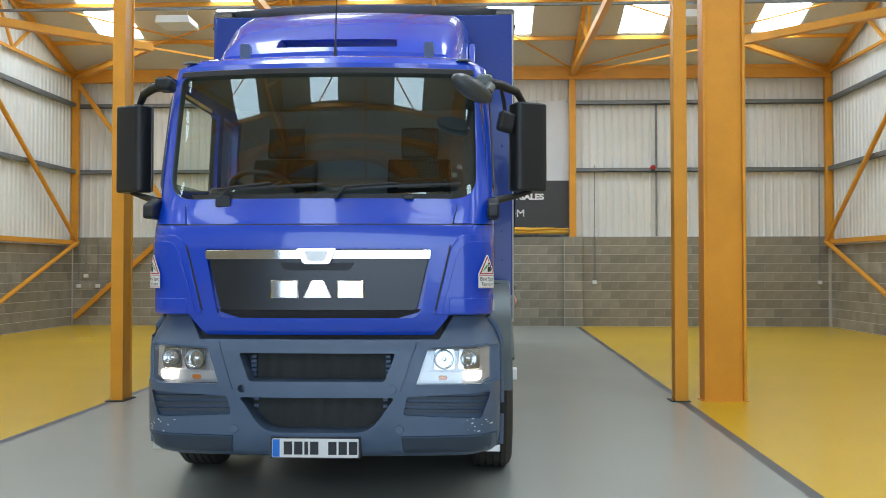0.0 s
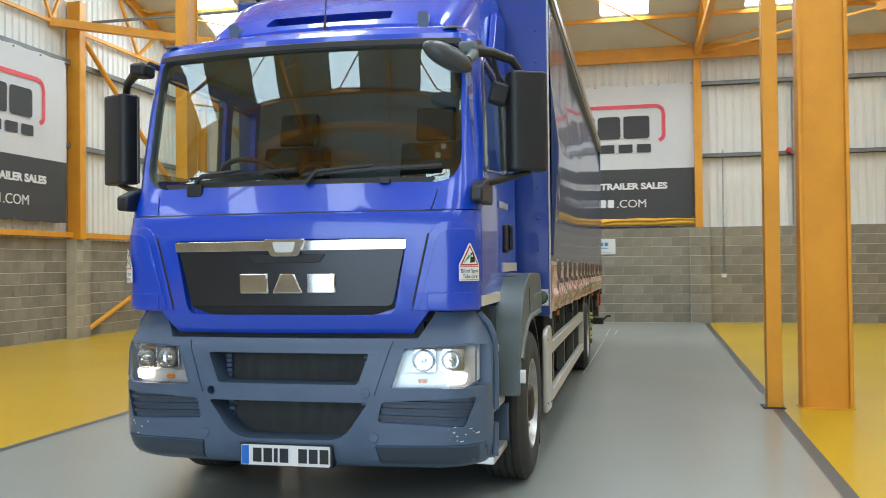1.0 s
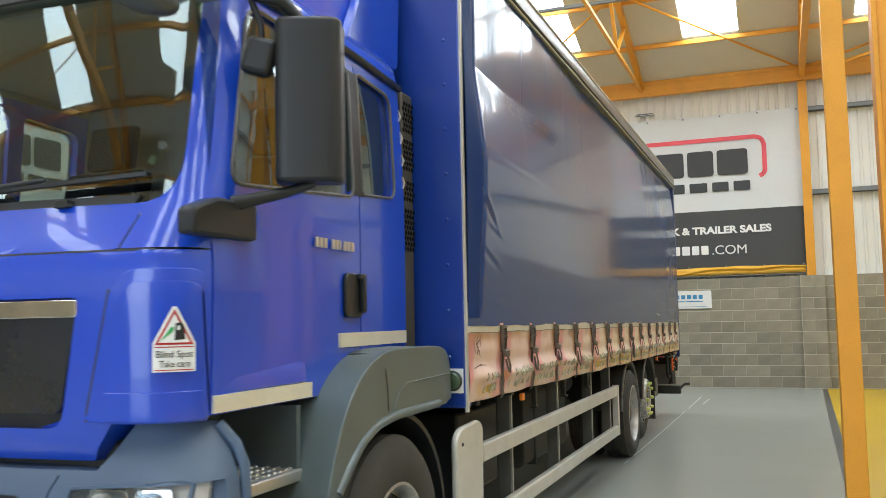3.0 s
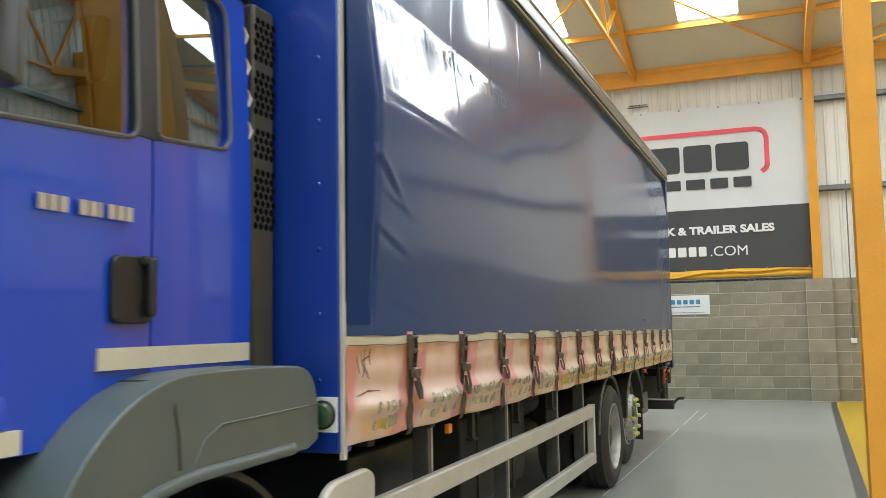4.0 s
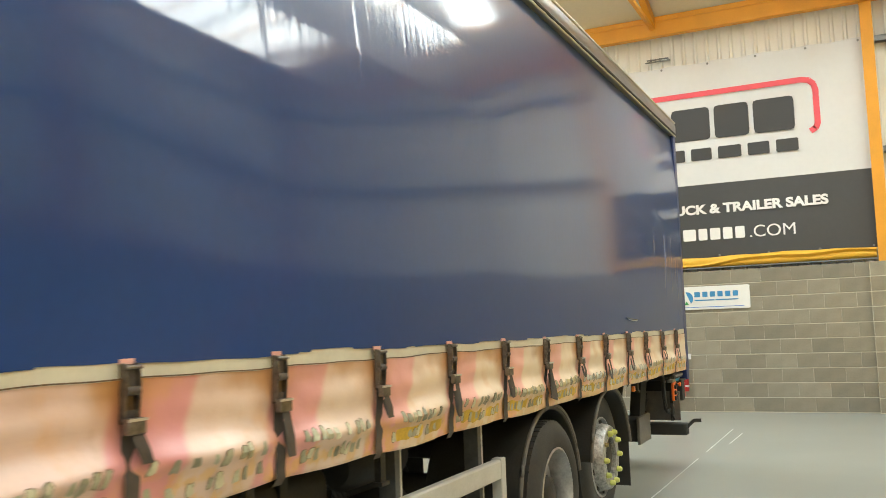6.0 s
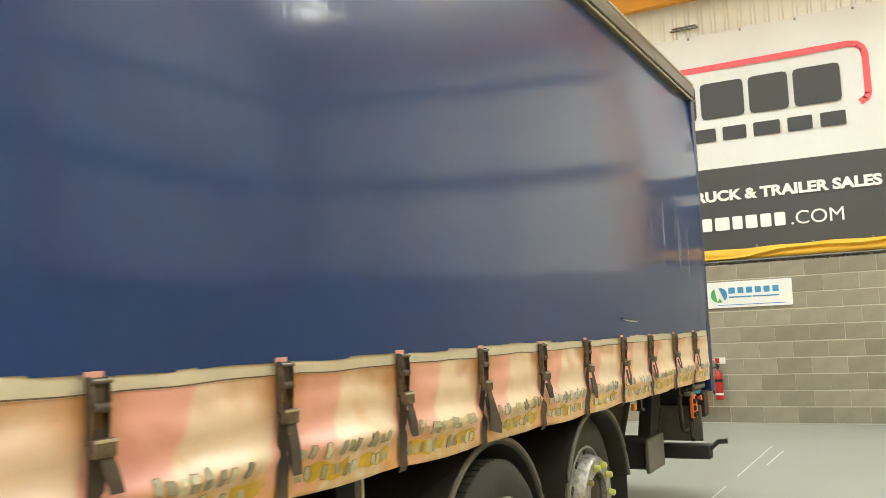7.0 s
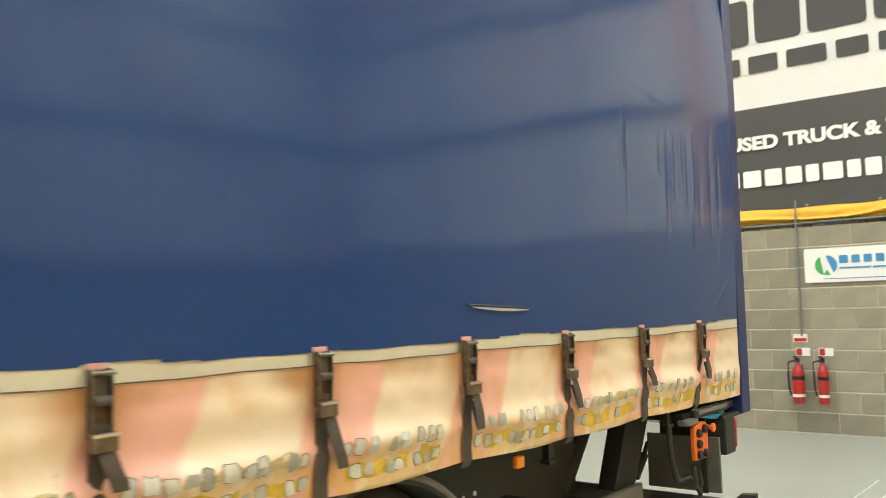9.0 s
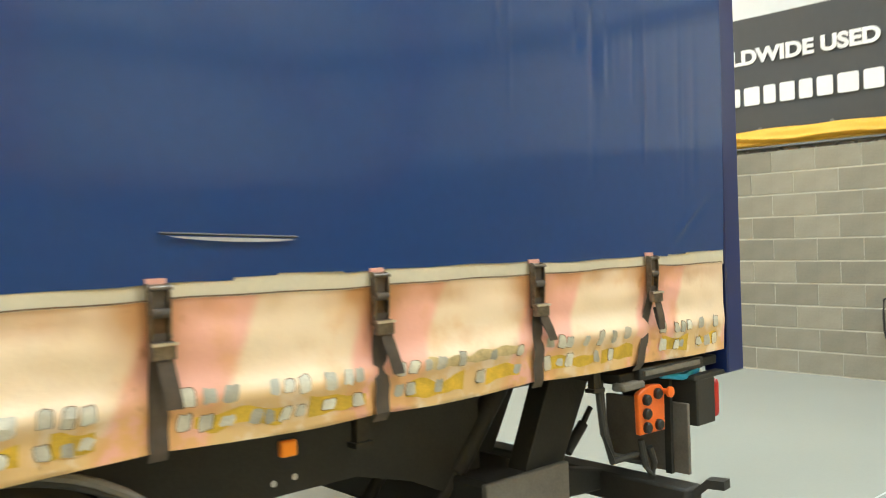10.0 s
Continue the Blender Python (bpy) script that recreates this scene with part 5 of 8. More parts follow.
def build_deflector():
    """The roof air deflector, a blue hood rising to the body."""
    rows = [(5.02, 0.80, 2.92), (5.08, 0.83, 2.99), (5.25, 0.86, 3.10), (5.5, 0.885, 3.27), (5.8, 0.90, 3.41), (6.1, 0.91, 3.50), (6.38, 0.915, 3.545)]
    bm = bmesh.new()
    rings = []
    for y, w, top in rows:
        base = 2.84
        r = min(0.13, (top - base) * 0.6)
        ring = [(CX - w, y, base), (CX - w * 0.985, y, top - r)]
        for i in range(1, 8):
            a = math.pi / 2 * i / 8
            ring.append((CX - w * 0.98 + r * 1.2 * (1 - math.cos(a)), y, top - r + r * math.sin(a) - 0.02 * (1 - math.sin(a))))
        for i in range(-6, 7):
            x = (w * 0.98 - r * 1.2) * i / 6
            ring.append((CX + x, y, top + 0.03 * (1 - (i / 6) ** 2)))
        for i in range(7, 0, -1):
            a = math.pi / 2 * i / 8
            ring.append((CX + w * 0.98 - r * 1.2 * (1 - math.cos(a)), y, top - r + r * math.sin(a) - 0.02 * (1 - math.sin(a))))
        ring += [(CX + w * 0.985, y, top - r), (CX + w, y, base)]
        rings.append(ring)
    rings_solid(bm, rings)
    cuts = [cutter(prism, round_poly([(CX - 0.42, 2.985), (CX + 0.42, 2.985), (CX + 0.41, 3.065), (CX - 0.41, 3.065)], 0.015, 3), "y", 4.9, 5.35)]
    me = carve(bm, cuts, "deflector")
    d = part("deflector", me, PAINT, lorry, "blue roof air deflector", angle=40)
    b = bmesh.new()
    tube(b, [(CX + 0.0, 5.0, 2.9), (CX + 0.0, 5.02, 3.0), (CX, 5.15, 3.95)], [0.014, 0.006, 0.003], 8)
    part("aerial", b, BLACK, lorry)
    for x in (-0.62, 0.64):
        b = bmesh.new()
        prism(b, round_poly([(CX + x - 0.035, 2.90), (CX + x + 0.035, 2.90), (CX + x + 0.03, 3.0), (CX + x - 0.03, 3.0)], 0.01, 2), "y", 5.0, 5.1)
        part("bracket", b, PLASTIC, d)
    for s in (1, -1):
        b = bmesh.new()
        prism(b, round_poly([(5.75, 2.80), (6.34, 2.80), (6.38, 3.30), (6.0, 3.25)], 0.05, 4), "x", CX + s * 0.90, CX + s * 0.95)
        part("side_fairing", b, PAINT, d, bevel=0.01)


BUMP = [(0.315, 1.03, 4.47, 0.25, 0.05), (0.335, 1.07, 4.42, 0.25, 0.05), (0.37, 1.095, 4.38, 0.25, 0.05), (0.46, 1.11, 4.345, 0.25, 0.05), (0.75, 1.11, 4.335, 0.25, 0.05), (0.97, 1.11, 4.35, 0.25, 0.05),
        (1.02, 1.10, 4.375, 0.25, 0.05), (1.09, 1.075, 4.42, 0.24, 0.05), (1.175, 1.03, 4.45, 0.22, 0.05)]
LAMP = [(0.592, 0.765), (0.985, 0.765), (1.045, 0.80), (1.045, 0.995), (1.02, 1.005), (0.665, 0.985)]


def build_bumper():
    bm = bmesh.new()
    rings_solid(bm, [outline(*row, 4.86) for row in BUMP])
    cuts = [cutter(bx, CX - 1.5, CX + 1.5, 4.66, 5.2, 0.2, 1.3)]
    cuts.append(cutter(prism, [(CX - 0.90, 1.3), (CX - 0.735, 1.035), (CX + 0.735, 1.035), (CX + 0.90, 1.3)], "y", 4.0, 5.0))
    cuts.append(cutter(prism, round_poly([(CX - 0.41, 0.785), (CX + 0.41, 0.785), (CX + 0.475, 0.955), (CX - 0.475, 0.955)], 0.02, 3), "y", 4.0, 4.62))
    cuts.append(cutter(prism, round_poly([(CX - 0.32, 0.480), (CX + 0.32, 0.480), (CX + 0.47, 0.69), (CX - 0.47, 0.69)], [0.09, 0.09, 0.02, 0.02], 4), "y", 4.0, 4.62))
    for s in (1, -1):
        cuts.append(cutter(prism, [(CX + s * x * (1.0 if x < 1.0 else 1.3), z) for x, z in LAMP], "y", 4.0, 4.60))
        v = bmesh.new()
        on_skin(BUMP, mx(round_poly([(0.52, 0.585), (0.99, 0.56), (1.05, 0.72), (0.545, 0.695)], 0.02, 3), s), -0.035, 0.05, v)
        cuts.append(v)
        # split of the lower corner panels
        g = bmesh.new()
        on_skin(BUMP, mx([(0.51, 0.455), (1.09, 0.463), (1.09, 0.468), (0.51, 0.46)], s), -0.012, 0.03, g)
        cuts.append(g)
        g = bmesh.new()
        on_skin(BUMP, mx([(0.505, 0.45), (0.512, 0.46), (0.53, 0.345), (0.523, 0.345)], s), -0.012, 0.03, g, 3)
        cuts.append(g)
        # ledge beside the upper slot
        g = bmesh.new()
        on_skin(BUMP, mx([(0.60, 1.02), (0.607, 1.02), (0.51, 0.73), (0.503, 0.73)], s), -0.010, 0.03, g, 3)
        cuts.append(g)
    cuts.append(cutter(lathe, [(0, -0.2), (0.024, -0.2), (0.024, 0.06), (0, 0.06)], (CX - 0.455, 4.36, 0.742), "y", 20))
    me = carve(bm, cuts, "bumper")
    bp = part("bumper", me, PLASTIC, lorry, "slate grey plastic bumper with scuffed edges", angle=32)
    for z0, z1, w0, yy in ((0.77, 0.97, 0.50, 4.53), (0.45, 0.71, 0.48, 4.53)):
        part("radiator_grille", cutter(bx, CX - w0, CX + w0, yy, yy + 0.02, z0, z1), RADIATOR, bp, "dusty black mesh behind the opening")
        for s in (1, -1):
            for z in span(z0 + 0.04, z1 - 0.05, 4):
                b = bmesh.new()
                bx(b, CX + s * w0 * 0.80, CX + s * (w0 * 0.80 + 0.035), yy - 0.03, yy, z - 0.012, z + 0.012)
                part("clip", b, PLASTIC, bp, bevel=0.004)
    for s in (1, -1):
        # slats of the bumper's plastic, coloured darker for the shade in the recess
        for k in range(3):
            z = 0.602 + 0.04 * k
            b = bmesh.new()
            on_skin(BUMP, mx([(0.525 + 0.006 * k, z), (1.0 + 0.015 * k, z - 0.012), (1.0 + 0.015 * k, z + 0.008), (0.525 + 0.006 * k, z + 0.02)], s), -0.034, -0.014, b)
            part("vent_slat", b, DARKENEDPLASTIC, bp, bevel=0.004)
        b = bmesh.new()
        lathe(b, [(0, -0.006), (0.024, -0.005), (0.026, 0.0), (0, 0.01)], (CX + s * 0.50, skin_y(BUMP, 0.5, 0.50) - 0.001, 0.50), "y", 18)
        part("tow_cover", b, PLASTIC, bp)
    b = bmesh.new()
    lathe(b, [(0, -0.006), (0.026, -0.005), (0.028, 0.0), (0, 0.01)], (CX + 0.455, skin_y(BUMP, 0.455, 0.74) - 0.001, 0.742), "y", 18)
    part("tow_cover", b, PLASTIC, bp)
    for s in (1, -1):
        # darker corner panels below the split
        b = bmesh.new()
        on_skin(BUMP, mx([(0.530, 0.350), (1.085, 0.350), (1.09, 0.455), (0.515, 0.447)], s), -0.002, 0.004, b)
        part("corner_panel", b, DARKENEDPLASTIC, bp, "darker lower corner panel", bevel=0.003)
        # rolled rear edge beside the steps
        for edge in ([(1.03, 4.655, 1.165), (1.085, 4.672, 1.10), (1.112, 4.682, 1.03), (1.118, 4.685, 0.9), (1.118, 4.685, 0.62)], [(1.115, 4.683, 0.545), (1.112, 4.683, 0.36)]):
            b = bmesh.new()
            tube(b, [(CX + s * x, y, z) for x, y, z in edge], 0.019, 10)
            part("rear_lip", b, PLASTIC, bp)
    # scuffs on the corner edges
    rs = random.Random(4)
    for k in range(26):
        b = bmesh.new()
        s = rs.choice((1, -1))
        x, z = rs.uniform(0.85, 1.08), rs.choice((0.47, 0.49, 0.52, 0.50)) + rs.uniform(-0.01, 0.04)
        w = rs.uniform(0.004, 0.02)
        on_skin(BUMP, mx([(x, z), (x + w, z), (x + w, z + rs.uniform(0.002, 0.012)), (x, z + 0.004)], s), 0.0005, 0.001, b, 1)
        part("scuff_mark", b, WHITE, bp, "pale scuff mark")
    # steel cross member in the gap above
    b = bmesh.new()
    bx(b, CX - 0.75, CX + 0.75, 4.50, 4.56, 1.00, 1.20)
    part("cross_member", b, CHASSIS, bp)
    # number plate
    p = part("number_plate", cutter(prism, round_poly([(CX - 0.262, 0.337), (CX + 0.258, 0.337), (CX + 0.258, 0.448), (CX - 0.262, 0.448)], 0.008, 2), "y", 4.325, 4.337), WHITE, lorry, "white number plate with a blue end band", bevel=0.001)
    part("plate_band", cutter(bx, CX - 0.258, CX - 0.215, 4.3225, 4.3252, 0.341, 0.444), BLUEBAND, p)
    x = CX - 0.19
    for wd in (0.05, 0.05, 0.022, 0.05, 0, 0.05, 0.05, 0.05):
        if wd:
            part("plate_mark", cutter(bx, x, x + wd, 4.3225, 4.3252, 0.355, 0.432), BLACK, p)
        x += (wd or 0.035) + 0.012
    part("plate_holder", cutter(bx, CX - 0.272, CX + 0.268, 4.338, 4.40, 0.33, 0.455), BLACK, p)
    # headlamps
    for s in (1, -1):
        b = bmesh.new()
        pts = [(x, z) for x, z in LAMP]
        on_skin(BUMP, mx(pts, s), -0.115, -0.10, b)
        hl = part("headlamp", b, REFLECTOR, bp, "headlamp with clear lens, running light on")
        for x, z, r in ((0.765, 0.915, 0.054), (0.915, 0.918, 0.046)):
            b = bmesh.new()
            y = skin_y(BUMP, x, z)
            lathe(b, [(r, 0.025), (r * 0.92, 0.05), (r * 0.6, 0.085), (r * 0.25, 0.10), (0, 0.10)], (CX + s * x, y, z), "y", 24)
            part("reflector_bowl", b, BOWL, hl)
            b = bmesh.new()
            lathe(b, [(0, 0.03), (r * 0.25, 0.035), (r * 0.3, 0.06), (0, 0.09)], (CX + s * x, y, z), "y", 14)
            part("bulb_cap", b, CHROME, hl)
            b = bmesh.new()
            lathe(b, [(r, 0.02), (r * 1.12, 0.02), (r * 1.14, 0.035), (r, 0.035)], (CX + s * x, y, z), "y", 24, closed=True)
            part("bezel", b, STEELGREY, hl)
            # faceted shroud round the bowl
            b = bmesh.new()
            on_skin(BUMP, mx(round_poly([(x - 0.068, z - 0.066), (x + 0.066, z - 0.066), (x + 0.064, z + 0.062), (x - 0.058, z + 0.060)], 0.02, 3), s), -0.062, -0.056, b, 2)
            part("shroud", b, BOWL, hl, bevel=0.004)
        b = bmesh.new()
        on_skin(BUMP, mx(round_poly([(0.62, 0.785), (0.875, 0.78), (0.875, 0.838), (0.63, 0.84)], 0.01, 2), s), -0.08, -0.07, b)
        part("indicator", b, REFLECTOR, hl)
        b = bmesh.new()
        on_skin(BUMP, mx(round_poly([(0.885, 0.785), (0.985, 0.785), (1.0, 0.845), (0.885, 0.84)], 0.02, 2), s), -0.06, -0.05, b)
        part("running_light", b, RUNLIGHT, hl, "lit warm white running light")
        b = bmesh.new()
        on_skin(BUMP, mx(round_poly([(0.73, 0.79), (0.785, 0.79), (0.785, 0.815), (0.73, 0.815)], 0.01, 2), s), -0.066, -0.06, b)
        part("amber_indicator", b, AMBER, hl)
        b = bmesh.new()
        on_skin(BUMP, mx(round_poly(pts, 0.012, 2), s), -0.012, -0.008, b)
        g = part("lens", b, LENS, hl, "clear plastic lens")
        g.visible_shadow = False
        # trim round the lens
        b = bmesh.new()
        for p0, p1 in zip(pts, pts[1:] + pts[:1]):
            n = 4
            for i in range(n):
                a = [p0[j] + (p1[j] - p0[j]) * i / n for j in (0, 1)]
                c = [p0[j] + (p1[j] - p0[j]) * (i + 1) / n for j in (0, 1)]
                bar(b, (CX + s * a[0], skin_y(BUMP, a[0], a[1]) + 0.004, a[1]), (CX + s * c[0], skin_y(BUMP, c[0], c[1]) + 0.004, c[1]), 0.014, 0.010)
        part("lamp_trim", b, PLASTIC, hl)
    return bp


def build_mirrors():
    for s in (1, -1):
        m = part("mirror_housing", cutter(prism, round_poly([(-0.115, -0.06), (0.115, -0.06), (0.115, 0.06), (-0.115, 0.06)], [0.05, 0.06, 0.02, 0.02], 5), "z", 1.965, 2.535), BLACK, lorry, "tall black door mirror", bevel=0.03)
        md = m.modifiers["bevel"]
        md.segments = 3
        m.data.transform(Matrix.Translation((CX + s * 1.302, 4.79, 0)) @ Matrix.Rotation(s * radians(24), 4, "Z"))
        g = cutter(bx, -0.10, 0.10, 0.061, 0.066, 2.0, 2.50)
        g = part("mirror_glass", g, MIRROR, m)
        g.data.transform(Matrix.Translation((CX + s * 1.302, 4.79, 0)) @ Matrix.Rotation(s * radians(24), 4, "Z"))
        g = cutter(prism, round_poly([(-0.119, 0.040), (0.119, 0.040), (0.119, 0.064), (-0.119, 0.064)], 0.008, 2), "z", 1.972, 2.526)
        g = part("mirror_rim", g, SEAL, m, "thin grey rim round the mirror glass", bevel=0.006)
        g.data.transform(Matrix.Translation((CX + s * 1.302, 4.79, 0)) @ Matrix.Rotation(s * radians(24), 4, "Z"))
        b = bmesh.new()
        tube(b, [(CX + s * 1.315, 4.80, 1.965), (CX + s * 1.22, 4.76, 1.935), (CX + s * 1.14, 4.71, 1.913), (CX + s * 1.075, 4.66, 1.895)], [0.014, 0.019, 0.023, 0.026], 10)
        part("lower_arm", b, BLACK, m)
        b = bmesh.new()
        tube(b, [(CX + s * 1.27, 4.80, 2.535), (CX + s * 1.22, 4.75, 2.605), (CX + s * 1.12, 4.66, 2.63), (CX + s * 1.0, 4.58, 2.635)], [0.02, 0.026, 0.03, 0.035], 10)
        part("upper_arm", b, BLACK, m)
        b = bmesh.new()
        prism(b, round_poly([(4.43, 1.775), (4.78, 1.775), (4.78, 1.905), (4.56, 1.905), (4.43, 1.86)], 0.02, 3), "x", CX + s * 1.03, CX + s * 1.10)
        part("mirror_foot", b, BLACK, m, bevel=0.012)
        b = bmesh.new()
        bx(b, CX + s * 0.96, CX + s * 1.06, 4.50, 4.64, 2.59, 2.67)
        part("arm_clamp", b, PLASTIC2 if s > 0 else BLACK, m, bevel=0.02)
    # round kerb mirror and the front-view mirror on the kerb side
    b = bmesh.new()
    prism(b, round_poly([(-0.054, -0.065), (0.054, -0.065), (0.054, 0.065), (-0.054, 0.065)], 0.025, 4), "y", -0.04, 0.03)
    bmesh.ops.rotate(b, cent=(0, 0, 0), matrix=Matrix.Rotation(radians(22), 3, "Z") @ Matrix.Rotation(radians(14), 3, "Y"), verts=b.verts)
    bmesh.ops.translate(b, vec=(CX + 1.150, 4.72, 2.405), verts=b.verts)
    part("kerb_mirror", b, BLACK, lorry, "small black kerb mirror", bevel=0.02)
    b = bmesh.new()
    tube(b, [(CX + 1.12, 4.70, 2.625), (CX + 1.14, 4.74, 2.53), (CX + 1.15, 4.74, 2.43)], 0.012, 8)
    part("kerb_mirror_arm", b, BLACK, lorry)
    b = bmesh.new()
    bmesh.ops.create_uvsphere(b, u_segments=24, v_segments=14, radius=0.5)
    bmesh.ops.scale(b, vec=(0.30, 0.14, 0.125), verts=b.verts)
    bmesh.ops.bisect_plane(b, geom=list(b.verts) + list(b.edges) + list(b.faces), plane_co=(0, 0.03, 0), plane_no=(0, 1, 0), clear_outer=True)
    bmesh.ops.holes_fill(b, edges=[e for e in b.edges if len(e.link_faces) == 1])
    bmesh.ops.rotate(b, cent=(0, 0, 0), matrix=Matrix.Rotation(radians(27), 3, "Y") @ Matrix.Rotation(radians(28), 3, "Z"), verts=b.verts)
    bmesh.ops.translate(b, vec=(CX + 0.935, 4.34, 2.545), verts=b.verts)
    f = part("front_mirror", b, MIRRORGREY, lorry, "grey front-view mirror over the windscreen")
    b = bmesh.new()
    tube(b, [(CX + 1.03, 4.40, 2.53), (CX + 1.05, 4.48, 2.58), (CX + 1.02, 4.57, 2.62)], 0.03, 10)
    part("front_mirror_arm", b, PLASTIC2, f)


def build_signs(cab):
    """The blind-spot warning on the wing panels."""
    for s in (1, -1):
        # the sticker bends round the corner of the wing
        def spot(u, v):
            """u across from 0 to 1, v up in metres."""
            a = radians(27 + 33 * u)
            return (CX + s * (0.87 + 0.226 * math.sin(a)), 4.345 + 0.05 + 0.20 - 0.226 * math.cos(a), v)
        for name, mt, poly, lift in (("sticker", WHITE, [(0.0, 1.347), (1.0, 1.347), (1.0, 1.436), (0.55, 1.549), (0.45, 1.549), (0.0, 1.436)], 0.0),
                                     ("sticker_triangle", RED, [(0.05, 1.431), (0.95, 1.431), (0.5, 1.542)], 0.0012),
                                     ("sticker_field", WHITE, [(0.14, 1.4375), (0.86, 1.4375), (0.5, 1.527)], 0.0024),
                                     ("sticker_van", BLACK, [(0.50, 1.445), (0.74, 1.448), (0.72, 1.486), (0.66, 1.500), (0.52, 1.498)], 0.0036),
                                     ("sticker_van_glass", WHITE, [(0.55, 1.476), (0.63, 1.477), (0.62, 1.490), (0.56, 1.489)], 0.0048),
                                     ("sticker_beam", GREENPRINT, [(0.17, 1.4405), (0.46, 1.470), (0.50, 1.486), (0.42, 1.486)], 0.0036),
                                     ("sticker_rule", RED, [(0.04, 1.4225), (0.96, 1.4225), (0.96, 1.4255), (0.04, 1.4255)], 0.0012),
                                     ("sticker_rule", RED, [(0.04, 1.3515), (0.96, 1.3515), (0.96, 1.3545), (0.04, 1.3545)], 0.0012)):
            b = bmesh.new()
            us = [p[0] for p in poly]
            flat = bmesh.new()
            flat.faces.new([flat.verts.new((p[0], 0, p[1])) for p in poly])
            for i in range(1, 8):
                bmesh.ops.bisect_plane(flat, geom=list(flat.verts) + list(flat.edges) + list(flat.faces), plane_co=(i / 8, 0, 0), plane_no=(1, 0, 0))
            mp = {}
            for v in flat.verts:
                p = Vector(spot(v.co.x, v.co.z))
                c = Vector((CX + s * 0.87, 4.595, p.z))
                mp[v] = b.verts.new(p + (p - c).normalized() * (lift + 0.001))
            for f in flat.faces:
                b.faces.new([mp[v] for v in f.verts])
            flat.free()
            part(name, b, mt, cab)
        for text, z, size, ua, ub in (("Blind Spot", 1.392, 0.030, 0.09, 0.93), ("Take care", 1.362, 0.030, 0.16, 0.87)):
            k = lettering("sticker_words", text, size, pose(0, 0, 0, 90, 0, 0), BLACK, cab, bold=0.0002, depth=0.0)
            xs = [v.co.x for v in k.data.vertices]
            lo, hi = min(xs), max(xs)
            for v in k.data.vertices:
                u = ua + (ub - ua) * (v.co.x - lo) / (hi - lo)
                u = u if s > 0 else 1 - u
                p = Vector(spot(u, z + v.co.z))
                c = Vector((CX + s * 0.87, 4.595, p.z))
                v.co = p + (p - c).normalized() * 0.003
            k.data.update()


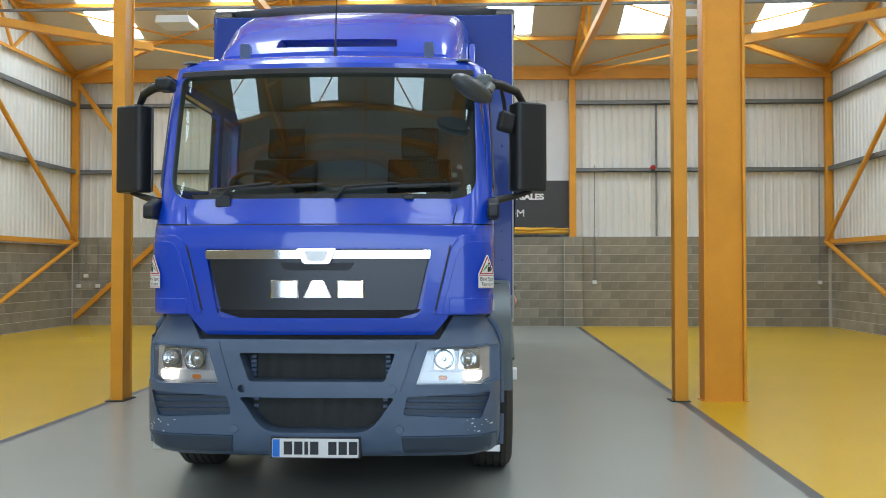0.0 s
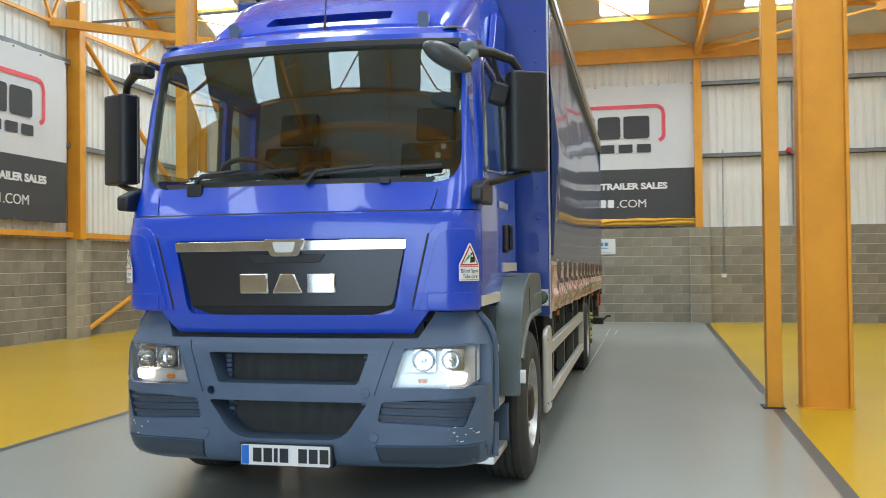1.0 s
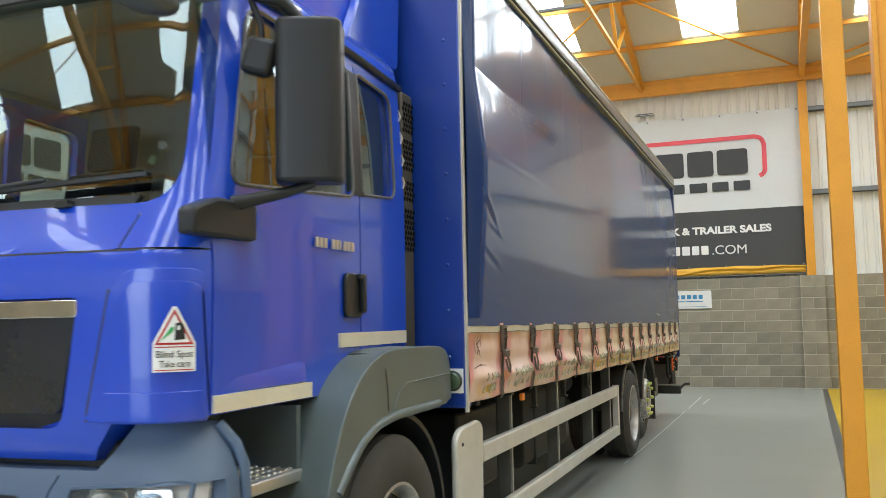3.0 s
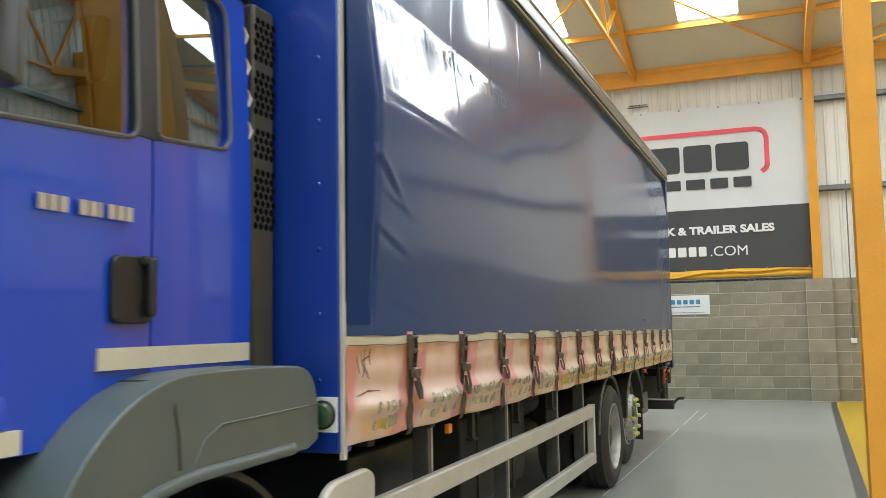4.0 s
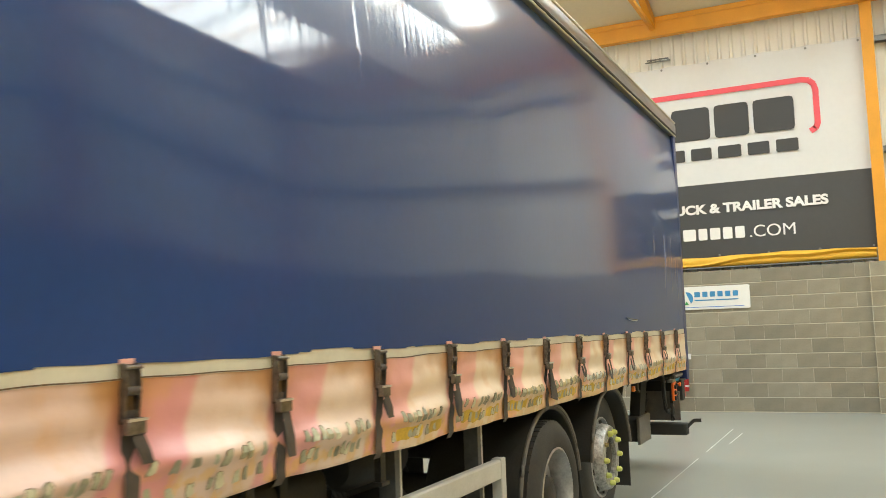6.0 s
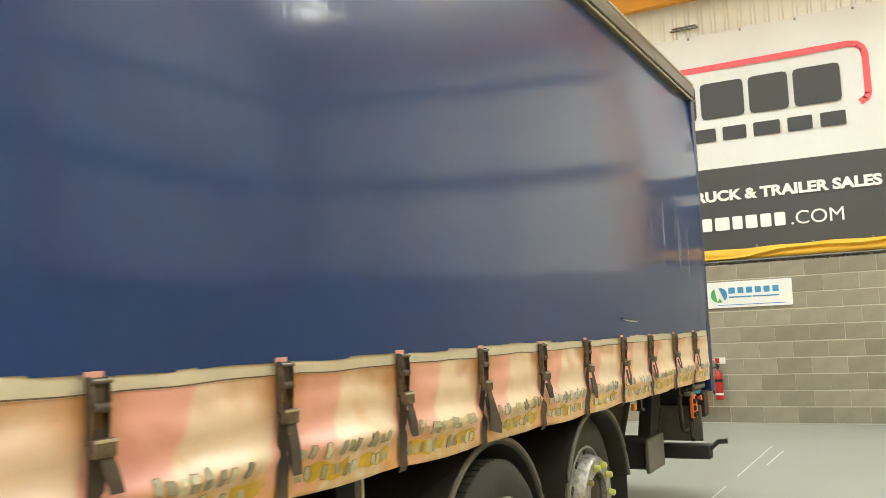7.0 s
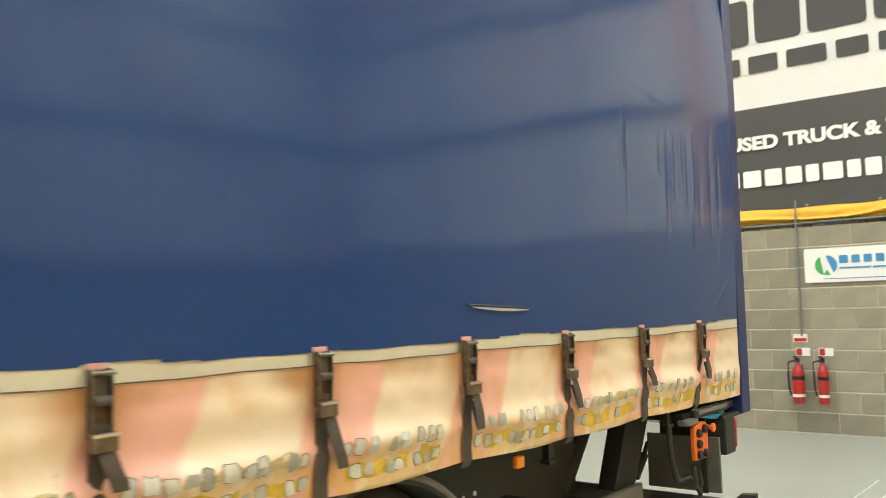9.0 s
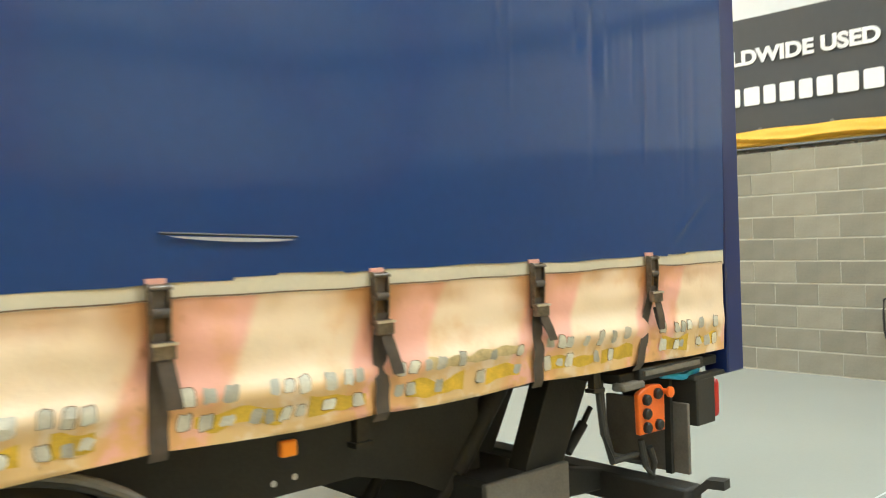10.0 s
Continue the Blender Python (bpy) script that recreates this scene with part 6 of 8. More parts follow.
def build_wheels():
    for axle, kind in ((FRONT_AXLE, "front"), (DRIVE_AXLE, "drive"), (TAG_AXLE, "front")):
        for s in (1, -1):
            inset, R = {FRONT_AXLE: (0.0, 0.500), DRIVE_AXLE: (-0.040, 0.456), TAG_AXLE: (0.075, 0.490)}[axle]
            xo, zc = CX + s * (1.205 - inset), R + (0.003 if kind == "drive" else -0.002)
            w = thing("wheel", (xo, axle, zc), "", "")
            w.parent = lorry
            w.matrix_parent_inverse = Matrix.Translation(-lorry.location)
            tw = 0.30
            b = bmesh.new()
            prof = [(0.285, -0.015), (0.30, 0.0), (0.37, 0.012), (R - 0.065, 0.008), (R - 0.030, -0.008), (R - 0.015, -0.03), (R - 0.002, -0.035), (R, -0.05)]
            for k in range(4):
                h = -0.075 - 0.05 * k
                prof += [(R, h), (R - 0.012, h - 0.003), (R - 0.012, h - 0.010), (R, h - 0.013)]
            prof += [(R, -tw + 0.05), (R - 0.015, -tw + 0.03), (R - 0.065, -tw), (0.30, -tw)]
            lathe(b, [(r, s * h) for r, h in prof], (xo, axle, zc), "x", 64)
            t = part("tyre", b, RUBBER, w, "worn black truck tyre")
            if kind == "drive":
                # lugs along both shoulders of the driven tyre
                b = bmesh.new()
                for k in range(58):
                    a = 2 * math.pi * k / 58
                    ca, sa = math.cos(a), math.sin(a)
                    for h0, h1 in ((-0.036, -0.088), (-0.202, -0.256)):
                        low, high = [], []
                        for hh, da in ((h0, -0.044), (h0, 0.044), (h1, 0.049), (h1, -0.039)):
                            cb, sb = math.cos(a + da), math.sin(a + da)
                            low.append(b.verts.new((xo + s * hh, axle + (R - 0.004) * cb, zc + (R - 0.004) * sb)))
                            high.append(b.verts.new((xo + s * hh, axle + (R + 0.004) * cb, zc + (R + 0.004) * sb)))
                        b.faces.new(high)
                        for j in range(4):
                            b.faces.new((low[j], low[(j + 1) % 4], high[(j + 1) % 4], high[j]))
                tagged(part("shoulder_tread", b, RUBBER, t), kind="stuff")
                b = bmesh.new()
                lathe(b, [(r, s * (h - 0.33)) for r, h in prof], (xo, axle, zc), "x", 48)
                part("tyre", b, RUBBER, w, "worn black truck tyre")
            b = bmesh.new()
            if kind == "front":
                prof2 = [(0.292, -0.010), (0.298, 0.0), (0.285, 0.004), (0.268, -0.03), (0.262, -0.065), (0.25, -0.065)]
            else:
                prof2 = [(0.292, -0.010), (0.298, 0.0), (0.285, 0.004), (0.268, -0.05), (0.262, -0.13), (0.20, -0.155), (0.12, -0.16), (0.0, -0.16)]
            lathe(b, [(r, s * h) for r, h in prof2], (xo, axle, zc), "x", 48)
            rim = part("rim", b, RIM, w, "silver painted steel rim")
            tag = axle == TAG_AXLE
            if kind == "front":
                # the front disc is dished; the tag axle's stands out beyond the tyre
                prof3 = ((0.262, -0.055), (0.260, -0.020), (0.247, 0.012), (0.236, 0.058), (0.226, 0.070), (0.148, 0.070), (0.142, 0.020), (0.0, 0.020)) if tag else ((0.258, -0.062), (0.243, -0.075), (0.205, -0.055), (0.132, -0.050), (0.128, -0.070), (0.0, -0.070))
                b = bmesh.new()
                lathe(b, [(r, s * h) for r, h in prof3], (xo, axle, zc), "x", 48)
                part("disc", b, SPOTTED if tag else DISC, w, "grease-spotted silver wheel disc" if tag else "grease-stained grey wheel disc")
            face = (0.070 if tag else -0.052) if kind == "front" else -0.155
            hole_r, hole_x = ((0.251, -0.004) if tag else (0.226, -0.066)) if kind == "front" else (0.225, -0.148)
            # dark discs stand in for the shaded hand holes
            for k in range(10):
                a = 2 * math.pi * (k + 0.5) / 10
                b = bmesh.new()
                lathe(b, [(0, 0.0), (0.024, 0.0), (0.024, s * 0.008), (0, s * 0.008)], (xo + s * hole_x, axle + hole_r * math.cos(a), zc + hole_r * math.sin(a)), "x", 12)
                part("rim_hole_disc", b, CHASSIS, w)
            b = bmesh.new()
            hubp = [(0.126, -0.07), (0.124, -0.02), (0.105, 0.0), (0.06, 0.008), (0.0, 0.008)] if kind == "front" else [(0.13, -0.16), (0.12, -0.06), (0.09, -0.04), (0.0, -0.04)]
            if tag:
                hubp = [(0.140, 0.02), (0.132, 0.040), (0.08, 0.05), (0.05, 0.06), (0.0, 0.06)]
            lathe(b, [(r, s * h) for r, h in hubp], (xo, axle, zc), "x", 32)
            part("hub", b, HUB, w, "greasy brown hub")
            for k in range(10):
                a = 2 * math.pi * k / 10
                r = 0.188 if tag else 0.163
                c = (xo, axle + r * math.cos(a), zc + r * math.sin(a))
                b = bmesh.new()
                lathe(b, [(0, s * (face + 0.026)), (0.013, s * (face + 0.026)), (0.0185, s * (face + 0.019)), (0.0185, s * face), (0, s * face)], c, "x", 6)
                part("wheel_nut", b, BRASS, w)
                if tag and s > 0 and k != 4:
                    b = bmesh.new()
                    lathe(b, [(0, s * (face + 0.040)), (0.013, s * (face + 0.039)), (0.019, s * (face + 0.030)), (0.0225, s * (face + 0.004)), (0, s * (face + 0.004))], c, "x", 12)
                    part("nut_cap", b, NUTCAP, w, "yellow-green nut cap")


def build_fenders():
    for s in (1, -1):
        xi, xo = CX + s * 0.70, CX + s * 1.205
        pts = [(5.03, 0.64)]
        pts += [(5.06, 0.80), (5.13, 0.98), (5.24, 1.17), (5.40, 1.30), (5.56, 1.36), (5.72, 1.375), (6.20, 1.37), (6.32, 1.345), (6.372, 1.25), (6.372, 1.10)]
        for _ in range(2):  # round the outline off
            pts = [pts[0]] + [q for p0, p1 in zip(pts, pts[1:]) for q in ((p0[0] * 0.75 + p1[0] * 0.25, p0[1] * 0.75 + p1[1] * 0.25), (p0[0] * 0.25 + p1[0] * 0.75, p0[1] * 0.25 + p1[1] * 0.75))] + [pts[-1]]
        arch = [(6.30, 1.075), (5.90, 1.078), (5.68, 1.072), (5.49, 1.045), (5.36, 0.990), (5.25, 0.912), (5.175, 0.84), (5.12, 0.74), (5.095, 0.64)]
        pts += arch
        b = bmesh.new()
        prism(b, pts, "x", xi, xo)
        f = part("front_fender", b, PLASTIC2, lorry, "grey plastic front wheel fender", bevel=0.085, angle=50)
        f.modifiers["bevel"].segments = 7
        # rolled arch edge
        b = bmesh.new()
        edge = round_poly([(5.155, 0.845), (5.25, 0.932), (5.36, 1.008), (5.49, 1.060), (5.68, 1.084), (6.20, 1.090)], 0.05, 3)[4:-4]
        tube(b, [(xo - s * 0.004, y, z) for y, z in [(5.155, 0.845)] + edge + [(6.20, 1.090)]], 0.021, 10)
        part("arch_edge", b, PLASTIC2, f)
        # black inner liner behind the wheel
        b = bmesh.new()
        lin = [(FRONT_AXLE + 0.555 * math.cos(a), 0.515 + 0.56 * math.sin(a)) for a in span(radians(160), radians(-20), 24)]
        lin2 = [(FRONT_AXLE + 0.585 * math.cos(a), 0.515 + 0.58 * math.sin(a)) for a in span(radians(-20), radians(160), 24)]
        prism(b, lin + lin2, "x", xi, CX + s * 1.198)
        part("wheel_liner", b, BLACK, f)
        b = bmesh.new()
        bx(b, CX + s * 0.86, CX + s * 1.19, 6.262, 6.285, 0.11, 0.50)
        part("mud_flap", b, RUBBER, f)
        # split line and side lamp
        b = bmesh.new()
        tube(b, [(xo + s * 0.002, 5.66, 1.10), (xo + s * 0.002, 5.72, 1.18), (xo + s * 0.002, 5.80, 1.215), (xo + s * 0.002, 6.35, 1.225)], 0.003, 6)
        part("crease", b, PLASTIC2, f)
        b = bmesh.new()
        tube(b, [(xo - s * 0.35, 5.545, 1.350), (xo - s * 0.10, 5.555, 1.353)] + [(xo - s * 0.085 * (1 - math.sin(a)), 5.56 + 0.03 * math.sin(a), 1.268 + 0.085 * math.cos(a)) for a in span(0.15, math.pi / 2, 7)] + [(xo, 5.605, 1.20), (xo, 5.612, 1.11)], 0.0045, 6)
        part("split_line", b, CHASSIS, f)
        b = bmesh.new()
        prism(b, round_poly([(5.075, 0.71), (5.13, 0.71), (5.135, 0.79), (5.08, 0.79)], 0.015, 3), "x", xo - s * 0.02, xo + s * 0.03)
        part("side_repeater", b, WHITE, f, "clear side repeater lamp", bevel=0.008)
        # steps
        well = part("step_well", cutter(bx, CX + s * 0.62, CX + s * 0.72, 4.60, 5.25, 0.33, 1.22), PLASTIC2, lorry, "dark grey step well below the door")
        part("well_side", cutter(bx, CX + s * 0.72, CX + s * 1.06, 5.10, 5.13, 0.62, 1.18), PLASTIC2, well)
        for z, y0, y1, xx in ((0.945, 4.66, 5.20, 1.075), (0.645, 4.66, 5.09, 1.11), (0.355, 4.66, 5.17, 1.11)):
            b = bmesh.new()
            prism(b, round_poly([(CX + s * 0.78, z - 0.04), (CX + s * xx, z - 0.045), (CX + s * xx, z), (CX + s * 0.78, z)], 0.006, 2), "y", y0, y1)
            st = part("step", b, ALLOY, well, "silver tread step", bevel=0.004)
            b = bmesh.new()
            for iy in range(14):
                for ix in range(5):
                    lathe(b, [(0.012, 0.0), (0.010, 0.006), (0.0, 0.006)], (CX + s * (0.83 + 0.05 * ix), y0 + 0.02 + (y1 - y0 - 0.04) * iy / 13, z), "z", 6)
            tagged(part("tread_studs", b, ALLOY, well, "many small raised tread studs"), kind="stuff")
        b = bmesh.new()
        prism(b, round_poly([(4.86, 0.36), (5.20, 0.36), (5.22, 0.60), (4.86, 0.56)], 0.03, 3), "x", CX + s * 0.80, CX + s * 0.83)
        bx(b, CX + s * 0.83, CX + s * 1.12, 5.14, 5.19, 0.34, 0.58)
        part("lower_step_panel", b, PLASTIC, well, bevel=0.01)


def build_body():
    s = 1
    x0, x1 = CX - 1.262, CX + 1.262
    hb = part("headboard", cutter(bx, x0, x1, BODY_F, BODY_F + 0.09, 1.04, 3.60), PANEL, lorry, "royal blue headboard with rivets", bevel=0.012)
    for sx in (1, -1):
        for z in span(1.30, 3.45, 9):
            b = bmesh.new()
            lathe(b, [(0.010, 0.0), (0.009, -0.002), (0.005, -0.004), (0.0, -0.0045)], (CX + sx * 1.175, BODY_F, z), "y", 10)
            part("rivet", b, PANEL, hb)
        b = bmesh.new()
        bx(b, CX + sx * 1.255, CX + sx * 1.270, BODY_F + 0.004, BODY_F + 0.03, 1.02, 3.60)
        part("edge_trim", b, GUARD if sx > 0 else PANEL, hb, "worn silver edge trim")
        b = bmesh.new()
        bx(b, CX + sx * 1.135, CX + sx * 1.250, BODY_F - 0.012, BODY_F, 1.118, 1.242)
        mk = part("marker_plate", b, WHITE, hb)
        b = bmesh.new()
        lathe(b, [(0.052, 0), (0.052, -0.008), (0.046, -0.012), (0.0, -0.012)], (CX + sx * 1.196, BODY_F - 0.012, 1.180), "y", 24)
        part("marker_ring", b, BLACK, mk)
        b = bmesh.new()
        lathe(b, [(0.045, -0.012), (0.036, -0.022), (0.0, -0.027)], (CX + sx * 1.196, BODY_F - 0.012, 1.180), "y", 20)
        part("marker_lens", b, LENSGREEN, mk, "dull green round lens")
    b = bmesh.new()
    sheet(b, lambda u, v: (u, v, ROOF - 0.02 + 0.05 * (1 - ((u - CX) / 1.26) ** 2)), span(x0, x1, 8), [BODY_F, BODY_R])
    sheet(b, lambda u, v: (u, v, 3.60), span(x0, x1, 2), [BODY_F, BODY_R])
    part("roof", b, WHITE, lorry, "white translucent lorry roof")
    # top rails, slightly battered
    for sx in (1, -1):
        b = bmesh.new()
        xe = CX + sx * 1.262
        prof = [(xe - sx * 0.14, 3.495), (xe + sx * 0.012, 3.485), (xe + sx * 0.022, 3.53), (xe + sx * 0.022, 3.61), (xe + sx * 0.005, 3.655), (xe - sx * 0.14, 3.66)]
        prism(b, prof, "y", BODY_F + 0.02, BODY_R)
        r = part("top_rail", b, RAIL, lorry, "dull grey aluminium top rail", bevel=0.006)
        b = bmesh.new()
        tube(b, [(xe + sx * 0.020, y, 3.488 + 0.007 * noise.noise(Vector((y * 3.1, 1, 4))) + 0.005 * noise.noise(Vector((y * 9, 3, 1)))) for y in span(BODY_F + 0.03, BODY_R - 0.02, 160)], 0.007, 6)
        part("curtain_track", b, CREAMTAPE, r, "worn cream top hem of the curtain")
        b = bmesh.new()
        tube(b, [(xe + sx * 0.019, y, 3.512) for y in span(BODY_F + 0.03, BODY_R - 0.02, 60)], 0.011, 6)
        part("track_groove", b, CHASSIS, r)
        b = bmesh.new()
        tube(b, [(xe + sx * 0.016, y, 3.640) for y in span(BODY_F + 0.03, BODY_R - 0.02, 3)], 0.010, 8)
        part("upper_bead", b, GUARD, r)
    bed = part("bed", cutter(bx, x0 + 0.03, x1 - 0.03, BODY_F + 0.09, BODY_R, 1.12, 1.27), CHASSIS, lorry, "dark load bed")
    for sx in (1, -1):
        # rear posts
        b = bmesh.new()
        bx(b, CX + sx * 1.15, CX + sx * 1.27, 16.16, 16.29, 0.86, 3.50)
        part("rear_post", b, NAVY, lorry, "dark blue rear corner post", bevel=0.008)
    b = bmesh.new()
    bx(b, x0, x1, 16.16, 16.29, 3.50, 3.66)
    part("rear_header", b, NAVY, lorry, bevel=0.008)
    b = bmesh.new()
    bx(b, x0 + 0.05, x1 - 0.05, 16.20, 16.26, 1.12, 3.50)
    part("rear_shutter", b, PANEL, lorry)
    # interior lining so that no light comes through
    rf = random.Random(31)
    folds = [(rf.uniform(15.05, 16.1) if k > 3 else rf.uniform(14.75, 15.1), 0, rf.uniform(0.22, 0.75), rf.uniform(0.009, 0.022), rf.choice((-1, 1)) * rf.uniform(0.0010, 0.0024)) for k in range(22)]
    folds = [(yc, 2.47 - ln - rf.uniform(0, 0.12), ln, wd, am) for yc, zc, ln, wd, am in folds]

    def wave(y, z):
        """How far the curtain stands out from its plane: slack, tension folds and creases."""
        t = max(0.0, min(1.0, (z - 1.4) / 2.1))
        w = 0.006 * math.sin(1.3 * y + 0.6) * math.sin(math.pi * t)
        w += 0.0010 * math.sin(3.1 * y + 2.1 * z)
        edge = max(0.0, min(1.0, (y - 6.46) / 0.24))
        belly = edge * edge * (3 - 2 * edge) * math.exp(-((y - 7.3) / 1.55) ** 2)
        w -= 0.056 * math.exp(-((y - 9.8) / 0.90) ** 2) * max(0.0, min(0.35, z - 2.60))
        if t > 0.5:  # the upper half leans in to the rail
            w -= (0.046 * ((t - 0.5) / 0.5) ** 2) * (1 - 0.8 * min(1.0, belly)) - 0.012
        else:
            w += 0.012 * math.sin(math.pi * t)
        # the cloth bellies out below a fold and leans back above it, most of all near the front
        up = max(0.0, min(1.0, (z - 1.5) / 0.88))
        w += belly * (0.045 * up * up * (3 - 2 * up) - 0.145 * max(0.0, min(0.42, z - 2.40)) - 0.11 * max(0.0, min(0.07, z - 2.82)) + 0.035 * max(0.0, z - 2.89))
        top = max(0.0, (z - 2.55) / 0.95)
        rise = max(0.0, min(1.0, (z - 2.37) / 0.28))
        rise = rise * rise * (3 - 2 * rise)
        lead = 0.40 + 0.70 * math.exp(-((y - 7.4) / 2.1) ** 2)
        w += 0.16 * rise * lead * (1 - 0.65 * max(0.0, min(1.0, (z - 2.72) / 0.3))) * (0.0014 * noise.noise(Vector((y * 31, z * 1.1, 5))) + 0.0030 * noise.noise(Vector((y * 9, z * 0.8, 8))) + 0.0005 * noise.noise(Vector((y * 70, z * 2.5, 1))))
        for ys_ in (7.66, 8.27, 8.88, 9.50):
            w -= rise * 0.0016 * math.exp(-((y - ys_) / 0.007) ** 2)
        front = math.exp(-((y - 7.3) / 1.9) ** 2)
        w += top * front * 0.003 * math.sin(9 * y)
        if y > 14.6:  # gathered folds by the rear post
            for yc, zc, ln, wd, am in folds:
                if abs(y - yc) < 0.06:
                    a = (z - zc) / ln
                    if 0 < a < 1:
                        w += am * math.exp(-((y - yc - 0.01 * a) / wd) ** 2) * math.sin(math.pi * a ** 0.5)
        # diagonal creases
        for y0, z0, dy, dz, ln, amp in ((6.75, 2.13, 0.55, -0.35, 0.14, 0.010), (7.35, 2.425, 1.0, -0.02, 0.62, 0.0036), (15.15, 2.50, 0.8, -0.12, 0.28, 0.0009), (15.9, 1.55, 0.5, 0.35, 0.12, 0.006),
                                        (7.0, 1.60, 0.9, -0.16, 0.2, 0.0016), (6.83, 1.865, 0.29, -0.09, 0.16, 0.003), (6.84, 2.02, 0.28, -0.07, 0.15, 0.003)):
            q = math.hypot(dy, dz)
            a = ((y - y0) * dy + (z - z0) * dz) / q
            c = (-(y - y0) * dz + (z - z0) * dy) / q
            w += amp * math.exp(-(a / ln) ** 2) * math.exp(-(c / 0.030) ** 2) * (1 if c > 0 else -1) * min(1.0, abs(c) / 0.012)
        # a seam near the front
        w -= 0.010 * math.exp(-((y - 6.675) / 0.02) ** 2) * max(0.0, min(1.0, (z - 1.52) / 0.08))
        n = noise.noise(Vector((y * 0.9, z * 1.3, 3.0))) * 0.0020 + noise.noise(Vector((y * 3.5, z * 2.0, 7.0))) * 0.0006
        return w + n

    def curtain_edge(y):
        """The ragged lower edge of the navy cloth, over its cream weld band."""
        return curtain_low(y) + 0.008 * (noise.noise(Vector((y * 0.8, 2, 5))) > 0.05) + 0.005 * (noise.noise(Vector((y * 1.9, 4, 1))) > 0.15) - 0.036

    def curtain_low(y):
        return 1.495 - 0.0075 * (y - BODY_F) + 0.0016 * math.sin(7 * y) + 0.0014 * math.sin(19 * y) + 0.004 * noise.noise(Vector((y * 2.3, 0, 9)))
    for sx in (1, -1):
        xe = CX + sx * 1.266
        b = bmesh.new()
        ys = span(BODY_F + 0.025, 16.155, 1500 if sx > 0 else 60)
        zs = span(0, 1, 150 if sx > 0 else 12)
        sheet(b, lambda u, v: (xe + sx * wave(u, curtain_low(u) + (3.49 - curtain_low(u)) * v), u, curtain_edge(u) + (3.50 - curtain_edge(u)) * v), ys, zs)
        cu = part("side_curtain", b, CURTAIN, lorry, "taut navy blue PVC side curtain with creases", angle=60)
        # cream hem above the skirt
        b = bmesh.new()

        def hem_out(u, v):
            return xe + sx * (wave(u, curtain_low(u)) - 0.004 + 0.002 * math.sin(u * 11))
        sheet(b, lambda u, v: (hem_out(u, v), u, curtain_low(u) - 0.085 + 0.075 * v), span(BODY_F + 0.025, 16.155, 200), span(0, 1, 3))
        part("curtain_hem", b, CREAMTAPE, cu, "cream weld band along the curtain")
    # darker front hem of the curtain on the viewed side
    b = bmesh.new()
    sheet(b, lambda u, v: (CX + 1.266 + wave(u, v) + 0.004, u, v), span(BODY_F + 0.028, 6.66, 10), span(1.50, 3.48, 60))
    part("front_hem", b, HEMBLUE, cu, "dark blue doubled front edge of the curtain")
    # residue of lettering that was taken off the cloth
    k = lettering("letter_residue", "ic tile distrib", 0.155, pose(0, 0, 0, 90, 0, 90), GHOST, cu, depth=0.0, label="faint matt residue of removed lettering")
    tagged(k, kind="stuff")
    lo, hi = min(v.co.y for v in k.data.vertices), max(v.co.y for v in k.data.vertices)
    for v in k.data.vertices:
        y, z = 7.30 + 1.24 * (v.co.y - lo) / (hi - lo), 2.77 + v.co.z
        v.co = (CX + 1.266 + wave(y, z) + 0.0025, y, z)
    k.data.update()
    # the tear low on the curtain
    b = bmesh.new()
    sheet(b, lambda u, v: (CX + 1.2765 + wave(u, 1.52) + 0.002, u, 1.512 - 0.05 * (u - 13.62) + 0.010 - 0.010 * v * math.sin(math.pi * min(1, max(0, (u - 13.62) / 0.36))) ** 0.6), span(13.62, 13.98, 20), [0, 1])
    part("tear_lip", b, GREYBACK, cu, "white backing showing through a tear")
    b = bmesh.new()
    tube(b, [(CX + 1.278 + wave(u, 1.54), u, 1.528 - 0.05 * (u - 13.62)) for u in span(13.60, 13.98, 12)], 0.004, 6)
    part("tear_edge", b, BLACK, cu)

    # skirt in bays between the straps
    def strap_y(i):
        return 7.035 + 0.636 * i if i < 5 else 9.579 + 0.668 * (i - 4)
    straps = [strap_y(i) for i in range(14)]

    def bay(y):
        """0 at a strap, 1 between two."""
        if y < straps[0]:
            return min(1.0, (straps[0] - y) / 0.3) * 0.8
        if y > straps[-1]:
            return min(1.0, (y - straps[-1]) / 0.3) * 0.8
        for a, c in zip(straps, straps[1:]):
            if a <= y <= c:
                return abs(math.sin(math.pi * (y - a) / (c - a)))
        return 1.0

    def skirt_point(sx, y, v):
        ztop = curtain_low(y) - 0.075
        zbot = 1.052 - 0.0100 * (y - BODY_F) + 0.010 * (1 - bay(y)) + 0.004 * math.sin(4.3 * y)
        z = zbot + (ztop - zbot) * v
        q = bay(y) ** 0.6 * (1.0 - 0.45 * max(0.0, min(1.0, (y - 10.0) / 3.0)))
        out = 0.024 * q * math.sin(math.pi * min(1, v * 1.15)) - 0.012 * (1 - v) - 0.010 * math.exp(-(bay(y) / 0.16) ** 2) * math.sin(math.pi * v)
        ridge = 0.37 + 0.06 * noise.noise(Vector((y * 0.9, 3, 3)))
        out += (0.008 + 0.020 * q) * math.exp(-((v - ridge) / 0.085) ** 2)
        out -= 0.016 * q * math.exp(-((v - ridge - 0.22) / 0.11) ** 2)
        out += 0.010 * noise.noise(Vector((y * 3, v * 2, 1))) + 0.004 * noise.noise(Vector((y * 11, v * 6, 5)))
        out *= min(1.0, 0.12 + (y - BODY_F - 0.025) / 0.2) * min(1.0, 0.25 + (16.13 - y) / 0.5)
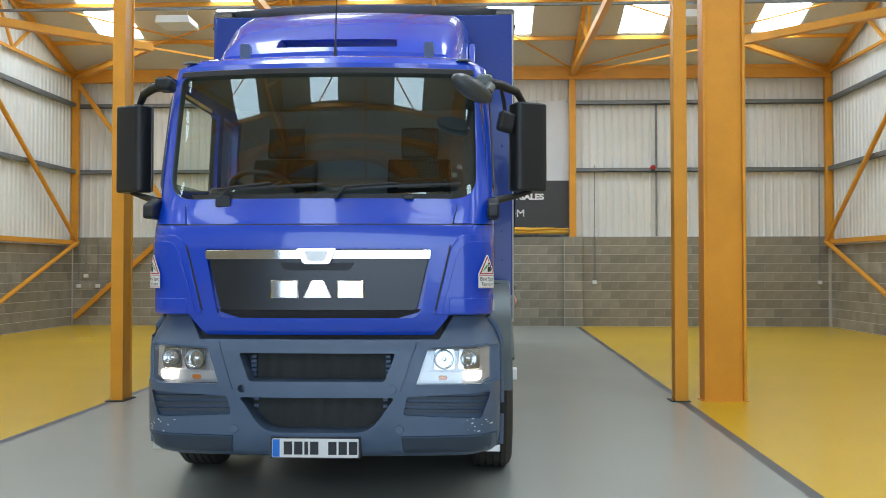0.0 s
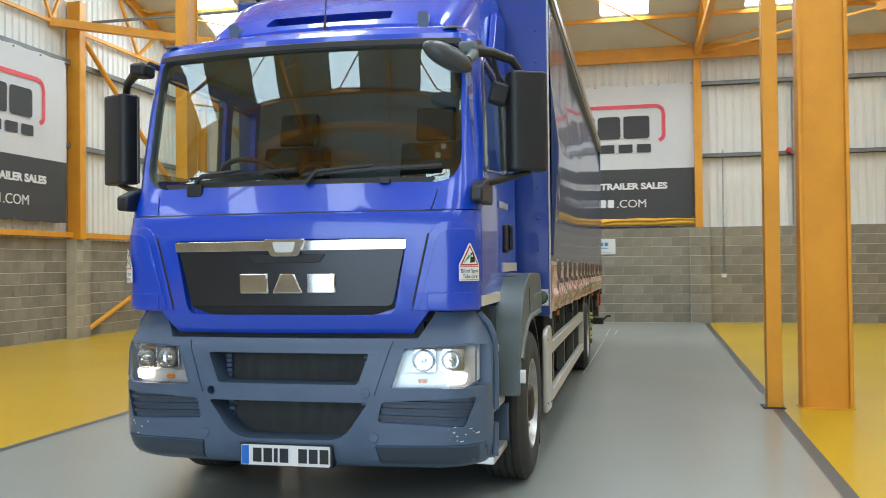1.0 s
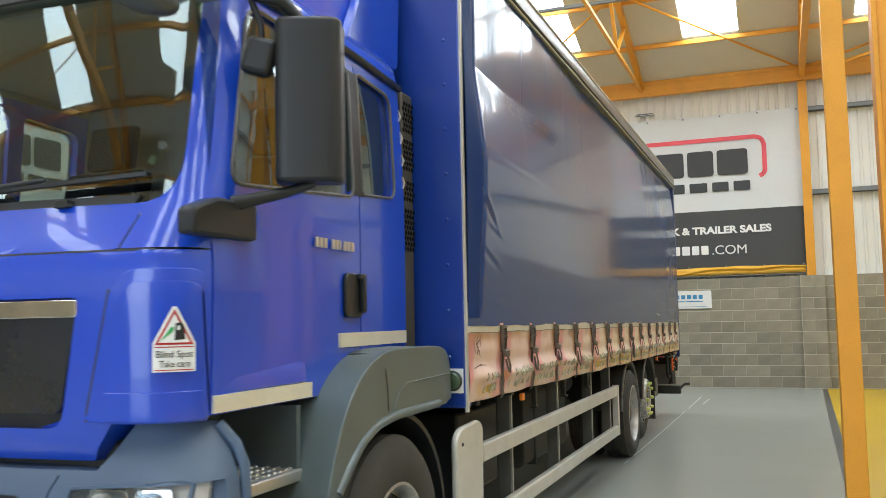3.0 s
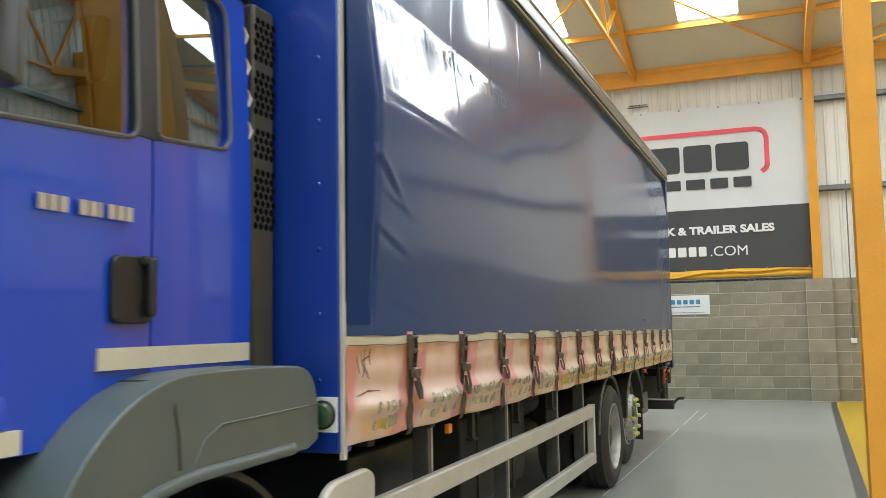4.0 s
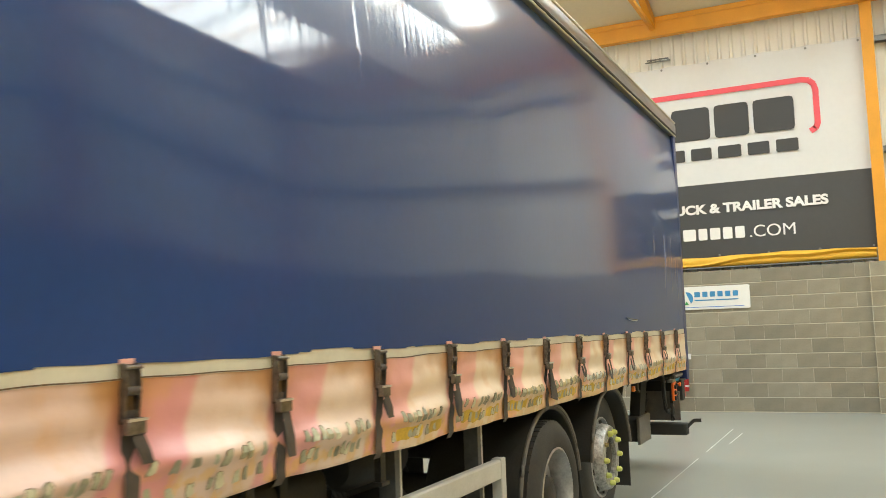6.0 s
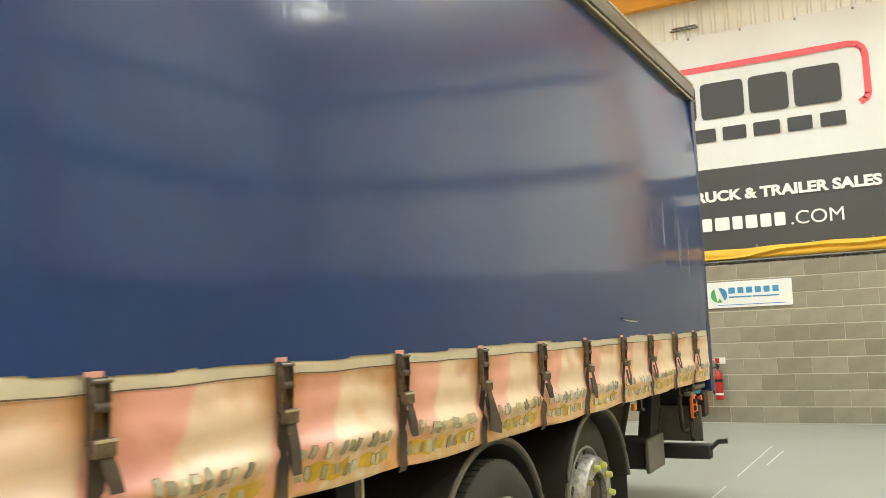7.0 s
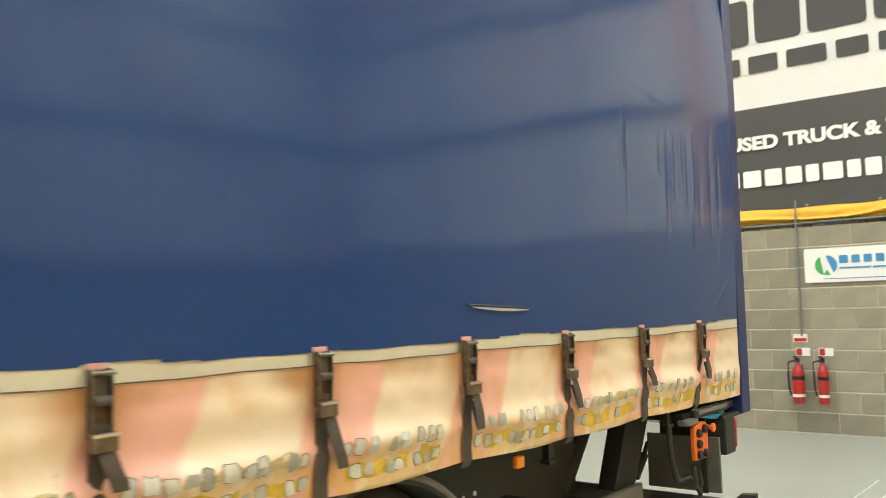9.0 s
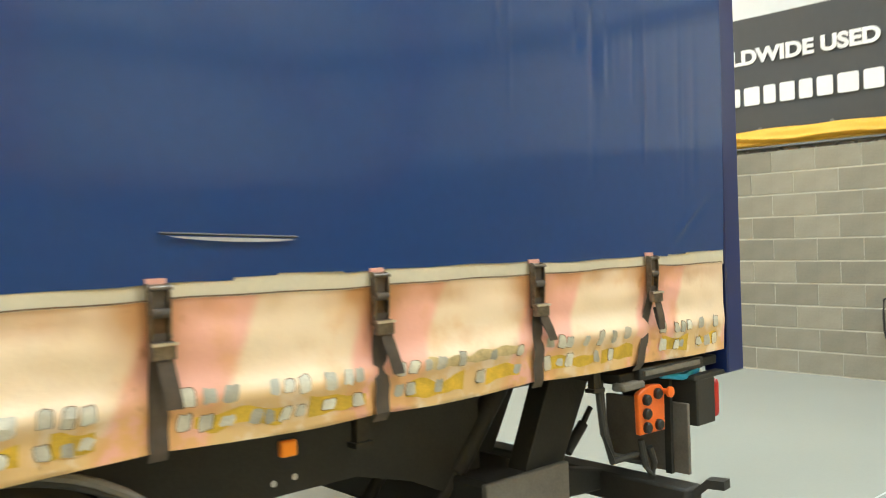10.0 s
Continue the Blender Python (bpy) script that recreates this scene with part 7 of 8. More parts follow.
        if v < 0.03:
            out -= 0.05 * (0.03 - v) / 0.03
        return Vector((CX + sx * (1.272 + out), y, z))
    for sx in (1, -1):
        b = bmesh.new()
        sheet(b, lambda u, v: skirt_point(sx, u, v), span(BODY_F + 0.025, 16.13, 460 if sx > 0 else 90), [0, 0.015, 0.03] + span(0.07, 1, 24))
        sk = part("skirt", b, SKIRT, lorry, "faded cream and pink striped curtain skirt", angle=70)
        b = bmesh.new()
        for k in range(2):
            tube(b, [(skirt_point(sx, y, 1.0).x + sx * 0.004, y, skirt_point(sx, y, 1.0).z + 0.004 - 0.002 * k) for y in span(BODY_F + 0.03, 16.12, 150)], 0.0010, 5)
        part("seam", b, DIRTSHADE, sk)
        if sx < 0:
            continue
        # peeling pieces of reflective tape in two rows, with old glue round them
        rs = random.Random(11)

        def patch(name, mt, y, w, v0, v1, lift, curl, skew, rim=True):
            """A peeled piece with a dark rim, shifted aside as its painted shadow; its foot may curl away from the
            cloth.
            """
            b = bmesh.new()
            shape = [(fu, rs.uniform(0.0, 0.02) + (0.016 if fu in (0.0, 1.0) else 0), rs.uniform(0.0, 0.02) + (0.020 if fu in (0.0, 1.0) else 0)) for fu in (0.0, 0.14, 0.5, 0.86, 1.0)]
            for grow, up, slot in ((0.0020, lift - 0.0012, 1), (0.0, lift, 0))[0 if rim else 1:]:
                cols = []
                for fu, s0, s1 in shape:
                    col = []
                    for fv in (0, 0.5, 1):
                        vv = v0 + s0 + (v1 - v0 - s0 - s1) * fv + (fv - 0.5) * grow * 4.5
                        p = skirt_point(1, y + w * fu + (fu - 0.5) * 2 * grow + (0.0012 if slot else 0) + skew * fv, vv)
                        col.append(b.verts.new((p.x + up + (curl * (1 - fv) * fu if slot == 0 else 0), p.y, p.z)))
                    cols.append(col)
                for c0, c1 in zip(cols, cols[1:]):
                    for j in (0, 1):
                        b.faces.new((c0[j], c1[j], c1[j + 1], c0[j + 1])).material_index = slot
            ob = part(name, b, None, sk)
            ob.data.materials.append(mt)
            ob.data.materials.append(DIRTSHADE)

        def glue_band(ya, yb, v0, v1, mt=YELLOWTAPE):
            """A ragged smear of old yellow glue behind a row of pieces."""
            b = bmesh.new()
            us = span(ya, yb, max(4, int((yb - ya) / 0.02)))
            k = rs.uniform(0, 50)
            cols = [[b.verts.new(tuple(skirt_point(1, y, v) + Vector((0.0012, 0, 0)))) for v in (v0 + 0.05 * noise.noise(Vector((y * 16, k, 1))), (v0 + v1) / 2, v1 + 0.06 * noise.noise(Vector((y * 13, k, 9))))] for y in us]
            for c0, c1 in zip(cols, cols[1:]):
                for j in (0, 1):
                    b.faces.new((c0[j], c1[j], c1[j + 1], c0[j + 1]))
            part("glue_smear", b, mt, sk, "smear of old glue")
        for i in range(15):
            ya = BODY_F + 0.22 if i == 0 else straps[i - 1] + 0.045 + rs.choice((0.0, 0.0, 0.0, 0.06))
            yb = straps[i] - 0.045 - rs.choice((0.0, 0.0, 0.0, 0.06)) if i < 14 else 16.08
            cut = ya + (yb - ya) * rs.uniform(0.35, 0.6)
            if i == 0 or i > 4:  # the bays whose glue has turned yellow
                glue_band(ya + rs.uniform(0, 0.05), cut, 0.13, 0.25)
                glue_band(cut + rs.uniform(0.03, 0.10), yb - rs.uniform(0, 0.05), 0.13, 0.25)
            if i in (7, 8, 9, 12):
                glue_band(ya + rs.uniform(0.1, 0.3), yb - rs.uniform(0, 0.10), 0.33, 0.41, OLIVEGLUE)
            y = ya
            while y < yb - 0.04:
                w = rs.uniform(0.020, 0.031) if i < 9 else rs.uniform(0.028, 0.046)
                for v0, v1, keep in ((0.125, 0.255, 0.76), (0.30, 0.44, 0.88)):
                    if rs.random() < keep:
                        patch("tape_patch", SILVERTAPE if i < 9 else PALETAPE, y + rs.uniform(-0.004, 0.004), w * rs.uniform(0.75, 1.05), v0 + rs.uniform(-0.012, 0.02), v1 + rs.uniform(-0.03, 0.012), 0.0036, rs.choice((0, 0.002, 0.004, 0.008)), rs.uniform(-0.004, 0.010), rs.random() < 0.55)
                y += w + rs.choice((0.010, 0.014, 0.018, 0.05))
        # black scrawl at the front end
        for pts in (((6.572, 0.95), (6.588, 0.75), (6.572, 0.68)), ((6.610, 0.97), (6.595, 0.78), (6.618, 0.68), (6.640, 0.66)), ((6.572, 0.84), (6.648, 0.90)), ((6.535, 0.90), (6.550, 0.72)), ((6.648, 0.97), (6.640, 0.80)), ((6.52, 0.50), (6.62, 0.54), (6.72, 0.53))):
            b = bmesh.new()
            rows = []
            for k in range(13):
                f = k / 12 * (len(pts) - 1)
                a = min(len(pts) - 2, int(f))
                y, v = (pts[a][e] + (pts[a + 1][e] - pts[a][e]) * (f - a) for e in (0, 1))
                wd = (0.004 + 0.003 * noise.noise(Vector((y * 90, v * 40, 2)))) * math.sin(math.pi * (k + 1) / 14) ** 0.4
                upright = abs(pts[1][1] - pts[0][1]) > 0.1
                rows.append([b.verts.new(tuple(skirt_point(1, y + (e * wd if upright else 0), v + (0 if upright else e * wd * 2.2)) + Vector((0.0025, 0, 0)))) for e in (-1, 1)])
            for p, q in zip(rows, rows[1:]):
                b.faces.new((p[0], p[1], q[1], q[0]))
            part("scuff_mark", b, SCRAWL, sk, "dark rubbed mark")
        # buckles and straps
        for i, ys_ in enumerate(straps):
            rs = random.Random(50 + i)
            x = skirt_point(1, ys_, 0.8).x + 0.008
            zt = curtain_low(ys_) - 0.032
            bk = part("buckle", cutter(bx, x, x + 0.005, ys_ - 0.025, ys_ + 0.025, zt - 0.155, zt - 0.005), DIRTSHADE, sk, "worn steel over-centre buckle with webbing strap", bevel=0.0015)
            for e in (-1, 1):
                part("buckle_cheek", cutter(prism, round_poly([(x + 0.004, zt - 0.150), (x + 0.004, zt), (x + 0.024, zt - 0.004), (x + 0.028, zt - 0.05), (x + 0.020, zt - 0.146)], 0.006, 3), "y", ys_ + e * 0.0235 - 0.002, ys_ + e * 0.0235 + 0.002), BUCKLE, bk)
                for zz in (0.018, 0.075, 0.128):
                    b = bmesh.new()
                    lathe(b, [(0.0045, 0), (0.0045, e * 0.003), (0, e * 0.004)], (x + 0.015, ys_ + e * 0.0255, zt - zz), "y", 10)
                    part("rivet", b, BUCKLE, bk)
            b = bmesh.new()
            lathe(b, [(0, -0.022), (0.012, -0.022), (0.012, 0.022), (0, 0.022)], (x + 0.019, ys_, zt - 0.072), "y", 14)
            part("webbing_roll", b, STRAP, bk, "webbing wound on the buckle's drum")
            part("buckle_tongue", cutter(bx, x + 0.010, x + 0.015, ys_ - 0.020, ys_ + 0.020, zt - 0.064, zt - 0.018), STRAP, bk)
            part("buckle_bar", cutter(bx, x + 0.014, x + 0.040, ys_ - 0.030, ys_ + 0.030, zt - 0.182, zt - 0.140), BUCKLE, bk, "steel lever plate of the buckle", bevel=0.004)
            part("lever_lip", cutter(bx, x + 0.036, x + 0.043, ys_ - 0.031, ys_ + 0.031, zt - 0.148, zt - 0.141), ALLOY, bk)
            b = bmesh.new()
            lathe(b, [(0, -0.029), (0.006, -0.029), (0.006, 0.029), (0, 0.029)], (x + 0.024, ys_, zt - 0.012), "y", 10)
            part("buckle_pin", b, BUCKLE, bk)
            b = bmesh.new()
            bx(b, x - 0.004, x + 0.003, ys_ - 0.025, ys_ + 0.025, zt - 0.004, zt + 0.010)
            part("tab", b, PINKTAB, bk, "faded pink cloth tab")
            # tight strap down to the chassis
            b = bmesh.new()
            zb = skirt_point(1, ys_, 0.0).z
            lean = -0.09 if i == 13 else rs.uniform(-0.012, 0.012)
            sheet(b, lambda u, v: (skirt_point(1, ys_, max(0.02, 1 - v)).x + 0.014, ys_ + u + lean * v, zt - 0.12 + (zb - 0.012 - zt + 0.12) * v), [-0.025, 0.025], span(0, 1, 12))
            part("strap", b, STRAP, bk, "brown-black webbing strap")
            # loose looped tail
            b = bmesh.new()
            ln = rs.uniform(0.09, 0.17)
            if i == 7:  # one strap ends in a wide torn flap
                f = bmesh.new()
                prism(f, [(ys_ - 0.012, zt - 0.16), (ys_ + 0.018, zt - 0.16), (ys_ + 0.125, zt - 0.335), (ys_ + 0.118, zt - 0.375), (ys_ + 0.005, zt - 0.350)], "x", x + 0.024, x + 0.028)
                part("torn_flap", f, STRAP, bk, "wide torn flap of brown-black webbing")
            off = rs.uniform(0.012, 0.05)
            path = [(x + 0.03, ys_, zt - 0.165), (x + 0.042, ys_ + off * 0.5, zt - 0.165 - ln * 0.6), (x + 0.036, ys_ + off, zt - 0.165 - ln), (x + 0.024, ys_ + off * 1.15, zt - 0.165 - ln * 0.85), (x + 0.018, ys_ + off * 0.4, zt - 0.165 - ln * 0.3)]
            smooth_path = []
            for k in range(len(path) - 1):
                for t in (0, 0.5):
                    smooth_path.append(Vector(path[k]).lerp(Vector(path[k + 1]), t))
            smooth_path.append(Vector(path[-1]))
            ribbon = [[b.verts.new((p.x, p.y + e, p.z)) for e in (-0.021, 0.021)] for p in smooth_path]
            for p, q in zip(ribbon, ribbon[1:]):
                b.faces.new((p[0], p[1], q[1], q[0]))
            part("loose_strap", b, STRAP, bk)


def build_chassis():
    for sx in (1, -1):
        part("frame_rail", cutter(bx, CX + sx * 0.38, CX + sx * 0.46, 4.75, 15.9, 0.78, 1.05), CHASSIS, lorry, "black steel frame rail")
    for y in (5.66, 7.6, 9.2, 10.6, 11.65, 13.0, 14.4, 15.6):
        part("cross_member", cutter(bx, CX - 0.40, CX + 0.40, y - 0.04, y + 0.04, 0.82, 1.0), CHASSIS, lorry)
    for y in (FRONT_AXLE, DRIVE_AXLE, TAG_AXLE):
        b = bmesh.new()
        tube(b, [(CX - 1.0, y, 0.5), (CX + 1.0, y, 0.5)], 0.07, 14)
        part("axle", b, CHASSIS, lorry)
    b = bmesh.new()
    lathe(b, [(0, -0.2), (0.14, -0.18), (0.2, -0.05), (0.2, 0.05), (0.14, 0.18), (0, 0.2)], (CX, DRIVE_AXLE, 0.5), "y", 24)
    part("differential", b, CHASSIS, lorry)
    # bearers under the bed
    for y in span(6.8, 15.9, 14):
        part("bed_bearer", cutter(bx, CX - 1.2, CX + 1.2, y - 0.03, y + 0.03, 1.02, 1.12), CHASSIS, lorry)
    # tanks, boxes and bottles between the rails and the guards
    for sx in (1, -1):
        b = bmesh.new()
        prism(b, round_poly([(CX + sx * 0.50, 0.42), (CX + sx * 1.02, 0.42), (CX + sx * 1.02, 0.98), (CX + sx * 0.50, 0.98)], 0.08, 5), "y", 8.3, 9.6)
        part("fuel_tank", b, CHASSIS, lorry, "black tank under the bed", bevel=0.01)
        for yy in (8.6, 9.3):
            part("tank_strap", cutter(bx, CX + sx * 0.49, CX + sx * 1.028, yy - 0.025, yy + 0.025, 0.412, 0.988), CHASSIS, lorry)
        part("battery_box", cutter(bx, CX + sx * 0.5, CX + sx * 1.0, 7.0, 7.75, 0.45, 0.95), BLACK, lorry, "black equipment box", bevel=0.02)
        b = bmesh.new()
        for k, (yc, zc) in enumerate(((10.15, 0.62), (10.15, 0.88))):
            lathe(b, [(0, -0.3), (0.08, -0.28), (0.11, -0.24), (0.11, 0.24), (0.08, 0.28), (0, 0.3)], (CX + sx * 0.75, yc + 0.2, zc), "y", 20)
        part("air_bottle", b, CHASSIS, lorry)
    # side guards
    for sx in (1, -1):
        xo = CX + sx * 1.235
        g = part("side_guard", cutter(bx, xo - sx * 0.05, xo, 6.77, 10.96, 0.715, 0.815), GUARD, lorry, "pale grey side guard rail frame", bevel=0.010)
        part("guard_rail", cutter(bx, xo - sx * 0.05, xo, 6.77, 10.96, 0.335, 0.43), GUARD, g, bevel=0.010)
        part("guard_end", cutter(bx, xo - sx * 0.055, xo + sx * 0.003, 10.90, 10.965, 0.335, 0.82), GUARD, g, bevel=0.006)
        part("guard_front_plate", cutter(prism, round_poly([(6.345, 0.315), (6.735, 0.30), (6.755, 0.92), (6.69, 0.955), (6.42, 0.945), (6.345, 0.90)], [0.03, 0.05, 0.04, 0.04, 0.04, 0.04], 5), "x", xo - sx * 0.03, xo + sx * 0.006), GUARD, g, "flat pale grey guard plate", bevel=0.012)
        for (y, z) in ((6.42, 0.86), (6.66, 0.36), (6.42, 0.38)):
            b = bmesh.new()
            lathe(b, [(0.010, 0.0), (0.010, sx * 0.004), (0, sx * 0.005)], (xo + sx * 0.006, y, z), "x", 10)
            part("bolt", b, CHASSIS, g)
        for y in (7.45, 8.65, 9.88, 10.75):
            part("guard_leg", cutter(bx, xo - sx * 0.13, xo - sx * 0.052, y - 0.02, y + 0.02, 0.34, 1.10), LEGSTEEL, g, "grey upright of the side guard")
            part("leg_edge_strip", cutter(bx, xo - sx * 0.060, xo - sx * 0.050, y + 0.021, y + 0.034, 0.34, 1.10), GUARD, g, "pale strip on the outer edge of the upright")
    # small lamps and brackets under the bed edge
    for y in (7.62, 13.97):
        part("amber_marker", cutter(bx, CX + 1.20, CX + 1.225, y - 0.025, y + 0.025, 0.985 - 0.0095 * (y - 6.4), 1.03 - 0.0095 * (y - 6.4)), AMBER, lorry, "small amber side marker", bevel=0.006)
    for y in (8.05, 8.9, 9.75, 14.24, 15.35):
        b = bmesh.new()
        bx(b, CX + 1.16, CX + 1.19, y - 0.02, y + 0.02, 0.90, 1.05)
        bx(b, CX + 1.155, CX + 1.20, y - 0.032, y + 0.032, 0.885, 0.90)
        part("strap_hook", b, HUB, lorry)
    # rear mudguards
    for y in (DRIVE_AXLE, TAG_AXLE):
        for sx in (1, -1):
            b = bmesh.new()
            outer = [(y + 0.565 * math.cos(a), 0.455 + 0.555 * math.sin(a)) for a in span(radians(8), radians(172), 24)]
            inner = [(y + 0.538 * math.cos(a), 0.455 + 0.528 * math.sin(a)) for a in span(radians(172), radians(8), 24)]
            prism(b, outer + inner, "x", CX + sx * 0.62, CX + sx * 1.215)
            m = part("mudguard", b, CHASSIS, lorry, "dusty black plastic mudguard", bevel=0.008)
            b = bmesh.new()
            tube(b, [(CX + sx * 1.213, p, q) for p, q in outer], 0.013, 8)
            part("rolled_edge", b, FLAPGREY if sx > 0 else CHASSIS, m)
            if y == TAG_AXLE:
                part("mud_flap", cutter(bx, CX + sx * 0.68, CX + sx * 1.2, y + 0.548, y + 0.563, 0.18, 0.66), RUBBER, m)
    # air springs
    for sx in (1, -1):
        b = bmesh.new()
        lathe(b, [(0.0, 0.52), (0.12, 0.52), (0.14, 0.60), (0.12, 0.68), (0.14, 0.76), (0.11, 0.84), (0, 0.84)], (CX + sx * 0.42, 12.3, 0), "z", 20)
        part("air_spring", b, RUBBER, lorry)


def build_tail():
    """Tail lift, under-run bar and the control panel at the back."""
    for sx in (1, -1):
        # slanting lift arms and rams between the beam and the floor's end
        for dx in (0.87, 0.48):
            t = part("lift_arm", cutter(prism, round_poly([(15.16, 0.55), (15.38, 0.55), (15.58, 0.90), (15.57, 0.98), (15.36, 0.99)], 0.025, 3), "x", CX + sx * dx, CX + sx * (dx + 0.10)), CHASSIS, lorry, "black tail lift arm", bevel=0.008)
            b = bmesh.new()
            tube(b, [(CX + sx * (dx - 0.10), 14.98, 0.58), (CX + sx * (dx - 0.10), 15.34, 1.0)], 0.045, 14)
            part("lift_ram", b, CHASSIS, t)
            b = bmesh.new()
            tube(b, [(CX + sx * (dx - 0.10), 14.84, 0.42), (CX + sx * (dx - 0.10), 14.99, 0.595)], 0.028, 12)
            part("ram_rod", b, CHASSIS, t)
        b = bmesh.new()
        tube(b, [(CX + sx * 0.95, 15.44, 0.60), (CX + sx * 0.95, 15.55, 0.70)], 0.022, 10)
        tube(b, [(CX + sx * 0.95, 15.54, 0.69), (CX + sx * 0.95, 15.60, 0.76)], 0.012, 8)
        part("gas_spring", b, CHASSIS, lorry)
        part("lift_frame", cutter(prism, [(12.75, 0.72), (14.05, 0.67), (14.50, 0.67), (14.75, 0.60), (14.93, 0.515), (15.10, 0.515), (15.10, 1.04), (12.75, 1.04)], "x", CX + sx * 0.76, CX + sx * 0.79), CHASSIS, lorry, "black tail lift side plate")
    for y, z in ((14.17, 0.715), (14.25, 0.722)):
        b = bmesh.new()
        lathe(b, [(0.011, 0), (0.011, 0.004), (0, 0.005)], (CX + 0.79, y, z), "x", 10)
        part("bolt", b, WHITE, lorry)
    part("lift_beam", cutter(bx, CX - 1.0, CX + 1.0, 14.95, 15.30, 0.36, 0.58), CHASSIS, lorry, "black tail lift beam", bevel=0.02)
    part("beam_end", cutter(bx, CX + 1.0, CX + 1.03, 14.90, 15.36, 0.34, 0.595), FLAPGREY, lorry, "worn grey-black beam end plate", bevel=0.008)
    # under-run bar with a turned-up tip
    b = bmesh.new()
    bx(b, CX - 1.30, CX + 1.31, 15.74, 15.86, 0.33, 0.45)
    u = part("underrun_bar", b, CHASSIS, lorry, "black under-run bar below the tail", bevel=0.012)
    b = bmesh.new()
    bar(b, (CX + 1.29, 15.80, 0.40), (CX + 1.37, 15.82, 0.475), 0.055, 0.03)
    bar(b, (CX + 1.365, 15.82, 0.472), (CX + 1.44, 15.83, 0.475), 0.06, 0.035)
    part("bar_tip", b, CHASSIS, u)
    for sx in (1, -1):
        part("bar_bracket", cutter(prism, [(15.25, 0.52), (15.45, 0.52), (15.78, 0.45), (15.78, 0.36), (15.25, 0.40)], "x", CX + sx * 0.80, CX + sx * 0.88), CHASSIS, u, bevel=0.01)
    # boards and lamps
    for sx in (1, -1):
        part("rear_flap", cutter(bx, CX + sx * 0.80, CX + sx * 1.225, 15.90, 15.92, 0.46, 0.76), FLAPGREY, lorry, "grey-brown rubber board under the tail", bevel=0.004)
        part("flap_strap", cutter(bx, CX + sx * 1.13, CX + sx * 1.16, 15.87, 15.89, 0.46, 0.88), CHASSIS, lorry)
        part("lamp_box", cutter(bx, CX + sx * 0.86, CX + sx * 1.25, 15.94, 16.08, 0.66, 0.86), CHASSIS, lorry, bevel=0.008)
        part("tail_lamp", cutter(bx, CX + sx * 0.86, CX + sx * 1.25, 16.08, 16.125, 0.675, 0.845), RED, lorry, "red rounded tail lamp", bevel=0.02)
    part("rear_sill", cutter(bx, CX - 1.26, CX + 1.22, 15.45, 16.15, 0.90, 0.94), CHASSIS, lorry, "black steel tail sill", bevel=0.006)
    part("sill_rail", cutter(bx, CX + 1.215, CX + 1.25, 15.54, 15.99, 0.905, 0.955), CHASSIS, lorry, "worn steel rail under the skirt", bevel=0.005)
    part("sill_strip", cutter(bx, CX + 1.25, CX + 1.262, 15.56, 15.95, 0.925, 0.945), FLAPGREY, lorry)
    part("hinge_block", cutter(bx, CX + 1.20, CX + 1.26, 15.42, 15.56, 0.880, 0.91), FLAPGREY, lorry, "worn grey hinge block", bevel=0.008)
    part("hinge_pin", cutter(bx, CX + 1.20, CX + 1.25, 15.92, 16.20, 0.855, 0.875), CHASSIS, lorry, bevel=0.004)
    part("folded_platform", cutter(bx, CX - 1.1, CX + 1.08, 16.295, 16.36, 0.86, 2.6), CHASSIS, lorry, "dark folded tail lift platform", bevel=0.01)
    # orange control plate
    c = part("control_plate", cutter(prism, round_poly([(15.545, 0.690), (15.715, 0.687), (15.717, 0.85), (15.695, 0.875), (15.62, 0.882), (15.54, 0.855)], 0.010, 3), "x", CX + 1.215, CX + 1.24), ORANGEPLATE, lorry, "orange tail lift control plate with black buttons", bevel=0.006)
    for y, z in ((15.585, 0.827), (15.585, 0.772), (15.585, 0.717), (15.665, 0.717), (15.66, 0.842)):
        b = bmesh.new()
        lathe(b, [(0.022, 0), (0.022, 0.014), (0.016, 0.02), (0, 0.02)], (CX + 1.240, y, z), "x", 16)
        part("button", b, BLACK, c)
    b = bmesh.new()
    lathe(b, [(0.012, 0), (0.012, 0.025), (0.022, 0.028), (0.022, 0.04), (0, 0.045)], (CX + 1.24, 15.705, 0.845), "x", 16)
    part("knob", b, ORANGEPLATE, c)
    for k, pts in enumerate((((15.40, 0.92), (15.42, 0.75), (15.46, 0.62), (15.58, 0.58), (15.66, 0.56)), ((15.36, 0.95), (15.39, 0.72), (15.44, 0.60), (15.60, 0.60)), ((15.60, 0.66), (15.63, 0.55), (15.67, 0.50), (15.69, 0.55), (15.66, 0.62)))):
        b = bmesh.new()
        tube(b, [(CX + 1.16 + 0.02 * k, y, z) for y, z in pts], 0.014, 8)
        part("cable", b, RUBBER, lorry, "black cable loop")
    b = bmesh.new()
    tube(b, [(CX + 1.18, 15.78, 0.895), (CX + 1.21, 15.90, 0.875), (CX + 1.20, 16.02, 0.89)], 0.016, 8)
    part("air_hose", b, BLUEHOSE, lorry, "bright blue hose")


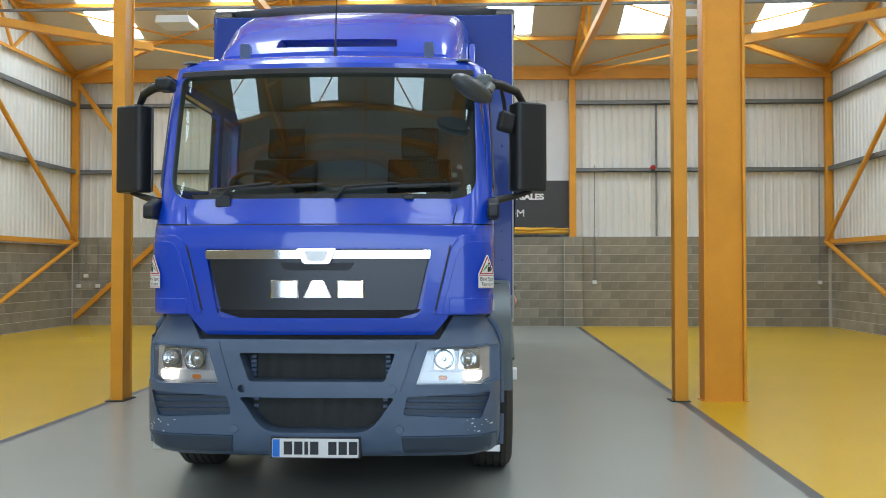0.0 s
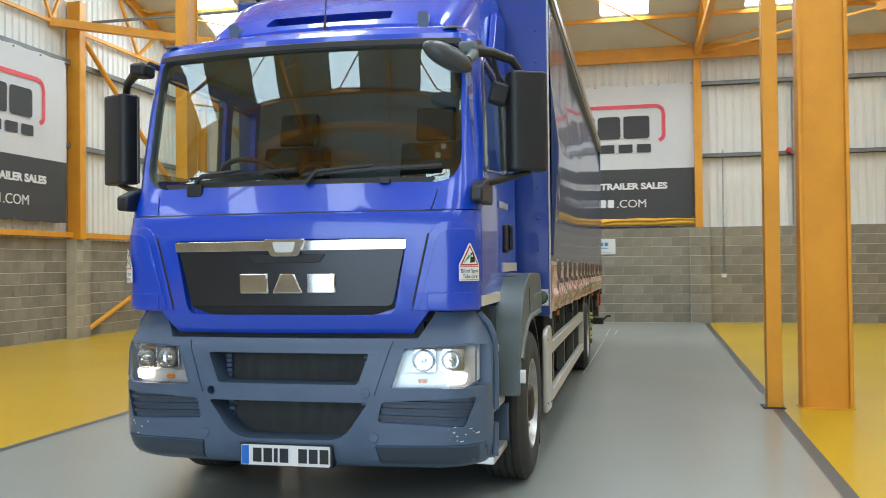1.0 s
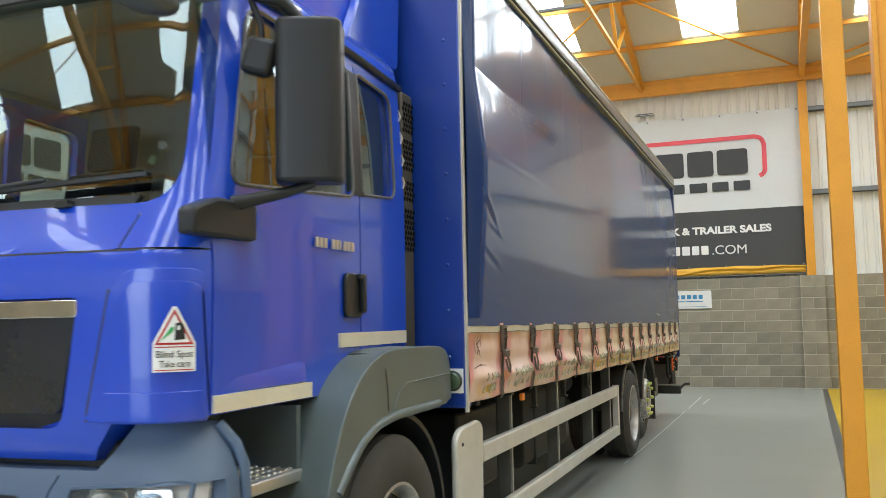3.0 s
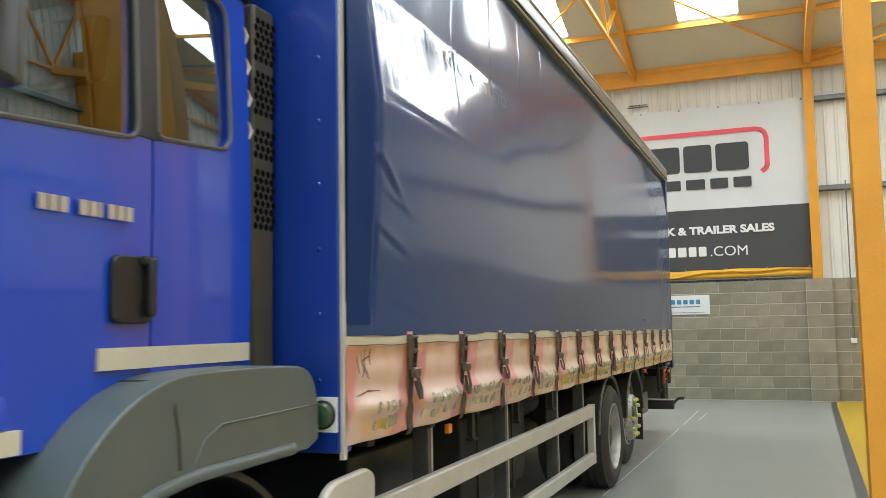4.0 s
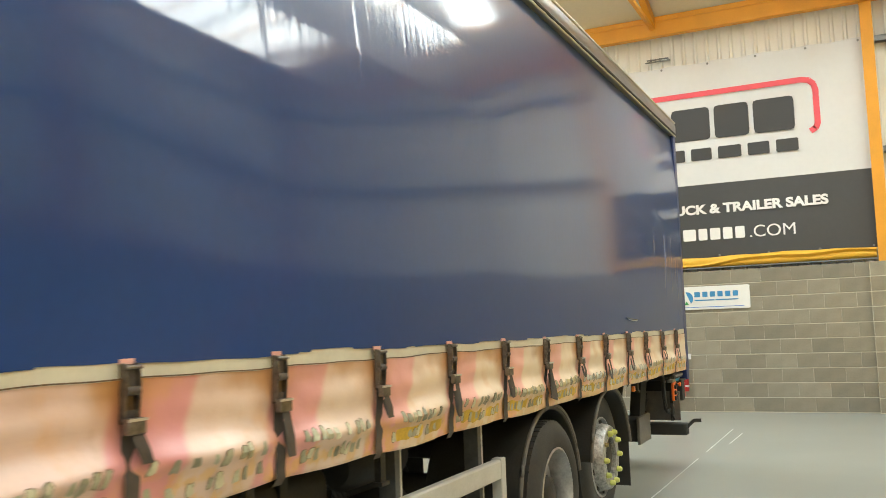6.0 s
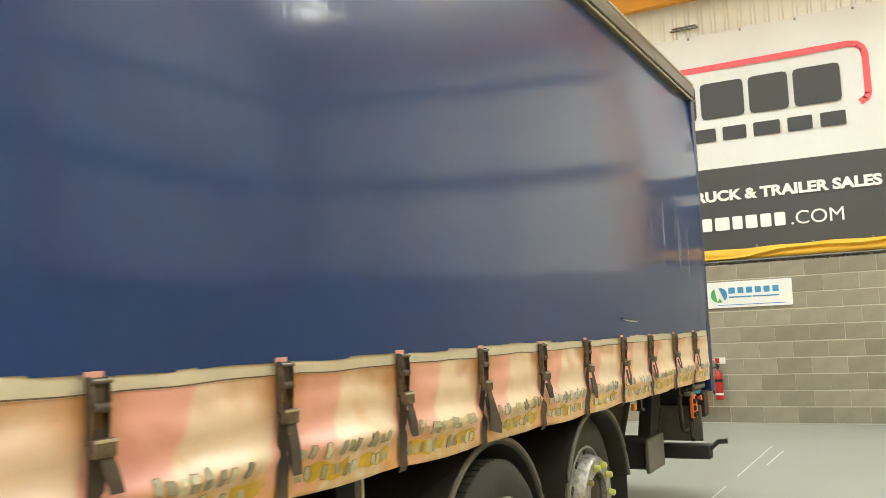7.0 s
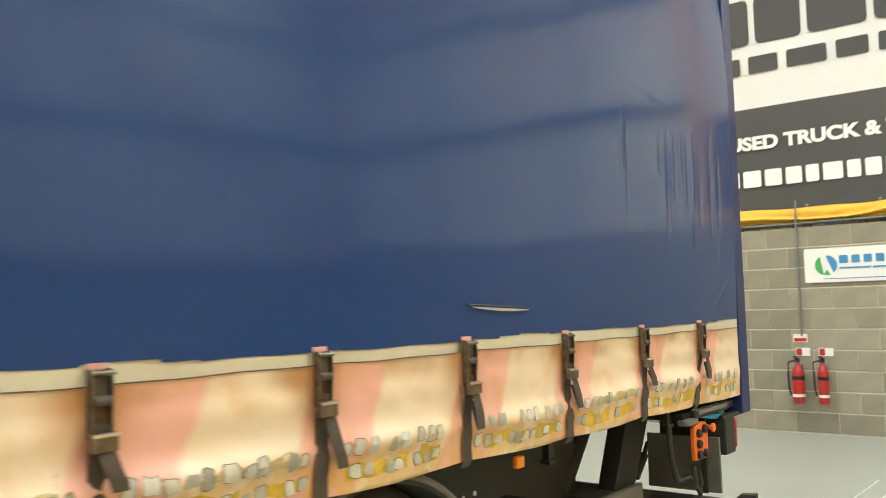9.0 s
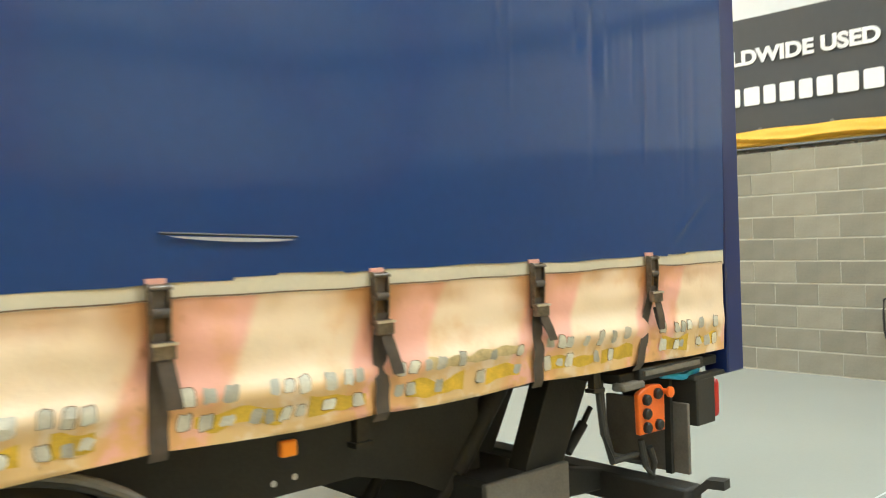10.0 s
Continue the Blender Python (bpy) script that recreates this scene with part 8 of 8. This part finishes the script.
def build_snorkel():
    """The perforated black air intake behind the cab."""
    for sx in (1, -1):
        i = part("air_intake", cutter(bx, CX + sx * 0.80, CX + sx * 1.00, 6.27, 6.405, 1.35, 2.68), INTAKE, lorry, "black perforated air intake behind the cab", bevel=0.012)
        # near-black discs stand in for the shade inside the punched holes
        b = bmesh.new()
        for z0, n in ((2.48, 6), (2.28, 6), (2.12, 4), (1.86, 8)):
            for r in range(n):
                for k in range(4):
                    lathe(b, [(0.0148, 0.0), (0.0135, sx * 0.001), (0, sx * 0.001)], (CX + sx * 1.0005, 6.285 + 0.034 * k + 0.012 * (r % 2), z0 + 0.028 * r), "x", 6)
        tagged(part("punched_panel", b, HOLE, i, "many small dark discs for punched holes"), kind="stuff")


build_floor()
build_walls()
build_roof()
build_steel()
build_wall_things()
cab_part = build_cab()
build_interior(cab_part)
build_wipers(cab_part)
build_deflector()
build_bumper()
build_mirrors()
build_signs(cab_part)
build_wheels()
build_fenders()
build_body()
build_chassis()
build_tail()
build_snorkel()

# ---- block walls, last for their many pieces ----
block_wall("wall_north", (XL, YB, 0), 0.0, XR - XL, 10, (7.2, 19.1), "grey-brown concrete block wall with pale mortar")
block_wall("wall_pier", (1.88, YB - 0.10, 0), 0.0, 0.45, 10, None, "concrete block pier on the wall", 0.11)
block_wall("wall_pier_west", (-4.52, YB - 0.10, 0), 0.0, 0.45, 10, None, "concrete block pier on the wall", 0.11)
block_wall("wall_west", (XL, YF, 0), math.pi / 2, YB - YF, 9, None, "grey-brown concrete block side wall")
block_wall("wall_pier_side", (XL + 0.24, 15.52, 0), math.pi / 2, 0.45, 9, None, "concrete block pier on the side wall", 0.24)
block_wall("wall_east", (XR, YB, 0), -math.pi / 2, YB - YF, 9, None, "grey-brown concrete block side wall")
block_wall("wall_south", (XR, YF, 0), math.pi, XR - DOOR_X1 - 0.08, 9, None, "grey-brown concrete block end wall")
block_wall("wall_south", (DOOR_X0 - 0.08, YF, 0), math.pi, DOOR_X0 - 0.08 - XL, 9, None, "grey-brown concrete block end wall")
